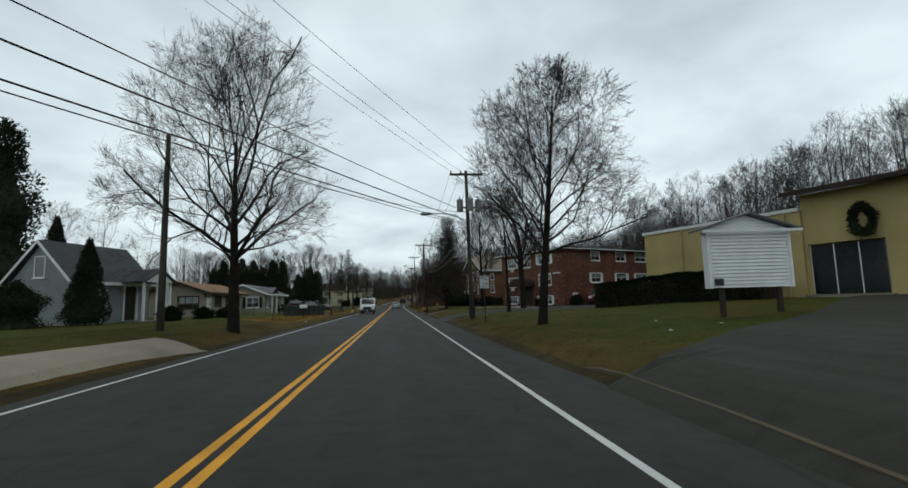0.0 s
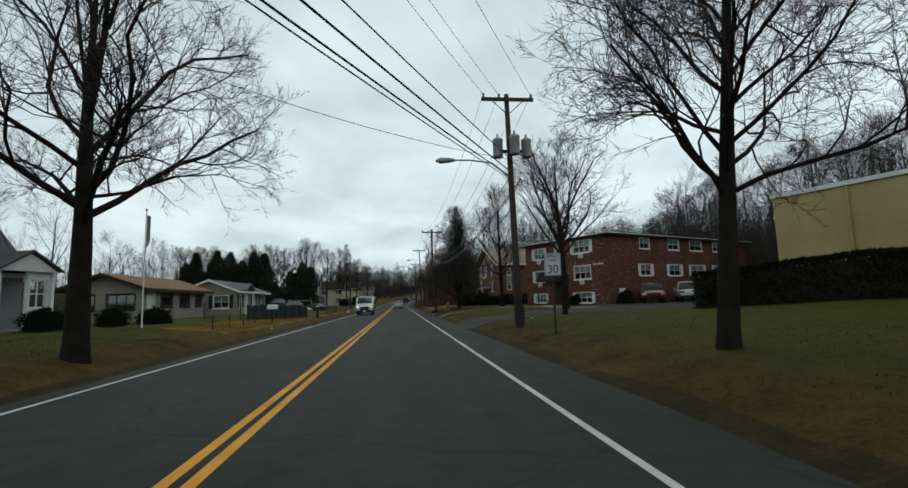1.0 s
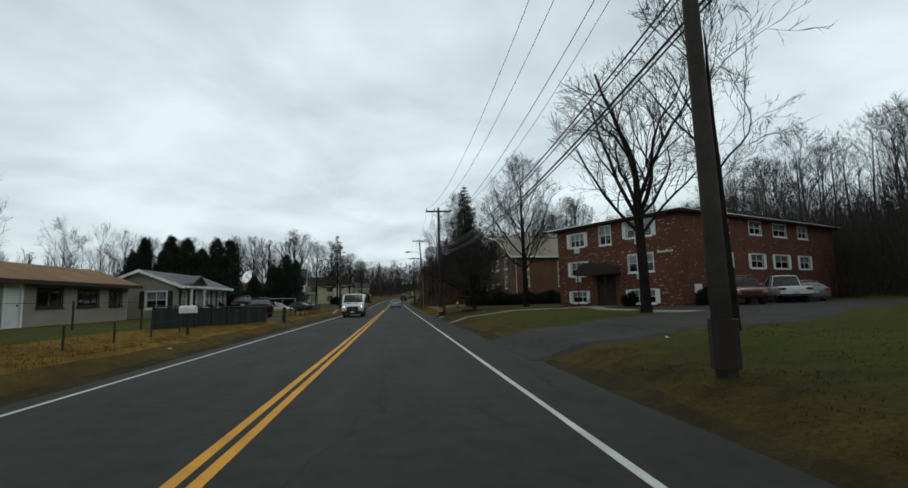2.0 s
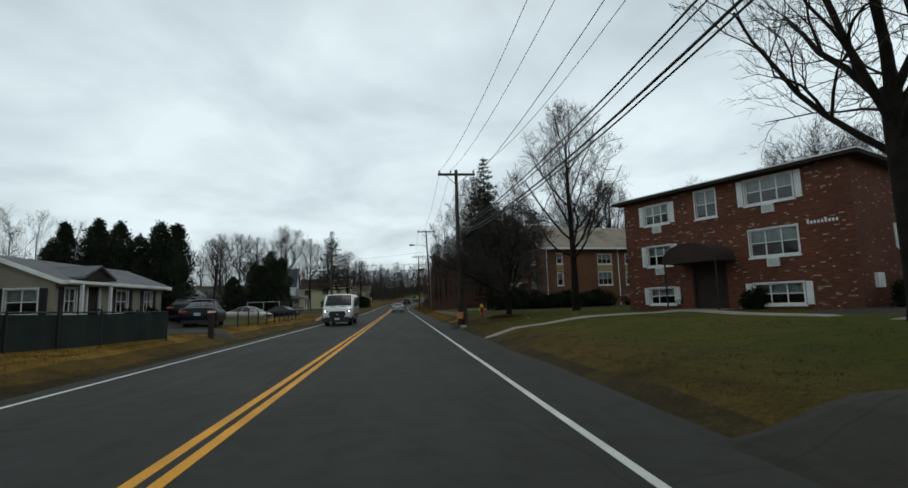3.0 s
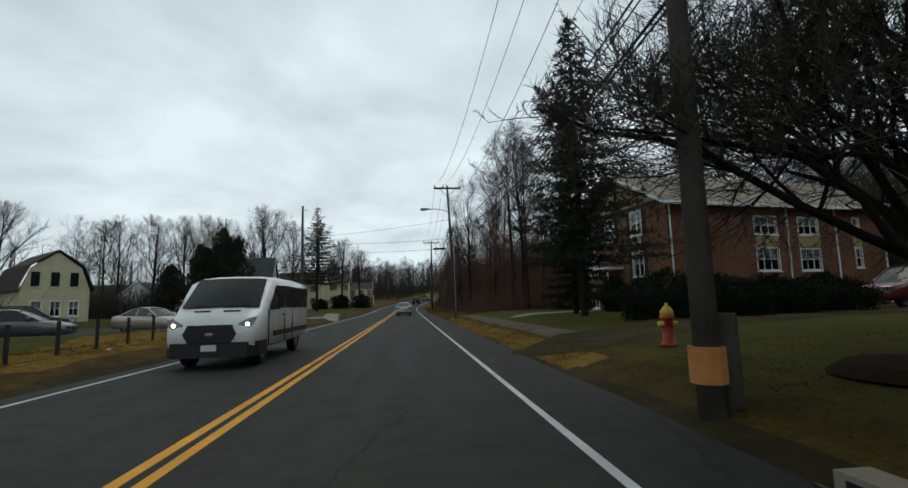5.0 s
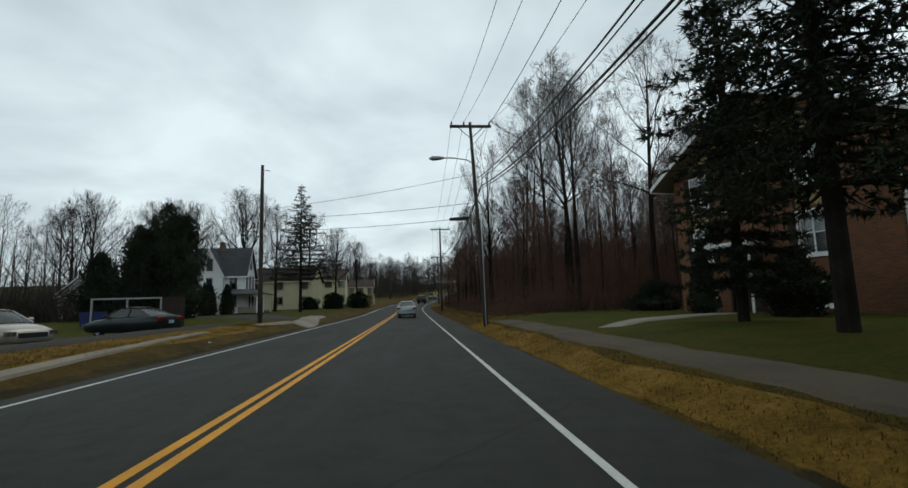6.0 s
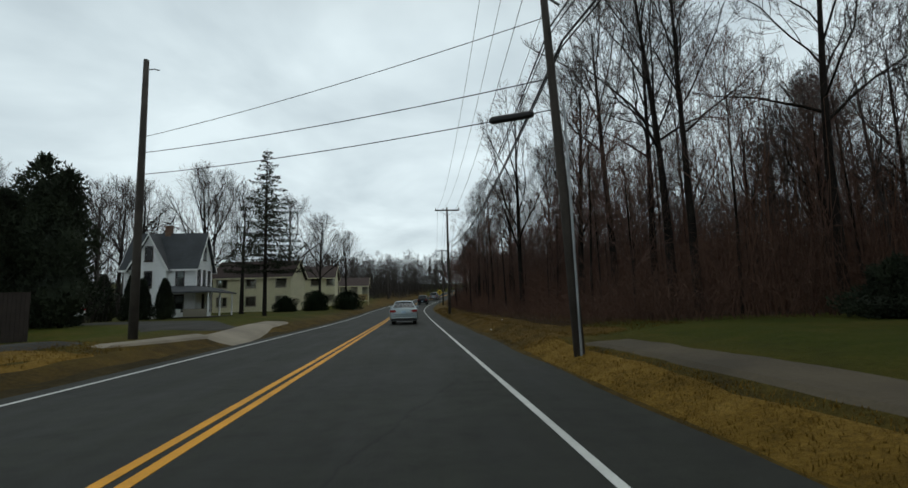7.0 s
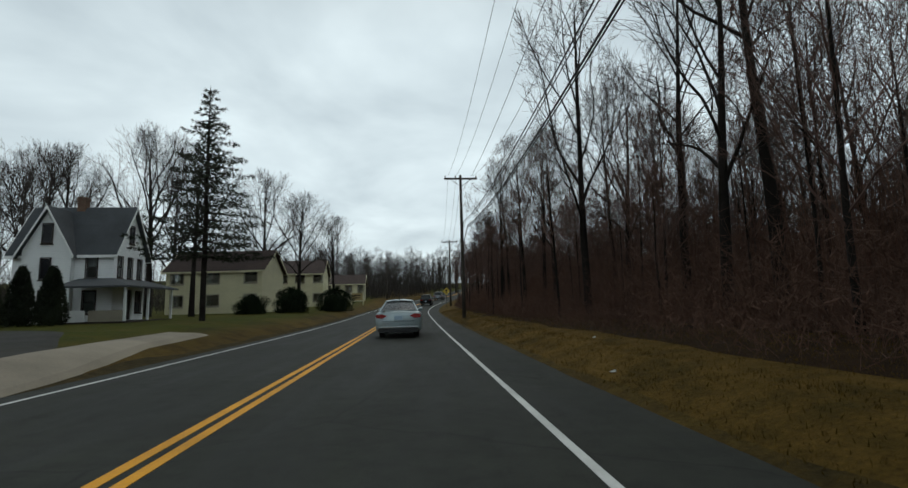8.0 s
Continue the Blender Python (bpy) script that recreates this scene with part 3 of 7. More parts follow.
def window_in(parent, m, w, h, cols, rows, shutter=None, trim="white_trim", curtain=0.5, sill=True, name="window", slide=False):
    """A window filling an opening; m takes its lower left outer corner, x along the wall, y into it."""
    win = part(name, Shape().box(-0.06, -0.03, -0.06, w + 0.06, 0.0, 0.0).box(-0.06, -0.03, h, w + 0.06, 0.0, h + 0.07)
               .box(-0.06, -0.03, 0.0, 0.0, 0.0, h).box(w, -0.03, 0.0, w + 0.06, 0.0, h), M[trim], parent)
    win.matrix_local = m
    f = Shape()
    b = 0.045
    f.box(0, 0.04, 0, w, 0.09, b).box(0, 0.04, h - b, w, 0.09, h).box(0, 0.04, b, b, 0.09, h - b).box(w - b, 0.04, b, w, 0.09, h - b)
    for i in range(1, cols):
        x = w * i / cols
        f.box(x - 0.025, 0.045, b, x + 0.025, 0.085, h - b)
    for i in range(1, rows):
        z = h * i / rows
        f.box(b, 0.047, z - 0.022, w - b, 0.083, z + 0.022)
    part("window_frame", f, M[trim], win)
    for i in range(cols):
        x0, x1 = w * i / cols + 0.03, w * (i + 1) / cols - 0.03
        pane = part("pane", Shape().box(x0, 0.06, 0.04, x1, 0.068, h - 0.04), M["glass"], win)
        pane.visible_shadow = False
    if curtain:
        c = Shape()
        n = max(6, int(w * 12))
        z0 = h * (1 - curtain)
        for i in range(n):
            xa, xb = w * i / n, w * (i + 1) / n
            ya, yb = 0.16 + 0.02 * (i % 2), 0.16 + 0.02 * ((i + 1) % 2)
            c.face((xa, ya, z0), (xb, yb, z0), (xb, yb, h), (xa, ya, h))
        part("curtain", c, M["curtain"], win)
    if sill:
        part("window_sill", Shape().box(-0.1, -0.08, -0.12, w + 0.1, 0.02, -0.06), M[trim], win)
    if shutter:
        sw = shutter[1]
        for x0 in (-0.1 - sw, w + 0.1):
            sh = Shape().box(x0, -0.045, -0.04, x0 + sw, -0.005, h + 0.04)
            for i in range(1, max(2, int(h / 0.12))):
                z = h * i / max(2, int(h / 0.12))
                sh.box(x0 + 0.05, -0.06, z - 0.03, x0 + sw - 0.05, -0.045, z + 0.01)
            part("shutter", sh, M[shutter[0]], win)
    return win


def wall_pose(which, W, D):
    """Where a wall of a W by D house stands: its left end as seen from outside."""
    return {"front": pose(0, 0, 0), "right": pose(W, 0, 0, 0, 0, 90), "back": pose(W, D, 0, 0, 0, 180), "left": pose(0, D, 0, 0, 0, -90)}[which]


def house_walls(house, W, D, H, material, openings, gables=None, t=0.25, interior=True):
    """Four walls with openings; openings: wall -> list of dicts (x, z, w, h and what fills it)."""
    gables = gables or {}
    for which in ("front", "right", "back", "left"):
        L = W if which in ("front", "back") else D - 2 * t
        m = wall_pose(which, W, D)
        if which in ("right", "left"):
            m = m @ pose(t, 0, 0)
        shift = 0.0 if which in ("front", "back") else t
        ops = openings.get(which, [])
        top = None
        if which in gables:
            top = (L / 2, gables[which])
        wall = part("wall", wall_shape(L, H, t, [(o["x"] - shift, o["z"], o["w"], o["h"]) for o in ops], top), M[material], house)
        wall.matrix_local = m
        for o in ops:
            at = m @ pose(o["x"] - shift, 0, o["z"])
            if o.get("fill") == "door":
                d = part("door", Shape().box(0.03, 0.06, 0.02, o["w"] - 0.03, 0.11, o["h"] - 0.03), M[o.get("mat", "white_trim")], house)
                d.matrix_local = at
                fr = Shape().box(-0.08, -0.03, 0, 0.03, 0.12, o["h"]).box(o["w"] - 0.03, -0.03, 0, o["w"] + 0.08, 0.12, o["h"]).box(-0.08, -0.03, o["h"] - 0.03, o["w"] + 0.08, 0.12, o["h"] + 0.1)
                part("door_frame", fr, M[o.get("frame", "white_trim")], d)
                part("door_handle", Shape().box(o["w"] - 0.17, 0.02, 0.95, o["w"] - 0.13, 0.06, 1.05), M["dark_metal"], d)
                px = Shape()
                for zz in (0.25, 1.1):
                    px.box(0.2, 0.045, zz, o["w"] - 0.2, 0.06, min(zz + 0.7, o["h"] - 0.2))
                part("panel", px, M[o.get("mat", "white_trim")], d)
            elif o.get("fill") != "none":
                window_in(house, at, o["w"], o["h"], o.get("cols", 2), o.get("rows", 2), o.get("shutter"), o.get("trim", "white_trim"), o.get("curtain", 0.5), o.get("sill", True))
    # Floor and ceiling are near-black: the unlit look of the rooms is in their colour.
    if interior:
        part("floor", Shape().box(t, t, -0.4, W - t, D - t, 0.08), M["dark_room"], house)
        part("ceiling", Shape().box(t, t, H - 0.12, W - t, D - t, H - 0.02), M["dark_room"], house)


def gable_roof(house, W, D, H, rise, material, along="x", over=0.35, thick=0.14, trim="white_trim"):
    """Two slopes with a ridge along x or y, with fascia boards."""
    r = Shape()
    if along == "x":
        half = D / 2
        k = rise / half
        for sgn in (0, 1):
            y_e, y_r = (-over, half) if sgn == 0 else (D + over, half)
            z_e, z_r = H - k * over, H + rise
            a, b, c, d = (-over, y_e, z_e), (W + over, y_e, z_e), (W + over, y_r, z_r), (-over, y_r, z_r)
            slab(r, a, b, c, d, thick)
    else:
        half = W / 2
        k = rise / half
        for sgn in (0, 1):
            x_e = -over if sgn == 0 else W + over
            z_e, z_r = H - k * over, H + rise
            a, b, c, d = (x_e, -over, z_e), (x_e, D + over, z_e), (half, D + over, z_r), (half, -over, z_r)
            slab(r, a, b, c, d, thick)
    ob = part("roof", r, M[material], house)
    zl, zh = H - k * over, H + rise
    if along == "x":
        for y in (-over - 0.03, D + over):
            part("fascia", Shape().box(-over, y, zl - 0.06, W + over, y + 0.03, zl + thick - 0.02), M[trim], ob)
        for x in (-over - 0.03, W + over):
            for y_e in (-over, D + over):
                part("fascia", Shape().prism([(y_e, zl - 0.05), (D / 2, zh - 0.05), (D / 2, zh + thick), (y_e, zl + thick)], 0, 0.03, Matrix(((0, 0, 1, x), (1, 0, 0, 0), (0, 1, 0, 0), (0, 0, 0, 1)))), M[trim], ob)
    else:
        for x in (-over - 0.03, W + over):
            part("fascia", Shape().box(x, -over, zl - 0.06, x + 0.03, D + over, zl + thick - 0.02), M[trim], ob)
        for y in (-over - 0.03, D + over):
            for x_e in (-over, W + over):
                part("fascia", Shape().prism([(x_e, zl - 0.05), (W / 2, zh - 0.05), (W / 2, zh + thick), (x_e, zl + thick)], 0, 0.03, Matrix(((1, 0, 0, 0), (0, 0, 1, y), (0, 1, 0, 0), (0, 0, 0, 1)))), M[trim], ob)
    return ob


def slab(s, a, b, c, d, thick):
    up = Vector((0, 0, thick))
    A, B, C, D_ = (Vector(p) for p in (a, b, c, d))
    s.face(A + up, B + up, C + up, D_ + up)
    s.face(D_, C, B, A)
    for p, q in ((A, B), (B, C), (C, D_), (D_, A)):
        s.face(p, q, q + up, p + up)


def hip_roof(house, W, D, H, rise, inset, material, over=0.4, thick=0.14, trim="white_trim"):
    r = Shape()
    o = over
    e = [(-o, -o, H), (W + o, -o, H), (W + o, D + o, H), (-o, D + o, H)]
    p, q = (inset, D / 2, H + rise), (W - inset, D / 2, H + rise)
    t = thick
    up = lambda v: (v[0], v[1], v[2] + t)
    r.face(up(e[0]), up(e[1]), up(q), up(p))
    r.face(up(e[1]), up(e[2]), up(q))
    r.face(up(e[2]), up(e[3]), up(p), up(q))
    r.face(up(e[3]), up(e[0]), up(p))
    r.face(*reversed(e))
    for i in range(4):
        a, b = e[i], e[(i + 1) % 4]
        r.face(a, b, up(b), up(a))
    ob = part("roof", r, M[material], house)
    for x0, y0, x1, y1 in ((-o - .03, -o - .03, W + o + .03, -o), (-o - .03, D + o, W + o + .03, D + o + .03), (-o - .03, -o, -o, D + o), (W + o, -o, W + o + .03, D + o)):
        part("fascia", Shape().box(x0, y0, H - 0.06, x1, y1, H + t - 0.02), M[trim], ob)
    return ob


def win(x, z, w, h, cols=2, rows=2, **kw):
    return dict(x=x, z=z, w=w, h=h, cols=cols, rows=rows, **kw)


# ---- trees ----
def bare_tree_shapes(seed, height, trunk_r, spread_r, fork=0.35, levels=4, limbs=7, kids=(6, 5, 4), upright=0.5, twig_r=0.012, crook=0.12, leader=0.0, blades=4, tilt=(68, 14), stout=0.5, low_z=None):
    """Limbs and twigs of a leafless tree as two shapes, kept inside an egg-shaped crown."""
    rng = random.Random(seed)
    wood, twigs = Shape(), Shape()
    zb = low_z if low_z is not None else height * fork * 0.8
    zc, rz_ = zb + (height - zb) * 0.45, (height - zb) * 0.55

    def trimmed(p, d, length):
        """Length cut back where the branch would leave the crown."""
        for _ in range(4):
            q = p + d * length
            k = (q.z - zc) / (rz_ if q.z > zc else max(0.5, zc - zb))
            if (q.x * q.x + q.y * q.y) / (spread_r * spread_r) + k * k <= 1.0 + rng.uniform(-0.1, 0.15):
                break
            length *= 0.75
        return length

    def wander(p, d, length, r0, r1, n, lift, rough):
        pts, rad = [p.copy()], [r0]
        for i in range(n):
            d = (d + Vector((rng.gauss(0, rough), rng.gauss(0, rough), rng.gauss(0, rough) + lift))).normalized()
            p = p + d * (length / n)
            pts.append(p.copy())
            rad.append(r0 + (r1 - r0) * (i + 1) / n)
        return pts, rad, d

    def side(d, angle):
        a = d.orthogonal().normalized()
        a = Matrix.Rotation(rng.uniform(0, math.tau), 3, d) @ a
        return (d * math.cos(angle) + a * math.sin(angle) + Vector((0, 0, 0.10))).normalized()

    def branch(p, d, length, r, level):
        last = level >= levels
        length = trimmed(p, d, length)
        if level >= blades:
            w = max(r, twig_r) * 0.9
            a = Matrix.Rotation(rng.uniform(0, math.tau), 3, d) @ (d.orthogonal().normalized() * w)
            if last:
                twigs.face(p - a, p + a, p + d * length)
                return
            mid = p + d * (length * 0.5)
            q = mid + (d + Vector((rng.gauss(0, crook * 1.6), rng.gauss(0, crook * 1.6), rng.gauss(0.08, crook * 1.4)))).normalized() * (length * 0.5)
            o = len(twigs.v)
            twigs.v += [tuple(p - a), tuple(p + a), tuple(mid + a * 0.7), tuple(mid - a * 0.7), tuple(q)]
            twigs.f += [(o, o + 1, o + 2, o + 3), (o + 3, o + 2, o + 4)]
            count = kids[min(level - 1, len(kids) - 1)]
            for k in range(count):
                f = 0.2 + 0.8 * (k + rng.random()) / count
                c = p.lerp(mid, f * 2) if f < 0.5 else mid.lerp(q, f * 2 - 1)
                branch(c, side(d, radians(rng.uniform(18, 55))), length * rng.uniform(0.4, 0.75), r * 0.6, level + 1)
            return
        n = 6 if level <= 1 else (5 if level == 2 else 3)
        r1 = max(r * (0.35 if level < 2 else 0.3), twig_r * 0.5)
        pts, rad, d2 = wander(p, d, length, r, r1, n, 0.05 * upright + (0.04 if level < 2 else 0.03), crook * (1.0 if level < 2 else 1.35))
        if level <= 2 and blades > 2:
            wood.tube(pts, rad, 5 if level == 1 and blades > 2 else 3, False)
        else:
            twigs.tube(pts, rad, 3, False)
        if last:
            return
        count = kids[min(level - 1, len(kids) - 1)]
        if level == 1:
            count = max(2, round(count * min(1.0, length / (0.55 * spread_r))))
        for k in range(count):
            f = 0.2 + 0.8 * (k + rng.random()) / count
            i = min(int(f * n), n - 1)
            q = pts[i].lerp(pts[i + 1], f * n - i)
            dd = (pts[i + 1] - pts[i]).normalized()
            ang = radians(rng.uniform(22, 55)) if k < count - 1 else radians(rng.uniform(5, 20))
            ln = length * rng.uniform(0.42, 0.72) * (1.05 - 0.35 * f)
            branch(q, side(dd, ang), ln, max(rad[i] * rng.uniform(0.45, 0.62), twig_r * 0.6), level + 1)

    trunk_h = height * (leader or fork)
    base = [Vector((0, 0, -0.15)), Vector((0, 0, 0.10)), Vector((0, 0, 0.35)), Vector((0, 0, 0.7))]
    brad = [trunk_r * 1.32, trunk_r * 1.16, trunk_r * 1.06, trunk_r * 1.01]
    pts, rad, d = wander(Vector((0, 0, 0.7)), Vector((rng.gauss(0, 0.015), rng.gauss(0, 0.015), 1)).normalized(), trunk_h - 0.7, trunk_r, trunk_r * (0.22 if leader else 0.86), 9, 0.10, 0.016)
    wood.tube(base + pts[1:], brad + rad[1:], 10 if blades > 2 else 5, False)
    low = fork / leader if leader else 0.62
    for k in range(limbs):
        f = k / max(1, limbs - 1)
        if leader:
            lean_ = radians(tilt[0] + (tilt[1] - tilt[0]) * f) * rng.uniform(0.8, 1.15)
        else:
            lean_ = radians(8 + 46 * (1 - f) ** 0.8 * (1.25 - upright * 0.5)) if k else radians(40)
        az = k * 2.4 + rng.uniform(-0.4, 0.4)
        dirv = Vector((math.sin(lean_) * math.cos(az), math.sin(lean_) * math.sin(az), math.cos(lean_)))
        zf = low + (1 - low) * f ** 1.3
        i = min(int(zf * (len(pts) - 1)), len(pts) - 2)
        q = pts[i].lerp(pts[i + 1], zf * (len(pts) - 1) - i)
        reach = min((height - q.z) / max(0.55, math.cos(lean_)), spread_r / max(0.3, math.sin(lean_)) * 0.95)
        own = rad[i] * rng.uniform(0.8, 1.1) * stout if leader else trunk_r * (0.34 + 0.22 * f) * rng.uniform(0.85, 1.1)
        branch(q, dirv, max(0.5, reach * rng.uniform(0.7, 0.95)), own, 1)
    return wood, twigs


def tree_thing(name, shapes, m, label, wood_mat="bark", twig_mat="twig", category="tree", group=""):
    t = thing(name, m, label, category, group)
    part("trunk", shapes[0], M[wood_mat], t, smooth=True)
    part("crown", shapes[1], M[twig_mat], t)
    return t


def spray(s, rng, p, d, size, n, wide=0.28):
    """A tuft of n thin leaf blades about p, mostly along d."""
    for _ in range(n):
        e = (d + Vector((rng.gauss(0, 0.6), rng.gauss(0, 0.6), rng.gauss(0, 0.6)))).normalized()
        a = e.orthogonal().normalized() * (size * wide)
        a = Matrix.Rotation(rng.uniform(0, math.tau), 3, e) @ a
        q = p + e * size * rng.uniform(0.7, 1.3)
        s.face(p - a, p + a, q)


def conifer_shapes(seed, height, radius, clear=0.08, whorls=26, droop=0.25, tuft=0.28, dense=1.0, lop=0.0):
    """A spruce: trunk with whorls of drooping boughs, each bearing tufts of needles."""
    rng = random.Random(seed)
    wood, leaves = Shape(), Shape()
    wood.tube([(0, 0, -0.1), (0, 0, height * 0.3), (0, 0, height * 0.7), (0, 0, height)], [height * 0.0125, height * 0.010, height * 0.006, 0.012], 8, False)
    for k in range(whorls):
        f = clear + (1 - clear) * (k / whorls) ** 0.95
        z = height * f
        r = radius * (1 - f) ** 0.82 + 0.12
        n = max(4, int(9 * dense * (1 - 0.45 * f)))
        for b in range(n):
            az = math.tau * (b + rng.random() * 0.8) / n + k * 0.7
            ln = r * rng.uniform(0.6, 1.12) * (1.0 + lop * math.cos(az))
            if rng.random() < 0.06:
                continue
            out = Vector((math.cos(az), math.sin(az), 0))
            pts = []
            for i in range(5):
                u = i / 4
                pts.append(Vector((0, 0, z)) + out * (ln * u) + Vector((0, 0, ln * (0.12 * u - droop * 1.6 * u * (1 - 0.45 * u)))))
            wood.tube(pts, [0.03 + 0.012 * ln, 0.02 + 0.006 * ln, 0.014, 0.01, 0.006], 3, False)
            cross = Vector((-out.y, out.x, 0))
            m_ = max(3, int(ln / (tuft * 0.62) * dense))
            for i in range(m_):
                u = 0.12 + 0.88 * (i + rng.random()) / m_
                j = min(int(u * 4), 3)
                q = pts[j].lerp(pts[j + 1], u * 4 - j)
                wdt = ln * 0.30 * (1 - u * 0.75)
                for sgn in (-1, 1):
                    spray(leaves, rng, q + cross * (sgn * wdt * rng.random()) + Vector((0, 0, rng.uniform(-0.12, 0.04))), (out + cross * sgn * 0.8 + Vector((0, 0, -0.25))).normalized(), tuft * rng.uniform(0.8, 1.5), 9, 0.11)
    return wood, leaves


def bush_shapes(seed, outline, n, leaf=0.13, stem=True, ragged=0.10):
    """An evergreen bush: outline is its height and the radius at each share of it; leaves all over, thinning inwards, in lumps."""
    rng = random.Random(seed)
    height, radius = outline
    wood, leaves = Shape(), Shape()
    wood.tube([(0, 0, -0.1), (0, 0, height * 0.5)], [0.06, 0.03], 6, False)
    core = [(max(0.02, radius(max(0.001, k / 12)) * 0.7), height * (0.03 + 0.86 * k / 12)) for k in range(13)]
    leaves.lathe(core, 9)
    wide = max(radius(k / 10) for k in range(1, 10))
    lump = 2.2 / max(0.5, wide)
    area = sum(math.tau * radius((k + 0.5) / 12) * height / 12 for k in range(12)) + 3.14 * wide * wide
    for _ in range(int(min(9000, max(n, area * 2.4 / (0.28 * leaf * leaf))))):
        f = rng.random() ** 0.9
        az = rng.uniform(0, math.tau)
        out = Vector((math.cos(az), math.sin(az), 0))
        h = f * height
        q = noise.noise((out.x * wide * lump + seed, out.y * wide * lump, h * lump * 0.8))
        r = radius(f) * (1.0 + (ragged * 2.2 + 0.05) * q)
        h += ragged * 0.9 * wide * q * f
        k = r * (1.0 - 0.32 * rng.random() ** 1.6) + leaf * rng.gauss(0, 0.5) * ragged * 4
        p = out * k + Vector((0, 0, max(0.04, h + rng.gauss(0, leaf * 0.5))))
        spray(leaves, rng, p, (out * 0.7 + Vector((0, 0, 0.8))).normalized(), leaf * rng.uniform(0.5, 1.15), 1)
    return wood, leaves


def on_ground(x, y, rz=0, s=1.0):
    return pose(x, y, gz(x, y), 0, 0, rz) @ Matrix.Scale(s, 4)


# ---- utility poles and wires ----
def utility_pole(x, y, height, r, label, arm=None, arm_turn=0, lean=0.0):
    z = gz(x, y)
    t = thing("utility_pole", pose(x, y, z), label, "utility pole", "utility poles")
    top = Vector((lean, 0, height - z))
    s = Shape()
    s.tube([(0, 0, -0.3), top * 0.35, top * 0.7, top], [r * 1.15, r, r * 0.85, r * 0.7], 10)
    part("pole_shaft", s, M["pole"], t, smooth=True)
    if arm:
        w, za = arm
        m = pose(lean, 0, za - z, 0, 0, arm_turn)
        a = Shape().box(-w / 2, -r - 0.1, -0.06, w / 2, -r, 0.06)
        ob = part("crossarm", a, M["pole"], t)
        ob.matrix_local = m
        for xx in (-w / 2 + 0.08, -w * 0.16, w / 2 - 0.08):
            i = part("insulator", Shape().lathe([(0.02, 0.06), (0.05, 0.09), (0.03, 0.13), (0.055, 0.17), (0.03, 0.22), (0.0, 0.25)], 8, (xx, -r - 0.05, 0)), M["ceramic"], ob, smooth=True)
        b = Shape()
        for sg in (-1, 1):
            b.tube([(sg * w * 0.3, -r - 0.05, -0.06), (0, -r - 0.03, -0.6)], 0.018, 5)
        part("brace", b, M["dark_metal"], ob)
    return t


p1 = utility_pole(6.08, 30.0, 9.15, 0.125, "tall wooden utility pole with transformers and a street lamp", (2.0, 8.88), 0, -0.14)
z1 = gz(6.08, 30.0)
for xx, yy in ((-0.55, 0), (0.0, -0.42), (0.55, 0)):
    tr = Shape().lathe([(0.0, 0.0), (0.17, 0.0), (0.19, 0.06), (0.19, 0.62), (0.2, 0.64), (0.2, 0.7), (0.12, 0.76), (0.05, 0.78), (0.04, 0.92), (0.0, 0.93)], 14, (xx, yy, 6.65 - z1))
    part("transformer", tr, M["grey_metal"], p1, "grey cylindrical transformer", True)
part("bracket", Shape().box(-0.55, -0.05, 6.85 - z1, 0.55, 0.05, 6.95 - z1), M["dark_metal"], p1)


def street_lamp(pole, z, reach, up):
    a = Shape().tube([(0, 0, z - 0.5), (-reach * 0.35, 0, z - 0.1 + up), (-reach * 0.7, 0, z + up), (-reach, 0, z + up)], 0.03, 6)
    arm = part("lamp_arm", a, M["grey_metal"], pole, smooth=True)
    h = Shape().tube([(-reach + 0.1, 0, z + up), (-reach - 0.1, 0, z + up), (-reach - 0.45, 0, z + up - 0.02), (-reach - 0.62, 0, z + up - 0.03)], [0.05, 0.1, 0.12, 0.04], 8)
    part("lamp_head", h, M["grey_metal"], arm, "grey cobra-head street lamp", True)


street_lamp(p1, 6.3 - z1, 2.3, 0.25)
part("marker_band", Shape().lathe([(0.19, 0.1), (0.19, 0.75)], 12), M["dark_wood"], p1)

p2 = utility_pole(5.2, 62.5, 8.75, 0.125, "wooden utility pole with a crossarm and an orange marker", (2.1, 8.45), 0)
part("marker_band", Shape().lathe([(0.185, 0.35), (0.185, 0.72)], 12), M["orange"], p2)
stub = Shape().tube([(0.0, 0, -0.2), (0.0, 0, 1.05)], [0.14, 0.13], 10)
stub_ob = part("stub_post", stub, M["pole"], p2, "short orange-topped stub beside the pole", True)
stub_ob.matrix_local = pose(0.28, 0.1, 0)
p3 = utility_pole(5.56, 92.7, 9.95, 0.10, "tall wooden utility pole with a crossarm and a curved street lamp", (2.0, 9.7), 0, -0.44)
street_lamp(p3, 8.0, 1.85, 0.02)
part("conduit", Shape().tube([(-0.02, -0.14, 0), (-0.08, -0.13, 5.2)], 0.026, 6), M["grey_metal"], p3, "pale metal conduit")
utility_pole(5.7, 129.8, 10.6, 0.125, "wooden utility pole with a crossarm at the edge of the wood", (2.4, 10.3), 0)
utility_pole(7.0, 161.0, 10.0, 0.125, "distant wooden utility pole with a crossarm", (2.2, 9.7), 0)
utility_pole(12.4, 195.0, 10.0, 0.125, "distant wooden utility pole with a crossarm", (2.2, 9.7), 0)
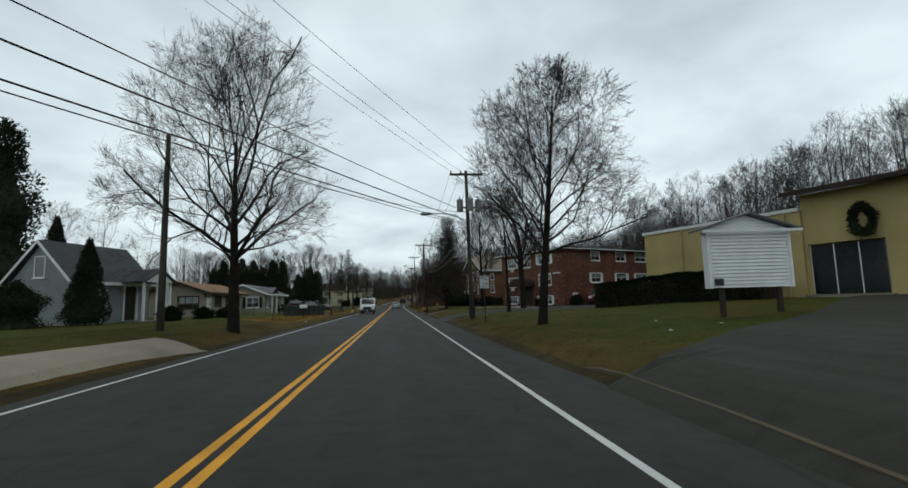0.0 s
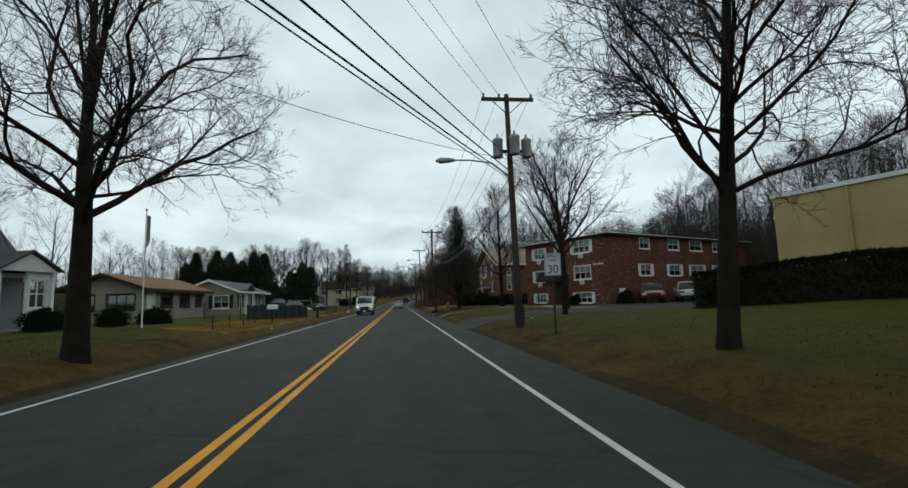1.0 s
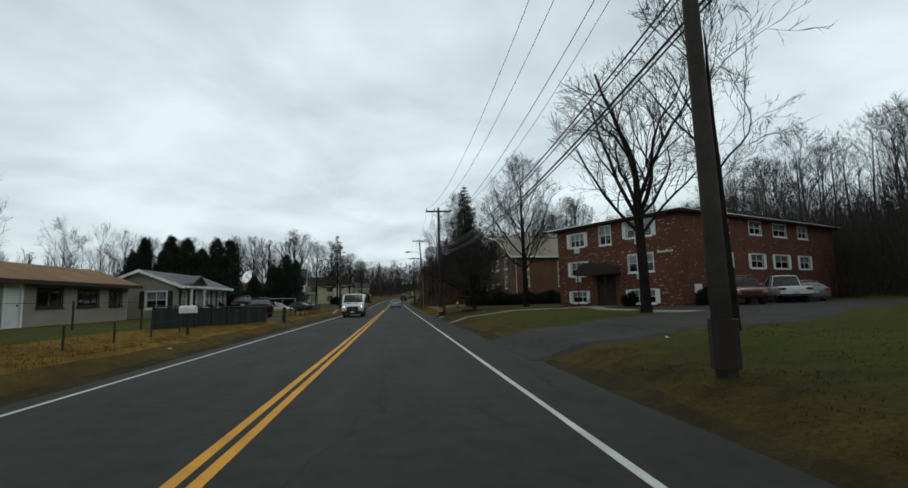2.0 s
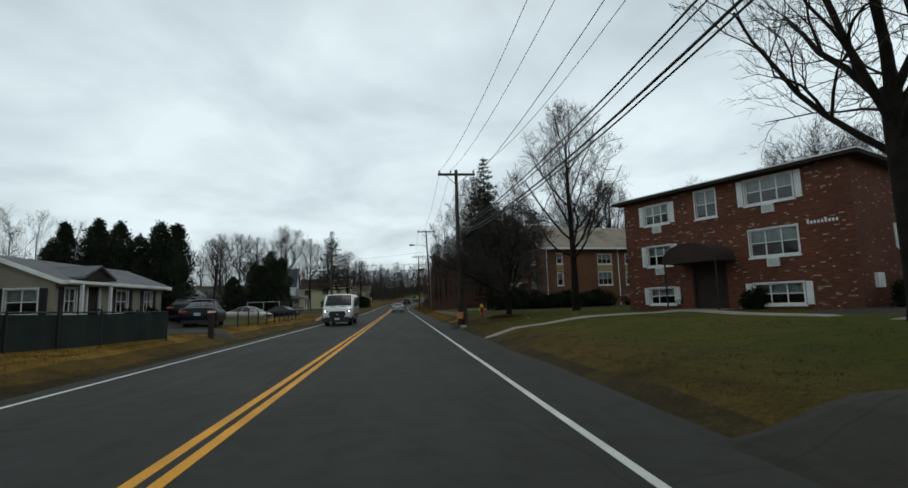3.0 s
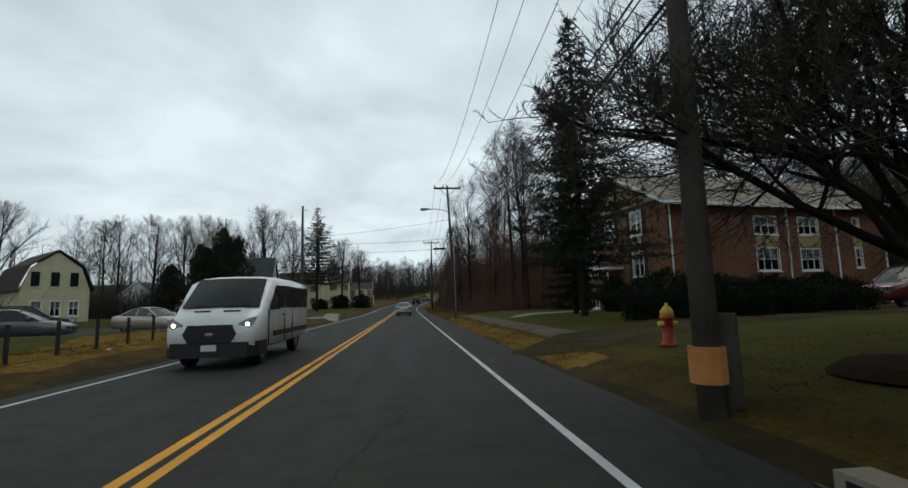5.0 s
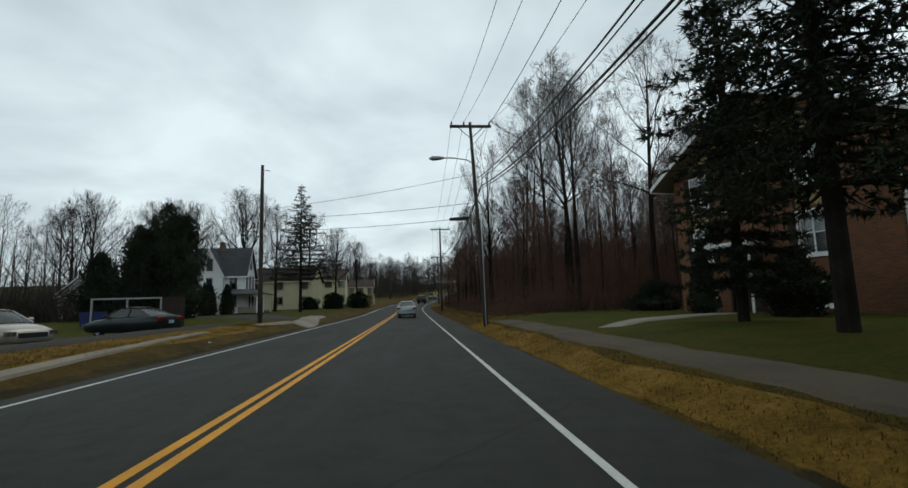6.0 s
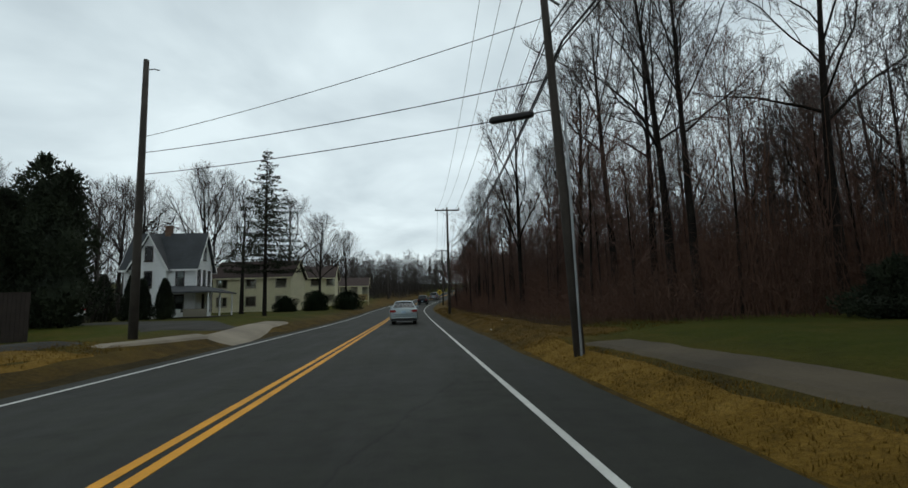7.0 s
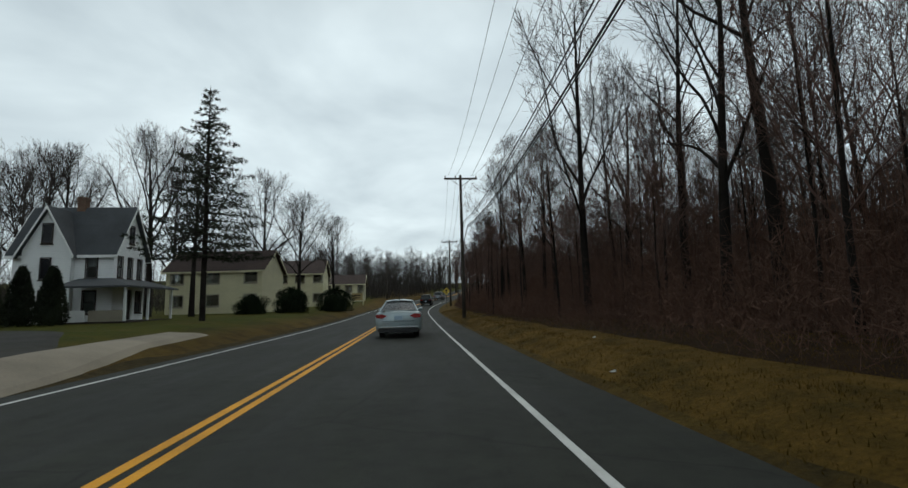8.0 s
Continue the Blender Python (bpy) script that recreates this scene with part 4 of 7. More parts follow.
utility_pole(-7.55, 22.4, 8.5, 0.125, "wooden utility pole on a lawn beside a large tree")
pl2 = utility_pole(-6.75, 99.7, 9.9, 0.125, "wooden utility pole beside a driveway", None)
part("bracket", Shape().tube([(0, 0, 9.1), (0.25, 0, 9.15), (0.45, 0, 9.1)], 0.02, 5), M["dark_metal"], pl2)
utility_pole(-3.5, 196.0, 9.0, 0.125, "distant wooden utility pole")


def wire(a, b, sag, r=0.012, label="black overhead cable strung between poles"):
    a, b = Vector(a), Vector(b)
    pts = []
    for i in range(17):
        u = i / 16
        pts.append(a.lerp(b, u) - Vector((0, 0, sag * 4 * u * (1 - u))))
    s = Shape().tube(pts, r, 5)
    solid("overhead_wire", s, M["wire"], label, "overhead wire", smooth=True, group="overhead wires")


tops = [(5.94, 29.9, 9.1), (5.2, 62.4, 8.68), (5.12, 92.6, 9.93), (5.7, 129.7, 10.53), (7.0, 160.9, 9.95), (12.4, 194.9, 9.95)]
for (xa, ya, za), (xb, yb, zb) in zip(tops, tops[1:]):
    for dx in (-0.92, -0.33, 0.92):
        wire((xa + dx, ya, za), (xb + dx, yb, zb), 1.35 if dx < 0 else 1.7, 0.008, "thin black power line between crossarms")
    wire((xa - 0.15, ya, za - 1.4), (xb - 0.15, yb, zb - 1.4), 1.2, 0.009, "thin black power line between poles")
cable_z = (5.85, 5.3, 6.8, 6.9, 6.8, 6.8)
for i in range(len(tops) - 1):
    (xa, ya, _), (xb, yb, _) = tops[i], tops[i + 1]
    for dz, r, dx in ((0.28, 0.018, 0.16), (0.16, 0.013, 0.18), (-0.02, 0.026, 0.42), (-0.16, 0.018, 0.40)):
        wire((xa + dx, ya, cable_z[i] + dz), (xb + dx, yb, cable_z[i + 1] + dz), 0.9, r, "thick black communication cable between poles")
# lines that cross the road from the other side
for za, zb, r in ((6.6, 6.9, 0.016), (6.1, 6.0, 0.022), (5.9, 5.0, 0.020), (5.8, 4.75, 0.014)):
    wire((5.95, 29.9, za), (-12.3, -4.6, zb + 0.1), 0.35, r, "thick black cable crossing over the road")
for dx in (-0.92, -0.33, 0.92):
    wire((5.94 + dx, 29.9, 9.1), (-12.3 + dx, -4.6, 10.6), 0.4, 0.008, "thin black power line crossing over the road")
wire((-7.55, 22.4, 8.2), (5.95, 30.0, 6.6), 0.5, 0.010)
wire((-7.55, 22.4, 8.0), (-13.5, 33.5, 3.6), 0.2, 0.010, "thin service cable from a pole to a house")
wire((-6.75, 99.7, 7.15), (5.3, 92.7, 7.4), 0.15, 0.010)
wire((-6.75, 99.7, 6.6), (5.35, 92.7, 6.0), 0.15, 0.012)
wire((-6.75, 99.7, 5.85), (5.37, 92.7, 5.3), 0.15, 0.012)
solid("splice_case", Shape().tube([(4.05, 93.46, 5.32), (4.1, 93.43, 5.315), (4.88, 92.98, 5.29), (4.93, 92.95, 5.285)], [0.05, 0.085, 0.085, 0.05], 8), M["wire"], "black cable splice case hung on a wire", "cable fitting")


# ---- brick apartment house ----
def air_conditioner(parent, m):
    a = part("air_conditioner", Shape().box(0, -0.12, 0, 0.50, 0.05, 0.37), M["white_trim"], parent, "white through-wall air conditioner")
    a.matrix_local = m
    g = Shape()
    for i in range(5):
        g.box(0.05, -0.135, 0.045 + 0.06 * i, 0.45, -0.12, 0.068 + 0.06 * i)
    part("grille", g, M["grey_metal"], a)


def apartment_house():
    W, D, H = 11.0, 22.5, 6.35
    x, y = 15.2, 62.9
    t = thing("apartment_house", pose(x, y, 0.4, 0, 0, -65), "three-storey mottled red brick apartment house with white shutters", "apartment house")
    wsh = ("white_trim", 0.26)
    front, right = [], []
    for z, h in ((0.50, 0.84), (2.58, 1.05), (4.88, 1.03)):
        front.append(win(1.42, z, 1.45, h, 3, 2, shutter=wsh))
    for z, h in ((0.42, 0.90), (2.58, 1.20), (5.02, 1.12)):
        front.append(win(6.95, z, 2.0, h, 3, 2, shutter=wsh if z != 2.58 else None))
    front.append(win(4.45, 4.78, 1.05, 1.36, 2, 2))
    front.append(dict(x=4.05, z=0.25, w=1.6, h=2.15, fill="door", mat="dark_wood", frame="dark_wood"))
    for xx, w_ in ((4.3, 1.45), (8.5, 1.75), (12.0, 2.1), (16.0, 1.7)):
        right.append(win(xx, 2.75, w_, 1.0, 2, 2, shutter=wsh))
        right.append(win(xx + 0.1, 5.25, w_ - 0.1, 0.95, 2, 2))
    house_walls(t, W, D, H, "brick_a", {"front": front, "right": right})
    hip_roof(t, W, D, H, 1.0, 5.0, "slate_roof", 0.45, 0.11, "dark_wood")
    for x0, y0, x1, y1 in ((-0.53, -0.53, W + 0.53, -0.485), (W + 0.485, -0.48, W + 0.53, D + 0.48), (-0.53, -0.48, -0.485, D + 0.48)):
        part("gutter", Shape().box(x0, y0, H + 0.07, x1, y1, H + 0.115), M["white_trim"], t)
    for xx, z in ((1.9, 2.58), (1.9, 4.88), (7.65, 2.58), (7.65, 5.02)):
        air_conditioner(t, pose(xx, 0, z - 0.50))
    c = Shape()
    n = 10
    for i in range(n):
        a0, a1 = math.pi * i / n, math.pi * (i + 1) / n
        p_ = lambda a, yy: (4.85 - 1.4 * math.cos(a), yy, 2.62 + 0.8 * math.sin(a))
        c.face(p_(a0, -1.7), p_(a1, -1.7), p_(a1, 0.0), p_(a0, 0.0))
        c.face((4.85, -1.7, 2.62), p_(a0, -1.7), p_(a1, -1.7))
    c.box(3.45, -1.7, 2.48, 6.25, 0.0, 2.63)
    part("canopy", c, M["maroon_roof"], t, "dark red arched canopy over the door")
    for xx in (3.55, 6.15):
        part("canopy_post", Shape().tube([(xx, -1.6, -0.1), (xx, -1.6, 2.5)], 0.04, 6), M["dark_metal"], t)
    st = Shape().box(3.5, -1.9, -0.3, 6.2, 0, 0.22).box(3.7, -1.5, 0.22, 6.0, 0, 0.24)
    part("front_step", st, M["concrete"], t)
    w = Shape()
    for i in range(9):
        w.box(9.35 + 0.13 * i, -0.03, 3.75, 9.43 + 0.13 * i, -0.005, 3.75 + (0.2 if i in (0, 5) else 0.13))
    part("lettering", w, M["white_trim"], t, "small white wall lettering")
    part("meter_box", Shape().box(11.0, 1.2, 1.0, 11.12, 1.9, 1.6), M["white_trim"], t)
    return front, right, t, W, D, H


APARTMENT = apartment_house()


def shrub(x, y, h, r, seed, label, n=900, leaf=0.11, mat_="hedge"):
    sh = bush_shapes(seed, (h, lambda f: r * math.sqrt(max(0.02, 1 - (2 * f - 0.9) ** 2 if f > 0.45 else 1.0 - 0.3 * (0.45 - f)))), n, leaf, True, 0.24)
    t = thing("shrub", on_ground(x, y), label, "shrub", "shrubs")
    part("stem", sh[0], M["bark"], t)
    part("foliage", sh[1], M[mat_], t)
    return t


# ---- half-timbered brick building ----
def timbered_building():
    W, D, H = 9.25, 16.4, 6.35
    t = thing("apartment_building", pose(14.77, 91.94, 0.4, 0, 0, -80), "orange-brown brick building with a half-timbered gable", "apartment building")
    dsh = ("dark_wood", 0.28)
    front = [win(1.07, 4.70, 0.95, 1.37, 2, 2, shutter=dsh), win(1.07, 2.34, 0.95, 1.42, 2, 2, shutter=dsh), win(1.1, 0.3, 0.9, 0.75, 2, 1),
             win(3.12, 4.69, 1.15, 1.30, 2, 2, shutter=dsh), dict(x=2.9, z=0.15, w=1.5, h=2.1, fill="door", mat="dark_wood", frame="dark_wood"),
             win(6.05, 4.70, 0.98, 1.37, 2, 2, shutter=dsh), win(6.05, 2.19, 0.98, 1.47, 2, 2, shutter=dsh), win(6.05, 0.45, 0.95, 0.78, 2, 1)]
    right = [win(1.3, 2.35, 0.6, 1.2, 1, 2), win(6.0, 2.3, 1.6, 1.3, 3, 2), win(6.0, 4.45, 1.6, 1.0, 3, 2), win(9.3, 2.3, 1.5, 1.25, 3, 2), win(9.3, 4.45, 1.5, 1.0, 3, 2), win(13.7, 2.45, 0.5, 1.15, 1, 2), win(13.7, 4.6, 0.5, 0.9, 1, 2),
             win(1.3, 4.5, 0.6, 1.0, 1, 2), win(6.1, 0.1, 1.3, 0.7, 3, 1), win(9.4, 0.1, 1.3, 0.7, 3, 1)]
    house_walls(t, W, D, H, "brick_c", {"front": front, "right": right}, {"front": 2.5, "back": 2.5})
    gable_roof(t, W, D, H, 2.5, "tan_roof", "y", 0.75)
    for yy in (0.15, 8.4, 12.2, 16.2):
        part("downspout", Shape().tube([(W + 0.06, yy, 0), (W + 0.06, yy, 6.1)], 0.05, 6), M["white_trim"], t)
    for yy, w_ in ((9.2, 1.7), (5.9, 1.8), (13.6, 0.7), (1.2, 0.8)):
        part("stucco_panel", Shape().box(W + 0.005, yy, 3.7, W + 0.03, yy + w_, 4.4), M["stucco"], t)
    part("stucco_panel", Shape().prism([(0.75, 0), (W - 0.75, 0), (W / 2, 2.05)], 0, 0.03, pose(0, 0, 6.4, 90, 0, 0)), M["stucco"], t, "ochre stucco gable panel")
    tim = Shape().box(0.1, -0.08, 6.22, W - 0.1, -0.03, 6.42).box(W / 2 - 0.08, -0.08, 6.42, W / 2 + 0.08, -0.03, 8.4)
    for xa, za, xb, zb in ((2.35, 7.05, 4.55, 6.55), (6.9, 7.05, 4.7, 6.55), (1.4, 6.75, 4.55, 8.15), (7.85, 6.75, 4.7, 8.15)):
        tim.tube([(xa, -0.055, za), (xb, -0.055, zb)], 0.07, 4)
    for xx in (2.35, 6.9):
        tim.box(xx - 0.07, -0.08, 6.42, xx + 0.07, -0.03, 7.25)
    part("timber", tim, M["dark_wood"], t)
    for xx in (1.07, 6.05):
        part("stucco_panel", Shape().box(xx, -0.03, 3.86, xx + 0.96, -0.005, 4.52), M["stucco"], t)
        tb = Shape()
        for k in (-0.1, 0.44, 0.96):
            tb.box(xx + k, -0.06, 3.84, xx + k + 0.09, -0.03, 4.54)
        part("timber", tb, M["dark_wood"], t)
    cv = bpy.data.curves.new("lettering", "FONT")
    cv.body, cv.size, cv.extrude, cv.align_x = "--Edelweiss--", 0.34, 0.015, "CENTER"
    tx = new("lettering", cv)
    cv.materials.append(M["white_trim"])
    tx.parent = t
    tx.matrix_local = pose(3.1, -0.04, 4.28, 90, 0, 0)
    tagged(tx, "white raised building name lettering")
    part("porch_roof", Shape().box(2.2, -1.2, 2.72, 5.0, 0, 2.86), M["white_trim"], t)
    for xx in (2.3, 4.9):
        part("porch_post", Shape().tube([(xx, -1.1, 0), (xx, -1.1, 2.72)], 0.05, 6), M["white_trim"], t)
    part("front_step", Shape().box(2.2, -1.5, -0.3, 5.0, 0, 0.14).box(2.4, -1.9, -0.4, 4.8, -1.5, 0.0), M["concrete"], t)


timbered_building()


# ---- yellow commercial building ----
def yellow_building():
    t = thing("commercial_building", pose(17.66, 31.24, 0.4, 0, 0, -69), "long yellow painted block building with dark glazed doors", "commercial building")
    W, D, H = 9.2, 18.0, 4.85
    house_walls(t, W, D, H, "yellow_wall", {}, interior=False)
    part("roof_edge", Shape().box(-0.08, -0.1, H, W, D, H + 0.16), M["white_trim"], t)
    for xx in (2.7, 5.6, 8.5):
        part("downspout", Shape().tube([(xx, -0.07, 0), (xx, -0.07, H)], 0.05, 6), M["yellow_wall"], t)
    n = part("wing", wall_shape(16.0, 5.6, 0.3, [(0.15, 0.85, 2.95, 2.35)]), M["yellow_wall"], t)
    n.matrix_local = pose(W + 0.01, 0.15, 0)
    part("wing_side", Shape().box(W + 15.7, 0.45, 0, W + 16.0, D, 5.6).box(W + 0.01, D - 0.3, 0, W + 15.7, D, 5.6), M["yellow_wall"], t)
    r = Shape()
    slab(r, (W - 0.4, -0.9, 5.5), (W + 16.4, -0.9, 5.5), (W + 16.4, 9.0, 7.2), (W - 0.4, 9.0, 7.2), 0.2)
    slab(r, (W - 0.4, 19.0, 5.5), (W + 16.4, 19.0, 5.5), (W + 16.4, 9.0, 7.2), (W - 0.4, 9.0, 7.2), 0.2)
    part("roof", r, M["maroon_roof"], t, "dark brown overhanging shingle roof")
    g_ = Shape()
    g_.face((W + 0.02, 0.2, 5.6), (W + 0.02, D - 0.2, 5.6), (W + 0.02, 9.0, 7.1))
    part("gable", g_, M["dark_wood"], t)
    cup = part("cupola", Shape().box(W + 4.0, 4.0, 5.8, W + 7.0, 7.0, 7.9), M["brick_a"], t, "red-brown roof cupola")
    part("cupola_roof", Shape().box(W + 3.6, 3.6, 7.9, W + 7.4, 7.4, 8.1), M["maroon_roof"], cup)
    for i in range(3):
        d = part("glazed_door", Shape().box(0.0, 0, 0, 0.92, 0.06, 2.25), M["black_door"], t, "black glazed door panel")
        d.matrix_local = pose(W + 0.19 + 0.96 * i, 0.28, 0.87)
        part("door_frame", Shape().box(-0.035, -0.02, 0, 0.0, 0.08, 2.27).box(0.92, -0.02, 0, 0.925, 0.08, 2.27), M["white_trim"], d)
    part("threshold", Shape().box(W + 0.02, -0.3, 0.1, W + 3.3, 0.4, 0.84), M["concrete"], t)
    wr = part("wreath", Shape(), M["needle"], t, "large dark green wreath")
    rng = random.Random(5)
    s = Shape()
    for i in range(1300):
        q = rng.uniform(0, math.tau)
        k = rng.gauss(0, 0.085)
        p = Vector(((0.34 + k) * math.cos(q), rng.uniform(-0.1, 0.05), (0.56 + k) * math.sin(q)))
        spray(s, rng, p, Vector((math.cos(q), -0.6, math.sin(q))), 0.14, 2)
    wr.data = s.mesh("wreath", M["needle"])
    wr.matrix_local = pose(W + 2.45, 0.0, 4.05)


yellow_building()


# ---- white-sided sign cabinet ----
def sign_cabinet():
    t = thing("sign_cabinet", pose(12.0, 16.7, gz(12.6, 16.7), 0, 0, -5), "white vinyl-sided signboard with a small gable roof on posts", "signboard")
    z0, W, H = 1.58 - gz(12.6, 16.7), 2.75, 1.88
    part("core", Shape().box(0.03, 0.03, z0, W - 0.03, 0.24, z0 + H), M["white_trim"], t)
    n = 16
    for i in range(n):
        za, zb = z0 + H * i / n, z0 + H * (i + 1) / n
        s = Shape()
        for y0, y1, sg in ((-0.02, 0.028, 1), (0.29, 0.242, -1)):
            s.face((0.02, y0, za), (W - 0.02, y0, za), (W - 0.02, y1, zb), (0.02, y1, zb)) if sg > 0 else s.face((W - 0.02, y0, za), (0.02, y0, za), (0.02, y1, zb), (W - 0.02, y1, zb))
            s.face((0.02, y0, za), (0.02, y1, za), (W - 0.02, y1, za), (W - 0.02, y0, za))
        part("siding_board", s, M["white_trim"], t)
    for xx in (0, W):
        part("corner_trim", Shape().box(xx - 0.05, -0.03, z0 - 0.02, xx + 0.05, 0.30, z0 + H), M["white_trim"], t)
    r = Shape()
    for xa, xb in ((-0.35, W / 2), (W + 0.35, W / 2)):
        slab(r, (xa, -0.22, z0 + H), (xa, 0.55, z0 + H), (xb, 0.55, z0 + H + 0.55), (xb, -0.22, z0 + H + 0.55), 0.06)
    part("roof", r, M["grey_roof"], t)
    g_ = Shape().prism([(-0.2, 0), (W + 0.2, 0), (W / 2, 0.5)], -0.2, 0.0, pose(0, 0.05, z0 + H + 0.02, 90, 0, 0))
    part("gable", g_, M["white_siding"], t)
    part("fascia", Shape().box(-0.3, -0.3, z0 + H - 0.07, W + 0.3, -0.2, z0 + H + 0.02), M["white_trim"], t)
    for xx in (0.4, W - 0.4):
        part("post", Shape().box(xx - 0.07, 0.07, -0.2, xx + 0.07, 0.21, z0 + 0.02), M["dark_wood"], t)
    part("meter_box", Shape().box(0.12, -0.08, z0 + 0.08, 0.38, 0.0, z0 + 0.3), M["dark_metal"], t)


sign_cabinet()


def hedge_row(x0, y0, x1, y1, width, height, seed, n=9000):
    rng = random.Random(seed)
    a, b = Vector((x0, y0, 0)), Vector((x1, y1, 0))
    d = (b - a).normalized()
    c = Vector((-d.y, d.x, 0))
    L = (b - a).length
    s = Shape()
    for _ in range(n):
        u, v, f = rng.random() * L, rng.uniform(-1, 1), rng.random()
        k = rng.choice((0, 1, 2))
        if k == 0:
            v = math.copysign(rng.uniform(0.85, 1.05), v)
        elif k == 1:
            f = rng.uniform(0.93, 1.04)
        w_ = width / 2 * (1 + 0.12 * noise.noise((u * 0.8, seed, f * 3)))
        p = a + d * u + c * (v * w_)
        p.z = gz(p.x, p.y) + f * height * (1 + 0.07 * noise.noise((u * 0.6, seed, 1)))
        spray(s, rng, p, (c * v + Vector((0, 0, f))).normalized(), rng.uniform(0.07, 0.14), 3)
    t = thing("hedge", Matrix.Identity(4), "long clipped dark evergreen hedge", "hedge")
    part("foliage", s, M["hedge"], t)
    # Solid dark core added to fill the inside of the hedge, not a real trunk.
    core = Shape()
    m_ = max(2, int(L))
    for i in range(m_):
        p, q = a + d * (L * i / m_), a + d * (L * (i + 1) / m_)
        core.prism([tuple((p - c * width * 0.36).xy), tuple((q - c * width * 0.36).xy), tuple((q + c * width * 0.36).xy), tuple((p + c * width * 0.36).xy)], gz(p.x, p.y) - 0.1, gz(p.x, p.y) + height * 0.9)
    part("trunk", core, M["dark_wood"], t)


hedge_row(15.3, 33.2, 19.2, 22.8, 1.2, 1.5, 3, 14000)


# ---- left-hand houses ----
def cape_house():
    W, D, H = 5.2, 4.0, 2.6
    t = thing("house", pose(-15.3, 29.6, 0.5, 0, 0, 73), "small pale grey clapboard house with a dark gable roof", "house", "houses")
    front = [win(1.5, 0.75, 0.7, 1.25, 2, 2), dict(x=3.4, z=0.25, w=0.9, h=2.05, fill="door", mat="dark_wood")]
    left = [win(0.75, 0.7, 0.65, 1.25, 2, 2)]
    house_walls(t, W, D, H, "grey_siding", {"front": front, "left": left}, {"left": 2.0, "right": 2.0})
    gable_roof(t, W, D, H, 2.0, "slate_roof", "x", 0.25)
    w = window_in(t, pose(0, D, 0, 0, 0, -90) @ pose(1.7, -0.02, 2.75), 0.6, 1.05, 2, 2)
    pr = part("porch", Shape().box(3.0, -1.7, -0.5, 5.1, 0, 0.2), M["concrete"], t, "small gabled entrance porch")
    r = Shape()
    for xa, xb in ((2.85, 4.05), (5.25, 4.05)):
        slab(r, (xa, -1.95, 2.45), (xa, 0, 2.45), (xb, 0, 3.2), (xb, -1.95, 3.2), 0.08)
    part("porch_roof", r, M["slate_roof"], t)
    part("porch_gable", Shape().prism([(2.95, 0), (5.15, 0), (4.05, 0.7)], 0, 0.06, pose(0, -1.75, 2.45, 90, 0, 0)), M["white_trim"], t)
    for xx in (3.05, 5.05):
        part("porch_post", Shape().box(xx - 0.06, -1.7, 0.2, xx + 0.06, -1.58, 2.45), M["white_trim"], t)
    enc = part("porch_wall", wall_shape(0.95, 2.25, 0.08, [(0.15, 0.85, 0.65, 1.1)]), M["white_siding"], t, "white enclosed porch side")
    enc.matrix_local = pose(4.08, -1.58, 0.2)
    window_in(t, pose(4.23, -1.58, 1.05), 0.65, 1.1, 2, 2, None, "white_trim", 0.0)


cape_house()


def tan_ranch():
    W, D, H = 10.25, 4.4, 2.35
    t = thing("house", pose(-14.65, 45.8, 0.45, 0, 0, 90), "low tan ranch house with a rusty brown roof", "house", "houses")
    front = [dict(x=0.7, z=0.15, w=0.95, h=2.05, fill="door"), win(2.6, 1.1, 1.7, 0.8, 2, 1, trim="dark_wood", curtain=0.2), win(5.5, 1.1, 1.75, 0.8, 3, 1, trim="dark_wood", curtain=0.2), win(8.3, 1.1, 1.25, 0.8, 2, 1, trim="dark_wood", curtain=0.2)]
    left = [win(0.7, 0.95, 0.9, 0.95, 2, 1, trim="dark_wood"), win(2.35, 0.95, 1.65, 0.95, 3, 1, trim="dark_wood")]
    house_walls(t, W, D, H, "tan_wall", {"front": front, "left": left}, {"left": 0.8, "right": 0.8})
    gable_roof(t, W, D, H, 0.8, "brown_roof", "x", 0.55, trim="dark_wood")


tan_ranch()


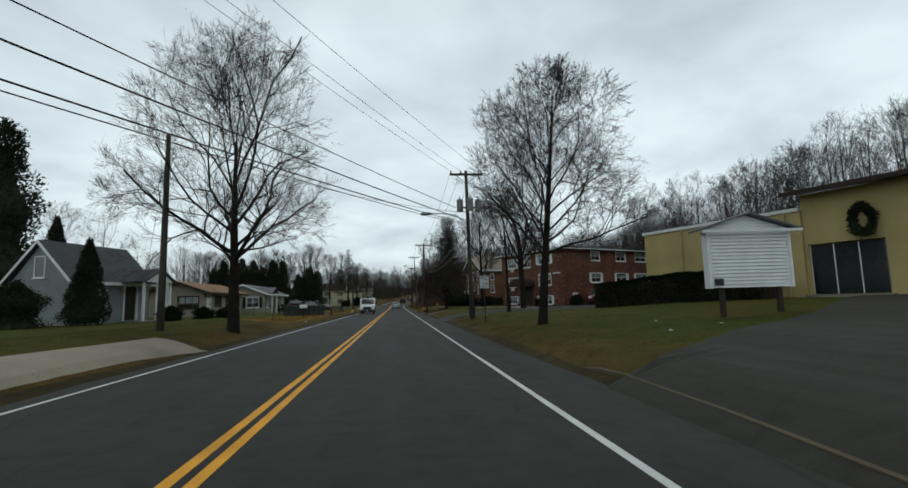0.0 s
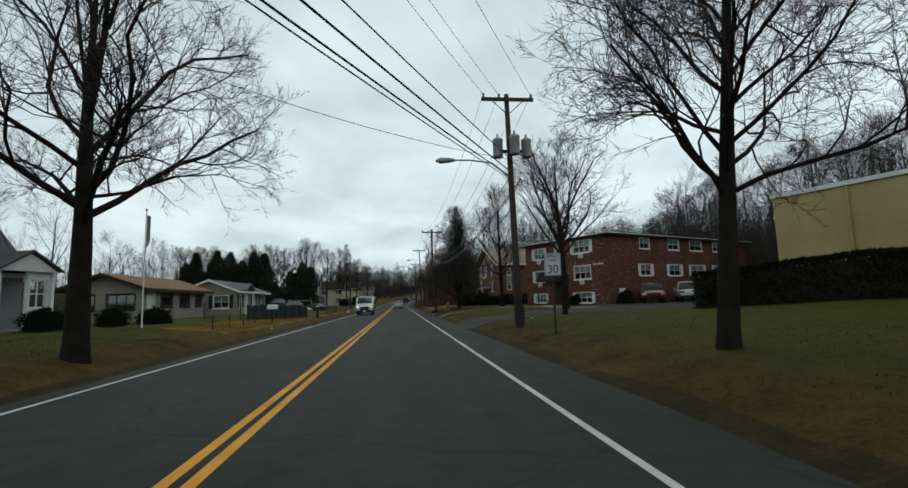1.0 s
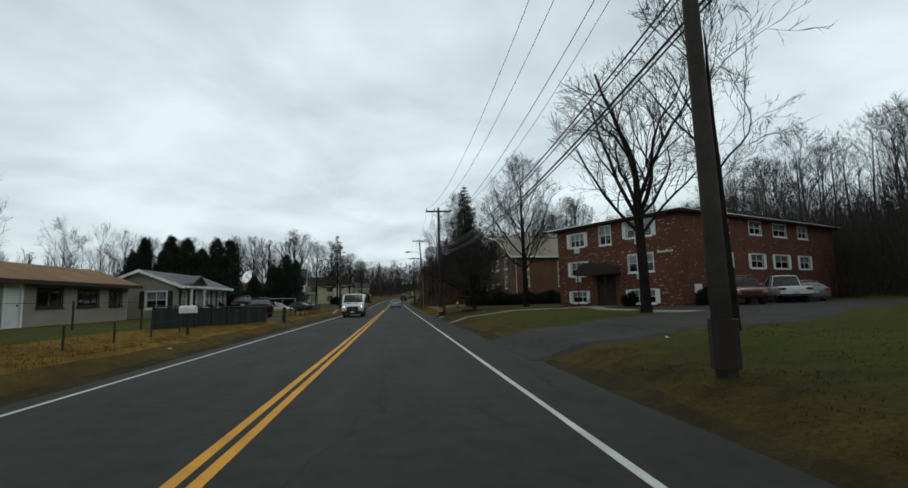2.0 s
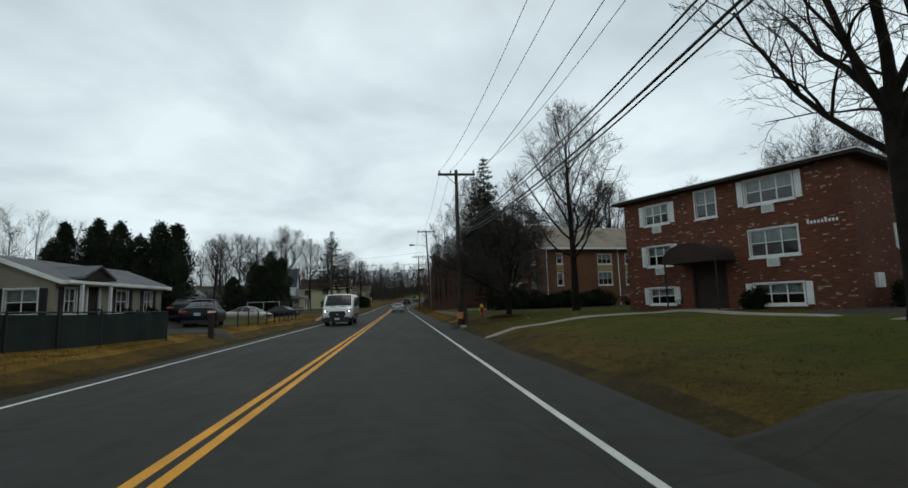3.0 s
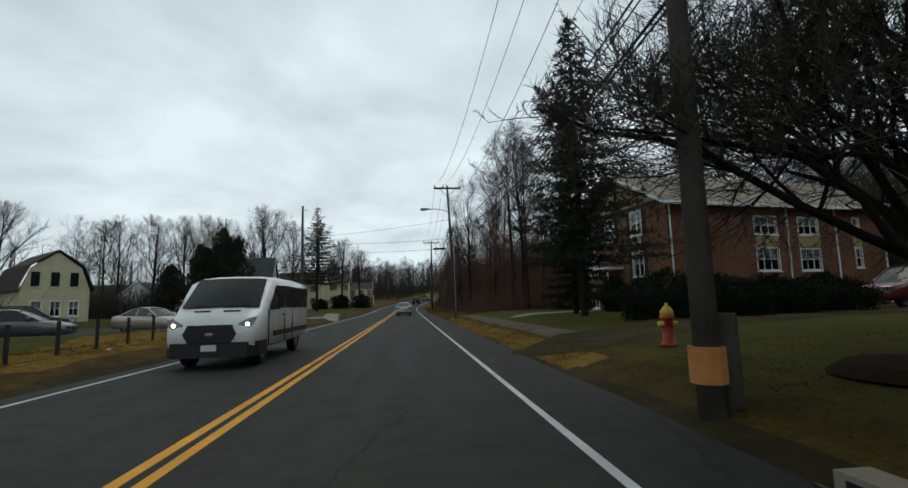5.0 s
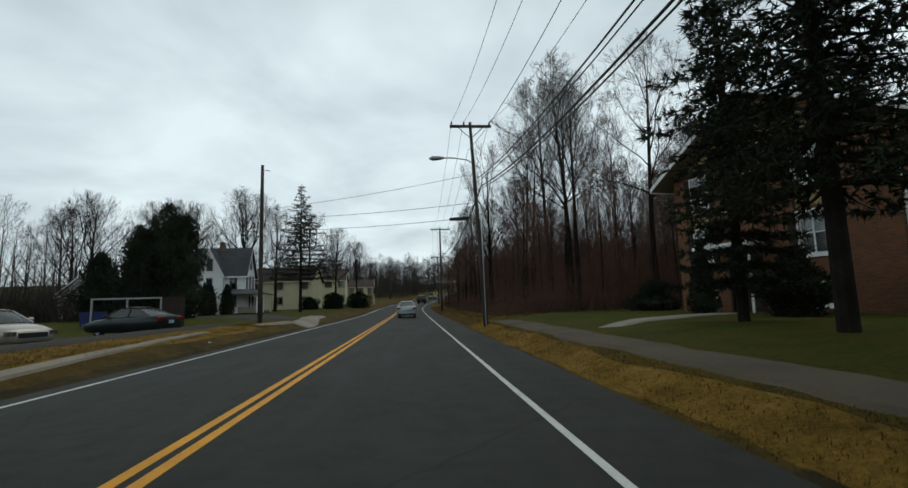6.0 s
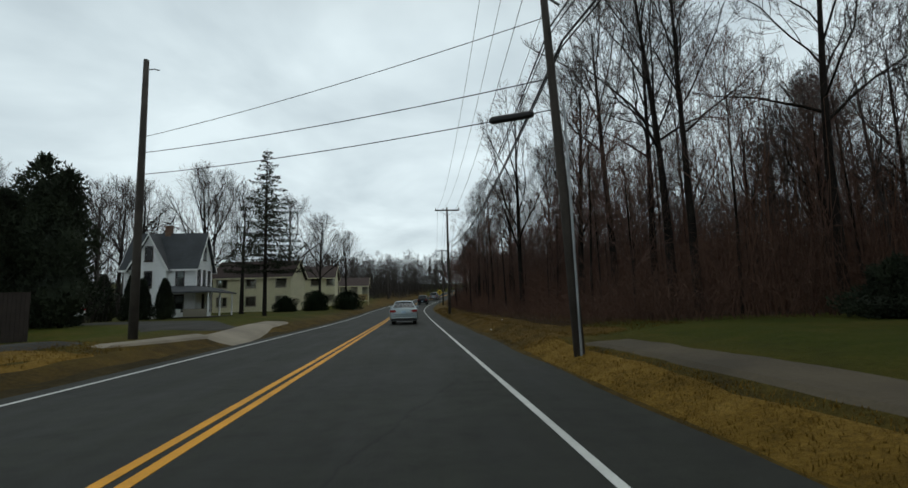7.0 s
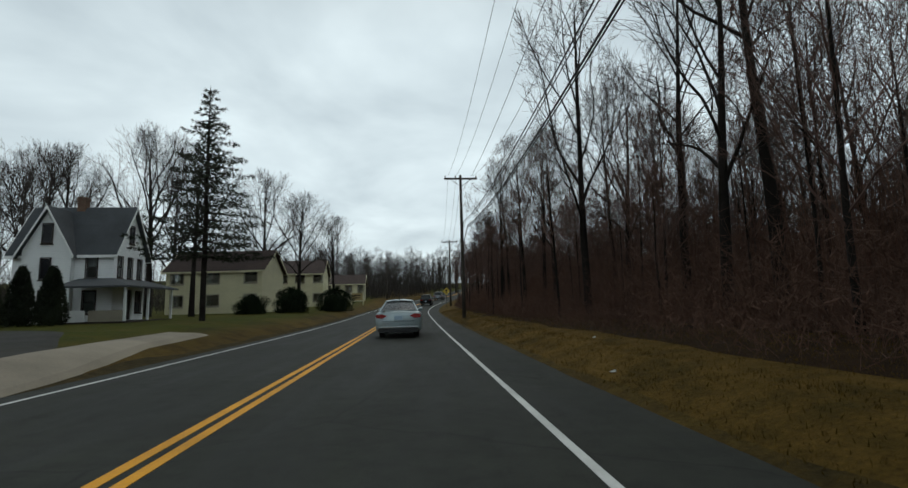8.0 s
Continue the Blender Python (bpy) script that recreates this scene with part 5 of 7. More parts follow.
def beige_ranch():
    W, D, H = 9.5, 4.7, 2.36
    t = thing("house", pose(-12.9, 58.75, 0.45, 0, 0, 90), "beige clapboard ranch house with a grey roof and small front gable", "house", "houses")
    bs = ("dark_shutter", 0.3)
    front = [win(0.6, 0.85, 0.8, 1.15, 2, 2, shutter=bs), dict(x=2.2, z=0.15, w=0.95, h=2.0, fill="door", mat="dark_wood"), win(4.6, 0.85, 1.1, 1.15, 2, 2, shutter=bs), win(7.4, 0.85, 0.9, 1.15, 2, 2, shutter=bs)]
    left = [win(2.7, 0.85, 1.3, 1.1, 2, 2, shutter=bs), win(0.6, 0.85, 0.8, 1.1, 2, 2)]
    house_walls(t, W, D, H, "tan_siding", {"front": front, "left": left}, {"left": 0.95, "right": 0.95})
    gable_roof(t, W, D, H, 0.95, "grey_roof", "x", 0.4)
    r = Shape()
    for xa, xb in ((0.7, 2.0), (3.3, 2.0)):
        slab(r, (xa, -0.7, 2.4), (xa, 2.0, 2.4), (xb, 2.0, 3.0), (xb, -0.7, 3.0), 0.1)
    part("dormer_roof", r, M["grey_roof"], t)
    part("dormer_gable", Shape().prism([(0.8, 0), (3.2, 0), (2.0, 0.55)], 0, 0.06, pose(0, -0.5, 2.4, 90, 0, 0)), M["dark_wood"], t)
    part("porch_beam", Shape().box(0.0, -0.6, 2.18, W, -0.48, 2.32), M["white_trim"], t)
    for xx in (0.9, 3.1):
        part("porch_post", Shape().box(xx - 0.06, -0.6, -0.2, xx + 0.06, -0.48, 2.18), M["white_trim"], t)


beige_ranch()


def white_farmhouse():
    t = thing("house", pose(-17.1, 128.3, 0.5, 0, 0, 92), "two-storey white clapboard house with a dark roof and porch", "house", "houses")
    W, D, H = 3.9, 6.0, 4.85
    front = [win(0.45, 3.1, 0.55, 1.35, 1, 2, trim="dark_wood"), win(1.65, 3.1, 0.55, 1.35, 1, 2, trim="dark_wood"), win(2.85, 3.1, 0.55, 1.35, 1, 2, trim="dark_wood"), dict(x=1.4, z=0.3, w=0.9, h=2.05, fill="door", mat="dark_wood"), win(2.8, 0.8, 0.7, 1.4, 1, 2, trim="dark_wood")]
    left = [win(1.0, 3.05, 0.65, 1.4, 1, 2, trim="dark_wood"), win(1.0, 0.8, 0.75, 1.4, 1, 2, trim="dark_wood")]
    house_walls(t, W, D, H, "white_siding", {"front": front, "left": [dict(o, x=D - o["x"] - o["w"]) for o in left]}, {"front": 3.05, "back": 3.05})
    gable_roof(t, W, D, H, 3.05, "slate_roof", "y", 0.3)
    wn_ = window_in(t, pose(1.7, -0.02, 5.5), 0.5, 1.15, 1, 2, None, "dark_wood", 0.0)
    # Opaque black panel over the solid gable, painted in place of a dark room.
    part("pane", Shape().box(0.02, -0.024, 0.02, 0.48, -0.012, 1.13), M["black_door"], wn_)
    part("chimney", Shape().box(1.75, 3.0, 7.2, 2.25, 3.5, 8.75).box(1.7, 2.95, 8.55, 2.3, 3.55, 8.68), M["brick_b"], t)
    xw, ya, yb = -0.35, 2.35, 5.25
    ym, xr = (ya + yb) / 2, W / 2
    part("wing", Shape().box(xw, ya, -0.3, W - 0.3, yb, H), M["white_siding"], t)
    for y_e in (ya - 0.3, yb + 0.3):
        rr = Shape()
        slab(rr, (xw - 0.3, y_e, H - 0.55), (xr, y_e, H - 0.55), (xr, ym, H + 2.7), (xw - 0.3, ym, H + 2.7), 0.14)
        part("wing_roof", rr, M["slate_roof"], t)
        part("fascia", Shape().prism([(y_e, H - 0.62), (ym, H + 2.63), (ym, H + 2.83), (y_e, H - 0.42)], 0, 0.03, Matrix(((0, 0, 1, xw - 0.33), (1, 0, 0, 0), (0, 1, 0, 0), (0, 0, 0, 1)))), M["white_trim"], t)
    part("wing_gable", Shape().prism([(ya, 0), (yb, 0), (ym, 2.65)], 0, 0.2, Matrix(((0, 0, 1, xw), (1, 0, 0, 0), (0, 1, 0, H), (0, 0, 0, 1)))), M["white_siding"], t)
    for z, h in ((3.0, 1.3), (5.3, 1.2), (0.9, 1.35)):
        wn_ = window_in(t, pose(xw - 0.02, ym + 0.3, z, 0, 0, -90), 0.55, h, 1, 2, None, "dark_wood", 0.0)
        # Black panel again: the wing wall has no opening, its dark inside is painted.
        part("pane", Shape().box(0.02, -0.024, 0.02, 0.53, -0.012, h - 0.02), M["black_door"], wn_)
    pr = Shape()
    slab(pr, (-2.4, -2.2, 2.3), (W + 0.4, -2.2, 2.3), (W + 0.4, 0, 2.9), (0, 0, 2.9), 0.12)
    slab(pr, (-2.4, 2.0, 2.3), (-2.4, -2.2, 2.3), (0, 0, 2.9), (0, 2.0, 2.9), 0.12)
    part("porch_roof", pr, M["slate_roof"], t)
    part("porch_floor", Shape().box(-2.2, -2.0, -0.3, W, 0, 0.28).box(-2.2, 0, -0.3, 0, 1.9, 0.28), M["dark_wood"], t)
    for xx, yy in ((-2.1, -1.9), (0.6, -1.9), (W, -1.9), (-2.1, 1.8)):
        part("porch_post", Shape().box(xx - 0.06, yy - 0.06, 0.28, xx + 0.06, yy + 0.06, 2.32), M["white_trim"], t)
    part("porch_skirt", Shape().box(-2.16, 0.3, -0.2, -2.1, 1.8, 0.95), M["white_trim"], t)
    part("porch_skirt", Shape().box(-2.16, -1.8, -0.2, -2.1, 0.1, 0.95), M["tan_siding"], t)


white_farmhouse()


def cream_house(x, y, rz, W, D, H, rise, label, roof="maroon_roof"):
    t = thing("house", pose(x, y, gz(x, y) - 0.1, 0, 0, rz), label, "house", "houses")
    front = [win(W * k, z, 1.3, 1.12, 2, 2, trim="tan_siding", curtain=0.0) for k in (0.05, 0.42, 0.81) for z in (0.85, H - 1.35)]
    left = [win(D * k, z, 1.1, 1.12, 2, 2, trim="tan_siding", curtain=0.0) for k in (0.2, 0.62) for z in (0.85, H - 1.35)]
    house_walls(t, W, D, H, "cream_siding", {"front": front, "left": left}, {"left": rise, "right": rise})
    gable_roof(t, W, D, H, rise, roof, "x", 0.35, 0.14, "cream_siding")
    return t


cream_house(-22.96, 146.95, -4.9, 9.84, 5.8, 4.5, 2.1, "cream two-storey house with a dark red-brown roof")
cream_house(-17.4, 166.0, 3, 6.4, 7.0, 4.9, 2.0, "white two-storey house half hidden by trees", "maroon_roof")
cream_house(-13.4, 188.0, 3, 6.0, 7.0, 3.4, 1.8, "small pale house far along the road", "maroon_roof")


def gambrel_house():
    t = thing("house", pose(-27.4, 106.1, 0.5, 0, 0, 138), "cream gambrel-roofed house with a red-brown roof", "house", "houses")
    W, D, H = 8.5, 5.0, 2.9
    house_walls(t, W, D, H, "cream_siding", {"left": [win(0.8, 0.6, 0.7, 1.3), win(2.15, 0.6, 0.7, 1.3), win(3.5, 0.6, 0.7, 1.3)]})
    prof = [(-0.3, 2.8), (0.55, 5.0), (D / 2, 6.4), (D - 0.55, 5.0), (D + 0.3, 2.8)]
    r = Shape()
    for (ya, za), (yb, zb) in zip(prof, prof[1:]):
        slab(r, (-0.3, ya, za), (W + 0.3, ya, za), (W + 0.3, yb, zb), (-0.3, yb, zb), 0.12)
    part("roof", r, M["maroon_roof"], t)
    g_ = Shape().prism([(0, 2.9), (D, 2.9), (D - 0.7, 4.9), (D / 2, 6.3), (0.7, 4.9)], 0, 0.2, Matrix(((0, 0, 1, 0), (1, 0, 0, 0), (0, 1, 0, 0), (0, 0, 0, 1))))
    part("gable", g_, M["cream_siding"], t)
    for yy in (3.7, 2.3, 0.9):
        wn_ = window_in(t, pose(-0.03, yy + 0.65, 3.2, 0, 0, -90), 0.65, 1.3, 2, 2, None, "cream_siding", 0.0)
        # Opaque black panel on the closed gable, standing in for the dark behind glass.
        part("pane", Shape().box(0.02, -0.024, 0.02, 0.63, -0.012, 1.28), M["black_door"], wn_)


gambrel_house()


def grey_gable_house():
    t = thing("house", pose(-31.2, 125.7, 0.6, 0, 0, 92), "small white house with a front gable half hidden by brush", "house", "houses")
    W, D, H = 8.0, 4.4, 2.7
    house_walls(t, W, D, H, "white_siding", {"left": [win(0.7, 0.9, 0.8, 1.3), win(2.8, 0.9, 0.8, 1.3)]}, {"left": 1.8, "right": 1.8})
    gable_roof(t, W, D, H, 1.8, "slate_roof", "x", 0.3)


grey_gable_house()


# ---- single trees ----
T_BIG = bare_tree_shapes(11, 10.9, 0.175, 4.0, 0.19, 5, 25, (8, 6, 6, 4), 0.1, 0.007, 0.17, 0.80, 4, (70, 14), 0.40, 0.6)
tree_thing("tree", T_BIG, pose(7.35, 20.4, gz(7.35, 20.4), 0, 5) @ pose(0, 0, 0, 0, 0, 200), "large bare shade tree with a straight dark trunk", group="roadside trees")
T_LEFT = bare_tree_shapes(23, 14.4, 0.245, 5.4, 0.16, 5, 18, (8, 7, 6, 5), 0.35, 0.007, 0.17, 0.60, 4, (66, 9), 0.48, -3.0)
tree_thing("tree", T_LEFT, on_ground(-5.4, 24.3, 160), "large bare multi-limbed tree on a lawn", group="roadside trees")
T_MID = bare_tree_shapes(37, 12.6, 0.24, 5.2, 0.42, 5, 9, (7, 6, 5, 3), 0.5, 0.008, 0.17, 0.0, 4, (48, 10), 0.55, 1.5)
tree_thing("tree", T_MID, on_ground(13.2, 45.3), "large bare forked tree before a brick building", group="roadside trees")
T_TALL = bare_tree_shapes(41, 13.8, 0.24, 4.1, 0.2, 5, 18, (7, 6, 6, 3), 0.4, 0.008, 0.13, 0.8, 4, (62, 12), 0.42, 1.2)
tree_thing("tree", T_TALL, on_ground(13.1, 66.0), "bare spreading tree between two brick buildings", group="roadside trees")
T_CRAB = bare_tree_shapes(53, 6.2, 0.15, 4.3, 0.20, 5, 13, (10, 9, 8, 5), 0.0, 0.007, 0.24, 0.0, 4, (60, 20), 0.5, 0.3)
tree_thing("tree", T_CRAB, on_ground(7.9, 62.4), "small dark spreading ornamental tree with dense twigs", group="roadside trees")
T_SIDE = bare_tree_shapes(59, 8.6, 0.11, 2.6, 0.3, 5, 9, (5, 5, 4, 3), 0.6, 0.008, 0.14, 0.8, 4, (50, 12), 0.45, 2.0)
tree_thing("tree", T_SIDE, on_ground(9.2, 34.0, 60), "slender bare tree behind a utility pole", group="roadside trees")


def spruce(x, y, seed, label, **kw):
    sh = conifer_shapes(seed, **kw)
    t = thing("spruce", on_ground(x, y), label, "spruce", "conifers")
    part("trunk", sh[0], M["bark"], t)
    part("needles", sh[1], M["needle"], t)


spruce(-10.1, 125.0, 5, "tall sparse spruce with a spire top", height=14.4, radius=5.0, clear=0.26, whorls=26, droop=0.10, tuft=0.17, dense=0.8)
spruce(9.6, 77.9, 6, "broad dark spruce with spreading boughs on a lawn", height=13.8, radius=3.7, clear=0.19, whorls=30, droop=0.2, tuft=0.17, dense=0.9)
spruce(10.7, 82.1, 7, "dense dark narrow spruce on a front lawn", height=11.6, radius=1.85, clear=0.10, whorls=30, droop=0.24, tuft=0.16, dense=0.95)


# ---- woods ----
wood_kinds = []
for k in range(6):
    h = (13.0, 14.5, 12.0, 15.5, 13.5, 11.0)[k]
    sh = bare_tree_shapes(100 + k, h, 0.13 + 0.025 * (k % 3), 3.0, (0.34, 0.22, 0.42)[k % 3], 4, (11, 9, 12)[k % 3], (7, 6, 6), 0.85, 0.010, 0.12, 0.8, 3, (42, 8), 0.5)
    wood_kinds.append((sh[0].mesh("trunk", M["bark"], True), sh[1].mesh("crown", M["wood_twig"])))
far_kinds = []
for k in range(4):
    sh = bare_tree_shapes(140 + k, (13.0, 14.5, 12.0, 15.5)[k], 0.16, 3.8, (0.3, 0.2, 0.36, 0.25)[k], 4, 9, (5, 5, 5), 0.7, 0.014, 0.12, 0.75, 2, (48, 8), 0.5)
    far_kinds.append((sh[0].mesh("trunk", M["bark"], True), sh[1].mesh("crown", M["twig"])))


def wood_tree(k, m, label="slender bare tree in a wood"):
    t = thing("tree", m, label, "tree", "woodland trees")
    for nm, me in zip(("trunk", "crown"), wood_kinds[k]):
        ob = new(nm, me)
        ob.parent = t


def wood_stand(spots_, label):
    """Far trees past counting, joined."""
    vs, fs, ts, k0 = [], [], [], 0
    for k, m in spots_:
        for me in far_kinds[k % 4]:
            n = len(me.vertices)
            co = np.empty(n * 3)
            me.vertices.foreach_get("co", co)
            a = np.array(m)
            vs.append(co.reshape(-1, 3) @ a[:3, :3].T + a[:3, 3])
            q = np.empty(len(me.loops), dtype=np.int64)
            me.loops.foreach_get("vertex_index", q)
            fs.append(q + k0)
            tot = np.empty(len(me.polygons), dtype=np.int64)
            me.polygons.foreach_get("loop_total", tot)
            ts.append(tot)
            k0 += n
    me = bpy.data.meshes.new("woods")
    v, f, tot = np.concatenate(vs), np.concatenate(fs), np.concatenate(ts)
    me.vertices.add(len(v))
    me.vertices.foreach_set("co", v.ravel())
    me.loops.add(f.size)
    me.loops.foreach_set("vertex_index", f)
    me.polygons.add(len(tot))
    me.polygons.foreach_set("loop_start", np.concatenate(([0], np.cumsum(tot)[:-1])))
    me.materials.append(M["twig"])
    me.update(calc_edges=True)
    tagged(new("woods", me), label, "woods", kind="stuff")


T_WOOD = [bare_tree_shapes(400 + k, 17.5, 0.19, 4.2, (0.42, 0.36)[k], 5, 12, (6, 5, 5, 4), 0.7, 0.008, 0.13, 0.82, 4, (52, 8), 0.45) for k in range(2)]
for k, (x, y, f) in enumerate(((13.6, 109.6, 1.15), (13.5, 114.7, 1.0), (13.5, 104.8, 0.95), (13.0, 102.4, 1.05), (12.7, 100.2, 0.9), (17.0, 98.6, 1.0),
                               (9.6, 127.5, 0.70), (9.2, 134.0, 0.72), (11.8, 130.5, 0.78), (10.6, 138.0, 0.74), (14.2, 123.5, 0.82))):
    tree_thing("tree", T_WOOD[k % 2], on_ground(x, y, 70 * k, f), "tall dark bare tree at the edge of a wood", twig_mat="wood_twig", group="woodland trees")

rw = random.Random(77)
placed = [(13.6, 109.6), (13.5, 114.7), (13.5, 104.8), (13.0, 102.4), (12.7, 100.2), (17.0, 98.6), (9.6, 127.5), (9.2, 134.0), (11.8, 130.5), (10.6, 138.0), (14.2, 123.5)]


def scatter(n, area, gap, tries=4000):
    got = 0
    for _ in range(tries):
        if got >= n:
            break
        x, y = area(rw)
        if any((x - a) ** 2 + (y - b) ** 2 < gap * gap for a, b in placed):
            continue
        placed.append((x, y))
        got += 1
        yield x, y


def right_wood(r):
    y = r.uniform(97, 210)
    return bend(y) + 9.5 + 34 * r.random() ** 1.6, y


def near_wood(r):
    return 12.5 + 28 * r.random() ** 1.2, r.uniform(96, 128)


for x, y in scatter(15, near_wood, 2.4):
    wood_tree(rw.randrange(6), on_ground(x, y, rw.uniform(0, 360), rw.uniform(0.95, 1.35)))
for x, y in scatter(72, right_wood, 1.9):
    wood_tree(rw.randrange(6), on_ground(x, y, rw.uniform(0, 360), rw.uniform(0.85, 1.2) if y < 116 else rw.uniform(0.65, 0.95)))


# small russet trees under the tall ones
low_kinds = []
for k in range(4):
    sh = bare_tree_shapes(500 + k, (8.2, 7.0, 9.4, 6.2)[k], 0.06, 2.1, (0.12, 0.2, 0.25, 0.1)[k], 4, 13, (7, 6, 5), 0.8, 0.006, 0.13, 0.85, 2, (42, 10), 0.5)
    low_kinds.append((sh[0].mesh("trunk", M["bark"], True), sh[1].mesh("crown", M["russet_twig"])))


def low_wood(r):
    y = r.uniform(99, 175)
    return bend(y) + (9.6 if y < 112 else 7.6) + 15 * r.random() ** 1.3, y


for x, y in scatter(66, low_wood, 1.3):
    t = thing("sapling", on_ground(x, y, rw.uniform(0, 360), rw.uniform(0.8, 1.15)), "small russet twiggy tree under taller bare trees", "tree", "woodland saplings")
    for nm, me in zip(("trunk", "crown"), low_kinds[rw.randrange(4)]):
        new(nm, me).parent = t


def back_wood(r):
    y = r.uniform(99, 200)
    return bend(y) + 18 + 34 * r.random(), y


wood_stand([(rw.randrange(6), on_ground(x, y, rw.uniform(0, 360), rw.uniform(0.75, 1.1))) for x, y in scatter(110, back_wood, 1.7)], "dense bare trees deep in the wood")


def hill_wood(r):
    return r.uniform(41, 72), r.uniform(25, 125)


wood_stand([(rw.randrange(6), on_ground(x, y, rw.uniform(0, 360), rw.uniform(0.9, 1.25))) for x, y in scatter(95, hill_wood, 2.4)], "bare trees on a wooded hillside")


def side_wood(r):
    return r.uniform(33, 58), r.uniform(84, 112)


wood_stand([(rw.randrange(6), on_ground(x, y, rw.uniform(0, 360), rw.uniform(0.75, 1.05))) for x, y in scatter(46, side_wood, 2.2)], "bare trees behind two brick buildings")


def left_wood(r):
    y = r.uniform(25, 110) if r.random() < 0.45 else r.uniform(110, 240)
    return (-35 if y < 118 else -28) - 38 * r.random() ** 1.4 + bend(y) * 0.7, y


wood_stand([(rw.randrange(6), on_ground(x, y, rw.uniform(0, 360), rw.uniform(0.8, 1.1))) for x, y in scatter(76, left_wood, 3.2)], "bare trees behind houses")


def end_wood(r):
    y = r.uniform(200, 270)
    return bend(y) + r.choice((-1, -1, 1)) * r.uniform(7, 45), y


wood_stand([(rw.randrange(6), on_ground(x, y, rw.uniform(0, 360), rw.uniform(0.65, 1.0))) for x, y in scatter(84, end_wood, 2.2)], "bare trees where the road bends away")


# far woods and brush, too many to count
def blade(s, rng, p, q, r):
    a = (q - p).orthogonal().normalized() * r
    a = Matrix.Rotation(rng.uniform(0, math.tau), 3, q - p) @ a
    s.face(p - a, p + a, q)


def far_woods(name, spots, seed, label, mt):
    rng = random.Random(seed)
    s = Shape()
    for x, y, h in spots:
        z = gz(x, y)
        top = Vector((x + rng.gauss(0, 0.6), y + rng.gauss(0, 0.6), z + h))
        b = Vector((x, y, z))
        s.tube([b, b.lerp(top, 0.6), top], [0.16, 0.1, 0.02], 4, False)
        for i in range(14):
            u = rng.uniform(0.25, 0.95)
            p = b.lerp(top, u)
            a = rng.uniform(0, math.tau)
            ln = h * 0.34 * (1.15 - u)
            q = p + Vector((math.cos(a) * ln * 0.6, math.sin(a) * ln * 0.6, ln * 0.9))
            blade(s, rng, p, q, 0.05)
            for j in range(4):
                v = rng.uniform(0.3, 1)
                c = p.lerp(q, v)
                a2 = rng.uniform(0, math.tau)
                blade(s, rng, c, c + Vector((math.cos(a2) * ln * 0.3, math.sin(a2) * ln * 0.3, ln * 0.4)), 0.03)
    solid(name, s, M[mt], label, "woods", "stuff")


rf = random.Random(9)
spots = [(rf.uniform(-45, 75), rf.uniform(235, 300), rf.uniform(9, 14)) for _ in range(230)]
spots += [(rf.uniform(-110, -55), rf.uniform(20, 230), rf.uniform(10, 14)) for _ in range(170)]
spots += [(rf.uniform(75, 130), rf.uniform(-10, 200), rf.uniform(10, 15)) for _ in range(190)]
far_woods("distant_woods", spots, 4, "grey-brown bare woods in the distance", "farwood")


def brush(name, area, n, seed, h0, h1, label, material="brush", seg=3, sway=0.28, stem=0.017, edge=False):
    rng = random.Random(seed)
    s = Shape()
    for _ in range(n):
        x, y = area(rng)
        low = step(6.0, 13.0, abs(x - bend(y))) if edge else 1.0
        p = Vector((x, y, gz(x, y) - 0.05))
        d = Vector((rng.gauss(0, sway), rng.gauss(0, sway), 1)).normalized()
        h = rng.uniform(h0, h1) * (0.25 + 0.75 * low)
        pts = [p]
        for i in range(seg):
            d = (d + Vector((rng.gauss(0, sway * 0.8), rng.gauss(0, sway * 0.8), rng.gauss(-0.18 * sway, sway * 0.4)))).normalized()
            pts.append(pts[-1] + d * h / seg)
        a = (pts[-1] - p).orthogonal().normalized()
        a = Matrix.Rotation(rng.uniform(0, math.tau), 3, pts[-1] - p) @ a
        o = len(s.v)
        for i, c in enumerate(pts):
            wd = stem * (1 - 0.75 * i / seg)
            s.v += [tuple(c - a * wd), tuple(c + a * wd)]
        for i in range(seg):
            s.f.append((o + 2 * i, o + 2 * i + 1, o + 2 * i + 3, o + 2 * i + 2))
        for k in range(3):
            q = pts[rng.randrange(1, len(pts))]
            e = Vector((rng.gauss(0, 1), rng.gauss(0, 1), rng.uniform(0.0, 1.2))).normalized()
            blade(s, rng, q, q + e * h * 0.32, 0.009)
    solid(name, s, M[material], label, "undergrowth", "stuff")


brush("undergrowth", lambda r: ((lambda y: (bend(y) + (9.3 if y < 118 else 7.8) + 31 * r.random() ** 1.7, y))(r.uniform(96, 205))), 34000, 31, 0.8, 3.6, "dense russet thicket of bare shrubs and vines", stem=0.010, edge=True)
brush("undergrowth", lambda r: ((lambda y: (bend(y) + 7.0 + 4.0 * r.random() ** 0.7, y))(r.uniform(97, 165))), 9000, 45, 0.25, 1.0, "low russet dead weeds at the edge of a wood", "brush", 2, 0.4, 0.007)
brush("undergrowth", lambda r: ((lambda y: (bend(y) + 13.0 + 34 * r.random(), y))(r.uniform(97, 190))), 8000, 46, 2.0, 5.5, "dense russet thicket deep in the wood", "brush", 3, 0.16, 0.022)
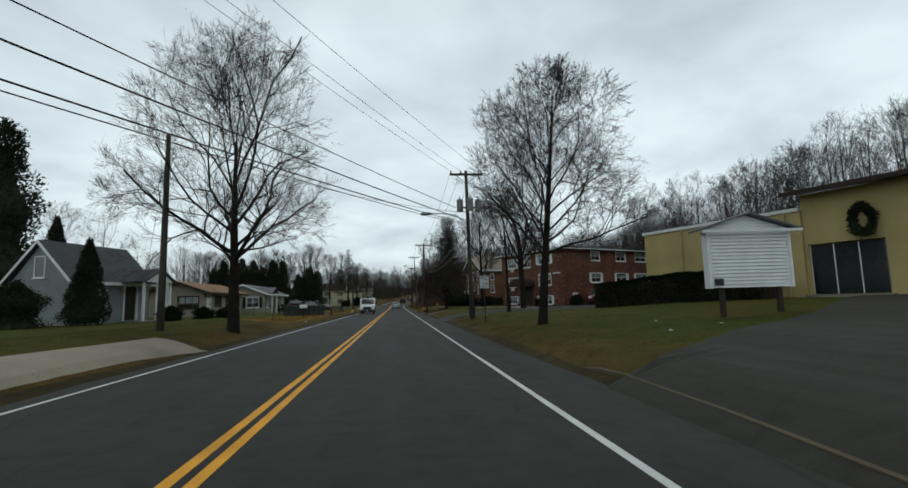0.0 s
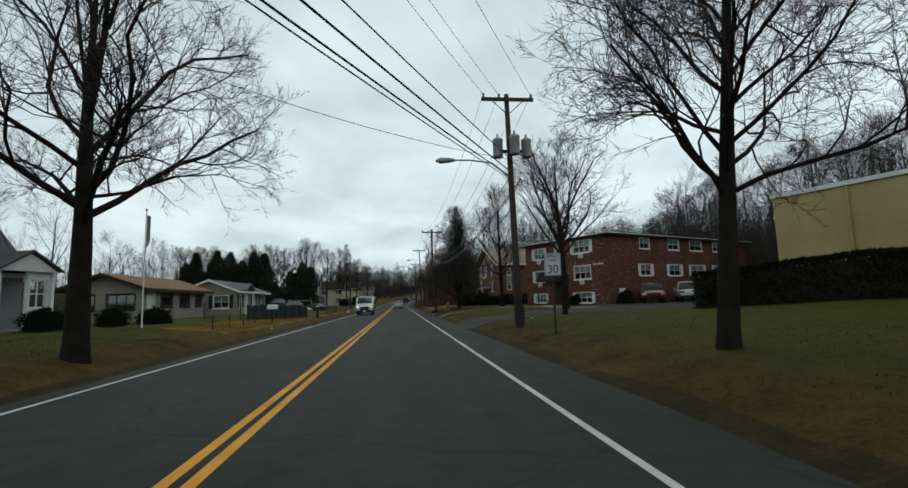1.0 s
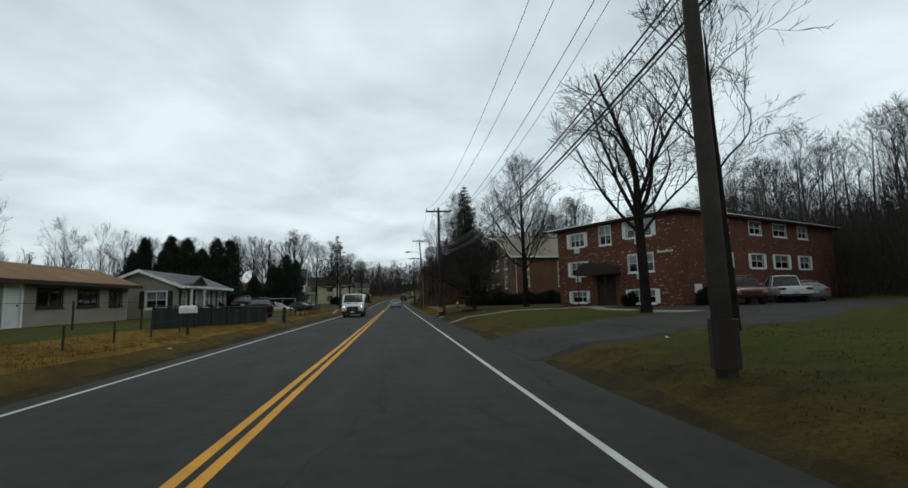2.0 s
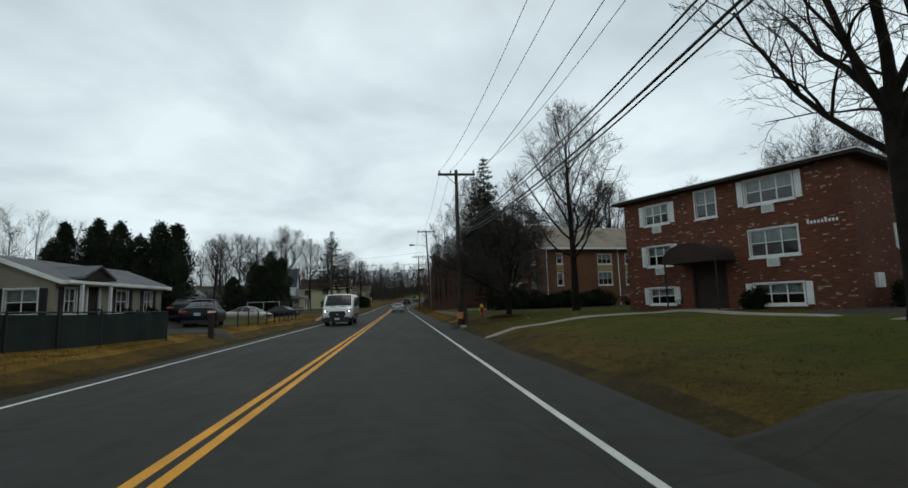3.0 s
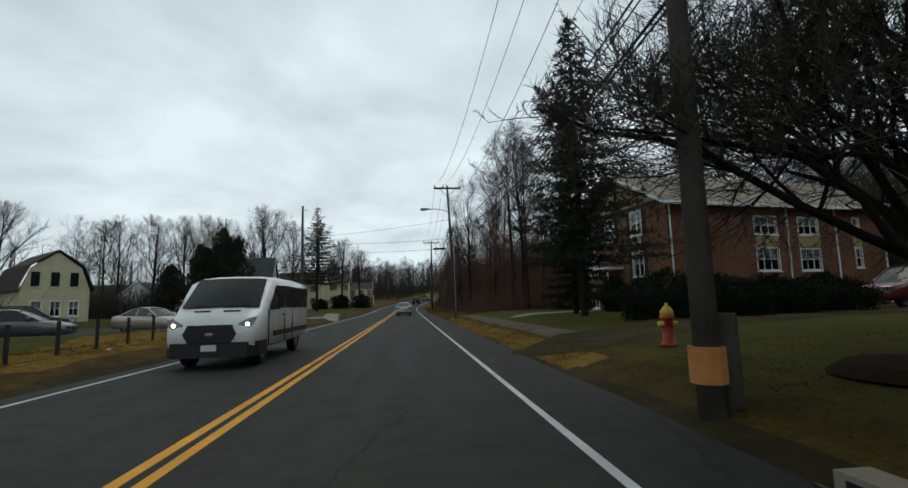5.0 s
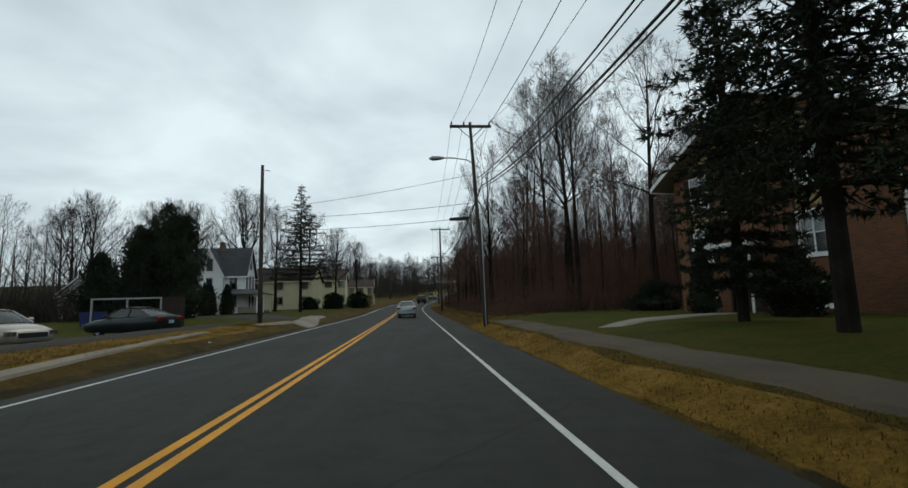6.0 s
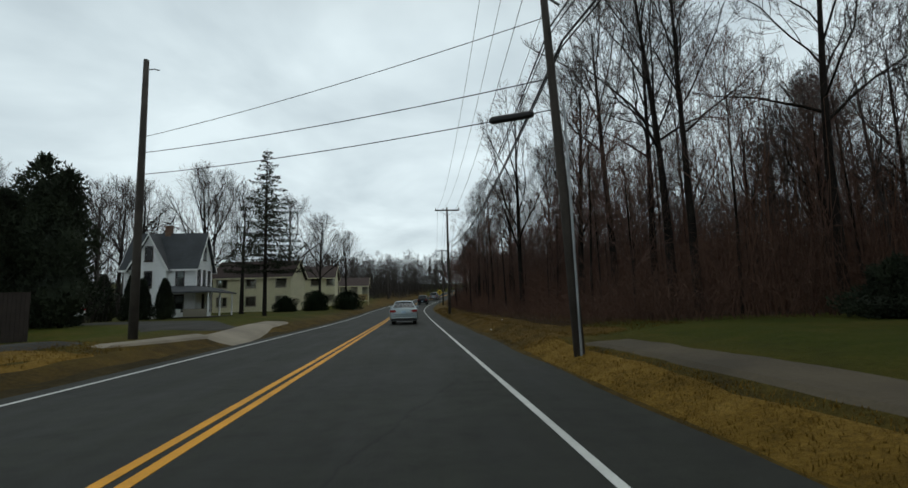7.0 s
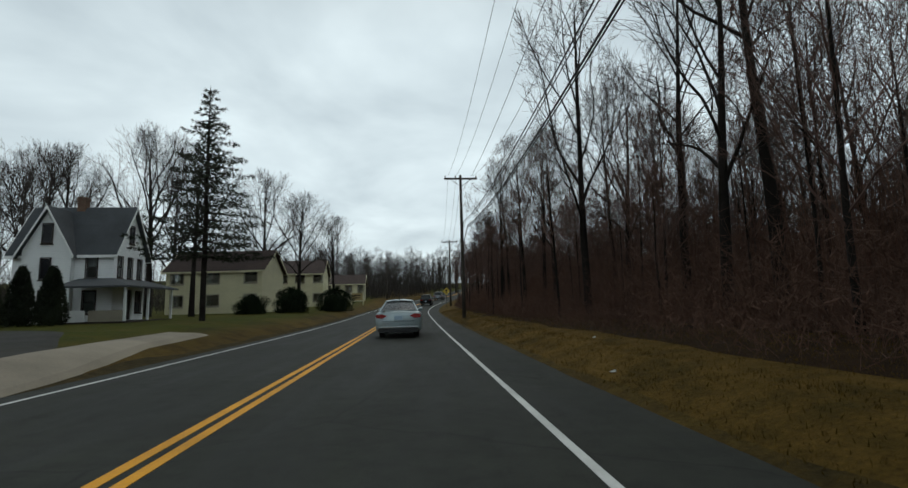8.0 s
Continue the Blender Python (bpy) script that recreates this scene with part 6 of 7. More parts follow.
brush("undergrowth", lambda r: ((lambda y: (bend(y) + 13.5 + 32 * r.random() ** 1.2, y))(r.uniform(97, 190))), 7500, 38, 3.5, 8.5, "thin upright bare saplings crowding the wood", "brush", 3, 0.07, 0.02)
brush("undergrowth", lambda r: ((lambda y: (bend(y) + r.uniform(38, 70), y))(r.uniform(96, 200))), 9000, 41, 5.0, 13.0, "grey-brown brush deep in the wood", "farwood", 2, 0.12, 0.04)
brush("undergrowth", lambda r: (r.uniform(39, 66), r.uniform(25, 135)), 22000, 34, 3.0, 8.5, "grey-brown brush on a wooded hillside", "farwood", 3, 0.2, 0.032)
brush("undergrowth", lambda r: ((lambda y: (bend(y) + r.choice((-1, 1)) * r.uniform(6.5, 48), y))(r.uniform(200, 275))), 11000, 35, 3.0, 10.0, "grey-brown brush where the road bends away", "farwood", 2, 0.2, 0.04)
brush("undergrowth", lambda r: (r.uniform(-70, -27), r.uniform(130, 200)), 4000, 33, 2.0, 6.5, "grey-brown brush behind houses", "farwood", 2, 0.2, 0.035)
brush("undergrowth", lambda r: (r.uniform(33, 58), r.uniform(84, 112)), 4200, 39, 3.0, 8.5, "grey-brown brush behind two brick buildings", "farwood", 2, 0.15, 0.035)
brush("undergrowth", lambda r: (r.uniform(-36, -20), r.uniform(111, 121)), 1800, 43, 1.5, 4.5, "grey-brown brush beside a driveway", "farwood", 3, 0.2, 0.03)
brush("undergrowth", lambda r: (r.uniform(-55, -30), r.uniform(30, 108)), 5000, 36, 2.0, 6.0, "grey-brown brush behind low houses", "farwood")


# ---- vehicles ----
def ring(y, zb, zt, hw, ht, crown=0.03):
    """One cross-section of a car body: sill, flank, shoulder and top."""
    zm = zb + (zt - zb) * 0.55
    half = [(hw * 0.80, zb), (hw * 0.97, zb + 0.10), (hw, zm), (hw * 0.985, zt - 0.10), (ht, zt - 0.015), (ht * 0.6, zt + crown * 0.7)]
    pts = [(x, y, z) for x, z in half] + [(0, y, zt + crown)] + [(-x, y, z) for x, z in reversed(half)]
    return pts


def loft(rings, cap=True):
    s = Shape()
    n = len(rings[0])
    for r in rings:
        s.v.extend(r)
    for i in range(len(rings) - 1):
        for j in range(n):
            k = (j + 1) % n
            s.f.append((i * n + j, i * n + k, (i + 1) * n + k, (i + 1) * n + j))
    if cap:
        s.f.append(tuple(range(n - 1, -1, -1)))
        s.f.append(tuple((len(rings) - 1) * n + j for j in range(n)))
    return s


def wheel(parent, x, y, r, w):
    side = 1 if x > 0 else -1
    s = Shape()
    prof = [(r * 0.62, -w / 2), (r * 0.94, -w / 2), (r, -w / 2 + 0.03), (r, w / 2 - 0.03), (r * 0.94, w / 2), (r * 0.62, w / 2)]
    n = 22
    for i in range(n):
        for (ra, xa), (rb, xb) in zip(prof, prof[1:]):
            a, b = math.tau * i / n, math.tau * (i + 1) / n
            s.face((xa, ra * math.cos(a), ra * math.sin(a)), (xb, rb * math.cos(a), rb * math.sin(a)), (xb, rb * math.cos(b), rb * math.sin(b)), (xa, ra * math.cos(b), ra * math.sin(b)))
    hub = thing_part("wheel", s, M["rubber"], parent)
    hub.matrix_local = pose(x - side * w / 2, y, r)
    d = Shape()
    e = side * (w / 2 - 0.02)
    for i in range(n):
        a, b = math.tau * i / n, math.tau * (i + 1) / n
        d.face((e, 0.62 * r * math.cos(a), 0.62 * r * math.sin(a)), (e, 0.62 * r * math.cos(b), 0.62 * r * math.sin(b)), (e - side * 0.05, 0, 0))
    for i in range(5):
        q = Matrix.Rotation(math.tau * i / 5, 4, "X")
        d.box(e - 0.01, -0.035, 0.05, e + 0.015, 0.035, 0.6 * r, q)
    part("rim", d, M["rim"], hub)


def thing_part(name, shape, material, parent, label="", smooth=False):
    return part(name, shape, material, parent, label, smooth)


def car(m, rows, cabin, paint, label, category="car", wheel_r=0.33, axles=(-1.38, 1.40), track=0.80, lamps="off", plate_z=0.72, group="parked cars", tail_z=None, grille=True, roof=None):
    """rows: cross-sections from tail to nose (y, z bottom, z top, half width, half width at top).
    cabin: (y, z) of tail glass foot, roof back, roof front, windscreen foot, and half widths at foot and roof."""
    t = thing("car" if category == "car" else category.replace(" ", "_"), m, label, category, group)
    b = part("body", loft([ring(*r) for r in rows]), M[paint], t, smooth=True)
    (y0, z0), (y1, z1), (y2, z2), (y3, z3), hb, hr = cabin
    mid = lambda y, z, h: Vector((h, y, z))
    pts = {}
    for sg in (-1, 1):
        pts[sg] = [Vector((sg * hb, y0, z0)), Vector((sg * hr, y1, z1)), Vector((sg * hr, y2, z2)), Vector((sg * hb, y3, z3))]
    L_, R_ = pts[-1], pts[1]
    part("rear_window", loft2(L_[0], R_[0], R_[1], L_[1], 0.05), M["car_glass"], t, smooth=True)
    part("windscreen", loft2(R_[3], L_[3], L_[2], R_[2], 0.06), M["car_glass"], t, smooth=True)
    for sg, P in ((-1, L_), (1, R_)):
        s = Shape()
        a = [p.copy() for p in P]
        s.face(*(a if sg > 0 else reversed(a)))
        s.face(*[(p.x - sg * 0.03, p.y, p.z) for p in (reversed(a) if sg > 0 else a)])
        part("side_window", s, M["car_glass"], t)
        ym = (P[1].y + P[2].y) / 2 - 0.1
        zf = (P[0].z + P[3].z) / 2
        for q, r_ in ((P[0], P[1]), (P[2], P[3]), (Vector((P[0].x, ym - 0.05, zf)), Vector((P[1].x, ym, P[1].z)))):
            part("pillar", Shape().tube([q, r_], 0.035, 5), M[roof or paint], t)
    rr = Shape()
    ys = spread(y1 - 0.06, y2 + 0.04, 0.25)
    for y in ys:
        u = (y - ys[0]) / (ys[-1] - ys[0])
        zc = z1 + (z2 - z1) * u
        bow = 0.05 * math.sin(math.pi * u)
        for k in range(9):
            v = k / 4 - 1
            rr.v.append((v * (hr + 0.02), y, zc + bow + 0.045 * (1 - v * v) + 0.005))
    for i in range(len(ys) - 1):
        for k in range(8):
            o = i * 9 + k
            rr.f.append((o, o + 1, o + 10, o + 9))
    ro = part("roof", rr, M[roof or paint], t, smooth=True)
    so = ro.modifiers.new("thickness", "SOLIDIFY")
    so.thickness, so.offset = 0.03, 0.0
    for x in (-track, track):
        for y in axles:
            wheel(t, x, y, wheel_r, 0.21)
    yb, yn = rows[0][0], rows[-1][0]
    hw = rows[1][3]
    zt = tail_z or rows[1][2] - 0.16
    for sg in (-1, 1):
        out = Matrix(((sg, 0, 0, 0), (0, 0, 1, yb - 0.025), (0, 1, 0, zt), (0, 0, 0, 1)))
        part("tail_lamp", Shape().prism([(hw * 0.50, 0.02), (hw * 0.70, -0.08), (hw * 0.98, -0.06), (hw * 1.0, 0.08), (hw * 0.72, 0.09)], 0, 0.34, out), M["tail"], t)
        part("headlamp", Shape().box(sg * hw * 0.62 if sg > 0 else -hw * 0.95, yn - 0.28, rows[-2][2] - 0.24, sg * hw * 0.95 if sg > 0 else -hw * 0.62, yn + 0.015, rows[-2][2] - 0.08), M["head_lit" if lamps == "head" else "chrome"], t)
        part("mirror", Shape().tube([(sg * (hb - 0.02), y3 - 0.35, z3 + 0.08), (sg * (hb + 0.12), y3 - 0.38, z3 + 0.12), (sg * (hb + 0.22), y3 - 0.38, z3 + 0.12)], [0.03, 0.09, 0.08], 8), M[paint], t, smooth=True)
    part("rear_bumper", Shape().prism([(-hw * 0.93, 0.1), (-hw * 0.86, -0.05), (hw * 0.86, -0.05), (hw * 0.93, 0.1), (hw * 0.9, 0.5), (-hw * 0.9, 0.5)], rows[1][1] - 0.02, rows[1][1] + 0.13, pose(0, yb, 0)), M["plastic"], t)
    part("number_plate", Shape().box(-0.16, yb - 0.065, plate_z - 0.08, 0.16, yb - 0.02, plate_z + 0.08), M["plate"], t)
    if grille:
        part("grille", Shape().box(-hw * 0.55, yn - 0.05, rows[-1][1] + 0.12, hw * 0.55, yn + 0.03, rows[-2][2] - 0.14), M["plastic"], t)
    return t


def loft2(a, b, c, d, bow):
    """A gently bowed pane between four corners, with thickness."""
    s = Shape()
    nrm = (b - a).cross(d - a).normalized()
    n = 6
    for side in (0, -0.02):
        for i in range(n + 1):
            for j in range(n + 1):
                u, v = i / n, j / n
                p = a.lerp(b, u).lerp(d.lerp(c, u), v)
                s.v.append(tuple(p + nrm * (bow * math.sin(math.pi * u) * (0.5 + 0.5 * math.sin(math.pi * v)) + side)))
    w_ = n + 1
    for i in range(n):
        for j in range(n):
            o = i * w_ + j
            s.f.append((o, o + w_, o + w_ + 1, o + 1))
            o += w_ * w_
            s.f.append((o, o + 1, o + w_ + 1, o + w_))
    return s


SEDAN = [(-2.42, 0.36, 0.92, 0.80, 0.66), (-2.36, 0.28, 1.02, 0.88, 0.74), (-2.0, 0.22, 1.06, 0.92, 0.78), (-1.2, 0.20, 1.02, 0.94, 0.80), (0.0, 0.20, 0.98, 0.93, 0.82), (1.0, 0.20, 0.96, 0.93, 0.80), (1.7, 0.22, 0.88, 0.91, 0.74), (2.2, 0.24, 0.76, 0.86, 0.66), (2.4, 0.32, 0.62, 0.74, 0.55)]
SEDAN_CABIN = ((-1.85, 1.04), (-0.95, 1.43), (0.25, 1.44), (1.15, 0.97), 0.76, 0.56)
SUV = [(-2.3, 0.45, 1.0, 0.80, 0.70), (-2.26, 0.38, 1.10, 0.90, 0.80), (-1.2, 0.32, 1.10, 0.93, 0.84), (0.6, 0.32, 1.08, 0.93, 0.84), (1.2, 0.32, 1.06, 0.92, 0.80), (1.9, 0.34, 0.98, 0.90, 0.74), (2.25, 0.40, 0.85, 0.82, 0.64)]
SUV_CABIN = ((-2.22, 1.08), (-1.95, 1.70), (0.2, 1.74), (1.05, 1.07), 0.82, 0.66)
PICKUP = [(-2.6, 0.55, 1.05, 0.84, 0.80), (-2.55, 0.50, 1.10, 0.92, 0.88), (-0.8, 0.45, 1.10, 0.95, 0.90), (0.9, 0.45, 1.12, 0.95, 0.86), (1.5, 0.45, 1.12, 0.94, 0.80), (2.3, 0.48, 1.02, 0.92, 0.76), (2.5, 0.52, 0.88, 0.86, 0.70)]
PICKUP_CABIN = ((-0.75, 1.10), (-0.60, 1.76), (0.45, 1.78), (1.1, 1.12), 0.84, 0.68)

lead = car(pose(1.62, 117.1, 0), SEDAN, SEDAN_CABIN, "silver", "pale silver-blue sedan driving ahead", lamps="tail", plate_z=0.80, group="cars on the road")
part("chrome_strip", Shape().box(-0.74, -2.47, 0.43, 0.74, -2.38, 0.46), M["chrome"], lead)
part("boot_lip", Shape().prism([(-0.72, 0), (0.72, 0), (0.66, 0.22), (-0.66, 0.22)], 1.045, 1.085, pose(0, -2.34, 0)), M["silver"], lead)
part("boot_seam", Shape().box(-0.62, -2.425, 0.66, 0.62, -2.40, 0.675), M["plastic"], lead)
part("aerial", Shape().tube([(0, -0.75, 1.47), (0, -0.95, 1.56)], [0.03, 0.012], 6), M["plastic"], lead)

# oncoming white van
VAN = [(-2.78, 0.48, 1.96, 0.90, 0.80), (-2.68, 0.38, 2.05, 1.00, 0.86), (-1.0, 0.36, 2.10, 1.02, 0.88), (0.85, 0.36, 2.09, 1.02, 0.87), (1.22, 0.36, 2.02, 1.02, 0.83), (1.65, 0.36, 1.66, 1.01, 0.85), (2.02, 0.36, 1.32, 1.00, 0.86),
       (2.36, 0.37, 1.18, 0.98, 0.80), (2.56, 0.39, 1.04, 0.94, 0.74), (2.66, 0.44, 0.86, 0.88, 0.66)]
van = thing("van", pose(-2.2, 71.5, 0, 0, 0, 180), "white passenger van with lit headlamps in the oncoming lane", "van", "cars on the road")
part("body", loft([ring(*r) for r in VAN]), M["van_white"], van, smooth=True)
vl, vr = [[Vector((s_ * h_, y_, z_)) for h_, y_, z_ in ((0.86, 2.06, 1.34), (0.80, 1.27, 2.03))] for s_ in (-1, 1)]
part("windscreen", loft2(vr[0], vl[0], vl[1], vr[1], 0.07), M["car_glass"], van, smooth=True)
for sg in (-1, 1):
    fd = Matrix(((0, 0, sg, sg * 0.995), (1, 0, 0, 0), (0, 1, 0, 0), (0, 0, 0, 1)))
    door_glass = [(0.35, 1.30), (1.72, 1.30), (1.20, 1.86), (0.35, 1.88)]
    part("side_window", Shape().prism(door_glass, 0, 0.035, fd), M["car_glass"], van)
    for ya, yb in ((-2.55, -1.62), (-1.55, -0.62), (-0.55, 0.26)):
        part("side_window", Shape().prism([(ya, 1.30), (yb, 1.30), (yb, 1.88), (ya, 1.88)], 0, 0.035, fd), M["car_glass"], van)
    for yy in (0.30, 1.80, -0.58):
        part("door_seam", Shape().box(sg * 1.012 - 0.012, yy - 0.008, 0.45, sg * 1.012 + 0.012, yy + 0.008, 1.27), M["plastic"], van)
    part("door_handle", Shape().box(sg * 1.03 - 0.015, 0.36, 1.10, sg * 1.03 + 0.015, 0.56, 1.14), M["plastic"], van)
    part("side_moulding", Shape().box(sg * 1.02 - 0.018, -2.5, 0.62, sg * 1.02 + 0.018, 1.35, 0.74), M["plastic"], van)
    hl = part("headlamp", Shape().prism([(0.0, 0.0), (0.20, -0.03), (0.34, 0.12), (0.36, 0.26), (0.22, 0.22), (0.02, 0.12)], -0.04, 0.26, Matrix(((sg, 0, 0, sg * 0.56), (0, 0, -1, 2.58), (0, 1, 0, 0.86), (0, 0, 0, 1)))), M["chrome"], van)
    part("bulb", Shape().tube([(sg * 0.78, 2.50, 0.96), (sg * 0.78, 2.63, 0.96)], 0.045, 10), M["head_lit"], hl)
    part("mirror", Shape().tube([(sg * 0.98, 1.62, 1.28), (sg * 1.14, 1.60, 1.32), (sg * 1.17, 1.60, 1.60)], [0.03, 0.10, 0.09], 6), M["plastic"], van)
    part("wiper", Shape().tube([(sg * 0.12, 2.10, 1.36), (sg * 0.66, 2.06, 1.42)], 0.012, 5), M["plastic"], van)
    part("bonnet_vent", Shape().prism([(0.15, 2.22), (0.50, 2.20), (0.50, 2.27), (0.15, 2.29)] if sg > 0 else [(-0.50, 2.20), (-0.15, 2.22), (-0.15, 2.29), (-0.50, 2.27)], 1.22, 1.275), M["plastic"], van)
gm = Matrix(((1, 0, 0, 0), (0, 0, 1, 2.58), (0, 1, 0, 0.56), (0, 0, 0, 1)))
gr_ = part("grille", Shape().prism([(-0.44, 0), (0.44, 0), (0.56, 0.20), (0.46, 0.40), (-0.46, 0.40), (-0.56, 0.20)], 0, 0.12, gm), M["plastic"], van, "black six-sided grille")
for k in range(3):
    part("grille_bar", Shape().box(-0.46, 2.69, 0.66 + 0.10 * k, 0.46, 2.712, 0.685 + 0.10 * k), M["dark_metal"], gr_)
part("badge", Shape().prism([(0.09 * math.cos(math.tau * k / 12), 0.2 + 0.04 * math.sin(math.tau * k / 12)) for k in range(12)], 0.12, 0.14, gm), M["chrome"], gr_)
part("front_bumper", Shape().prism([(-1.0, 1.9), (1.0, 1.9), (0.98, 2.45), (0.8, 2.70), (-0.8, 2.70), (-0.98, 2.45)], 0.26, 0.58), M["plastic"], van)
part("number_plate", Shape().box(-0.16, 2.70, 0.40, 0.16, 2.712, 0.53), M["sign_white"], van)
for x in (-0.88, 0.88):
    for y in (-1.7, 1.75):
        wheel(van, x, y, 0.36, 0.22)

for x, y, rz, rows_, cab, pt, lb in (
        (4.2, 178.0, -7, SUV, SUV_CABIN, "black_paint", "dark car far along the road"),
        (7.4, 200.0, -12, SUV, SUV_CABIN, "grey_paint", "grey car far along the road")):
    car(pose(x, y, rise(y), 2, 0, rz), rows_, cab, pt, lb, group="cars on the road", wheel_r=0.34)

for x, y, rz, kind, pt, lb in (
        (-12.0, 70.2, 14, "sedan", "black_paint", "black sedan parked in a house driveway"),
        (-9.2, 65.4, 12, "sedan", "black_paint", "black sedan parked beside a driveway post"),
        (-14.0, 90.4, -112, "sedan", "beige_paint", "champagne sedan parked on a side lot"),
        (-12.8, 97.8, 72, "sedan", "green_paint", "dark green sedan parked by a fence enclosure"),
        (-17.0, 83.5, -70, "sedan", "grey_paint", "grey car parked behind a fence"),
        (-21.6, 117.0, 70, "suv", "van_white", "white van parked on a driveway beside evergreens"),
        (-21.0, 90.0, -60, "suv", "black_paint", "dark car parked behind a fence")):
    rows_, cab = (SEDAN, SEDAN_CABIN) if kind == "sedan" else (SUV, SUV_CABIN)
    car(pose(x, y, gz(x, y), 0, 0, rz), rows_, cab, pt, lb, "car", 0.33 if kind == "sedan" else 0.36)

for x, y, rz, kind, pt, lb in (
        (23.3, 52.3, 155, "pickup", "red_paint", "dark red pickup truck parked beside a brick building"),
        (27.5, 53.8, -25, "pickup", "van_white", "white pickup truck parked beside a brick building"),
        (30.5, 55.5, -25, "sedan", "grey_paint", "grey sedan parked beside a brick building"),
        (23.5, 76.5, 95, "suv", "red_paint", "red car parked before an orange-brown brick building"),
        (29.5, 78.0, 95, "sedan", "black_paint", "dark car parked before an orange-brown brick building")):
    if kind == "pickup":
        car(pose(x, y, gz(x, y), 0, 0, rz), PICKUP, PICKUP_CABIN, pt, lb, "pickup truck", 0.39, (-1.6, 1.65), 0.82)
    elif kind == "suv":
        car(pose(x, y, gz(x, y), 0, 0, rz), SUV, SUV_CABIN, pt, lb, "car", 0.36)
    else:
        car(pose(x, y, gz(x, y), 0, 0, rz), SEDAN, SEDAN_CABIN, pt, lb, "car")


# ---- drives, walks and kerbs ----
def patch(name, edges, y0, y1, material, label, category, lift=0.03, nx=10, d=0.7):
    return drape(name, edges, spread(y0, y1, d), lift, M[material], label, category, nx)


def lane(name, pts, width, material, label, category, lift=0.035):
    """A walk or drive along a line of points, draped over the ground, with low side faces."""
    s = Shape()
    line = []
    for a, b in zip(pts, pts[1:]):
        n = max(1, int(math.dist(a, b) / 0.6))
        line += [(a[0] + (b[0] - a[0]) * i / n, a[1] + (b[1] - a[1]) * i / n) for i in range(n)]
    line.append(pts[-1])
    nx = max(6, int(width / 0.5))
    for i, p in enumerate(line):
        q, r = Vector(line[max(0, i - 1)]), Vector(line[min(len(line) - 1, i + 1)])
        d_ = (r - q).normalized()
        c = Vector((d_.y, -d_.x))
        for k in range(nx + 1):
            o = (k / nx - 0.5) * width * (1 + 0.05 * noise.noise((p[0], p[1], k)))
            x, y = p[0] + c.x * o, p[1] + c.y * o
            z = gz(x, y) + lift
            s.v.append((x, y, z if 0 < k < nx and 0 < i < len(line) - 1 else z - lift - 0.03))
    w_ = nx + 1
    for i in range(len(line) - 1):
        for k in range(nx):
            o = i * w_ + k
            s.f.append((o, o + w_, o + w_ + 1, o + 1))
    return solid(name, s, M[material], label, category, "structure")


def lot_edge(y):
    return (4.62 if y < 9.0 else 4.62 + (y - 9.0) * 1.5, 27.0)


patch("parking_lot", lot_edge, -28, 20.5, "drive", "worn dark asphalt forecourt", "parking lot", 0.06, 40, 0.5)
lane("kerb", [(5.0, -4.0), (5.05, 4.0), (5.2, 6.9), (5.3, 9.4), (5.2, 11.1)], 0.07, "old_walk", "low broken concrete edging along the road", "kerb", 0.066)
patch("driveway", lambda y: (4.45, 8.4 + 0.25 * noise.noise((y, 3, 1))), 34.4, 40.2, "drive", "dark asphalt mouth of a driveway", "driveway", 0.062, 12, 0.4)
lane("driveway", [(7.6, 37.3), (11.5, 38.4), (15.5, 41.4), (19.5, 44.8), (30.0, 50.4)], 5.6, "drive", "dark asphalt driveway to a parking area", "driveway", 0.07)
lane("parking_lot", [(17.0, 46.5), (36.0, 56.5)], 9.5, "drive", "dark asphalt parking area beside a brick building", "parking lot", 0.08)
lane("pavement_slab", [(13.6, 46.6), (15.6, 43.4)], 0.9, "concrete", "concrete slab at the edge of a drive", "pavement", 0.07)
lane("footpath", [(4.7, 53.3), (6.0, 53.1), (8.6, 54.0), (13.0, 56.4), (16.6, 58.6)], 0.7, "concrete", "pale concrete walk leading to a brick building", "footpath", 0.045)
lane("footpath", [(15.4, 57.9), (15.0, 55.2), (14.1, 52.0), (14.2, 48.2)], 0.9, "concrete", "pale concrete walk along a brick building", "footpath", 0.05)
lane("driveway", [(4.9, 68.6), (9.0, 70.2), (16.0, 73.6), (34.0, 77.6)], 3.6, "soil", "dirt and asphalt driveway", "driveway", 0.07)
drape("footpath", wavy(5.9, 7.15, 0.28, 11), spread(70.5, 94, 0.5), 0.035, M["old_walk"], "worn grey-brown sidewalk half covered by soil", "footpath")
lane("footpath", [(7.6, 83.6), (11.5, 86.3), (14.2, 87.4)], 1.0, "concrete", "pale concrete walk to a building entrance", "footpath", 0.05)
lane("driveway", [(-5.6, -6.0), (-5.7, 10.0), (-5.7, 15.0), (-5.2, 19.0)], 1.9, "sand", "pale sandy apron beside the road", "driveway", 0.07)
lane("driveway", [(-6.1, 55.2), (-8.4, 58.4), (-10.6, 64.5), (-11.2, 72.0)], 4.6, "drive", "dark asphalt driveway beside a house", "driveway", 0.07)
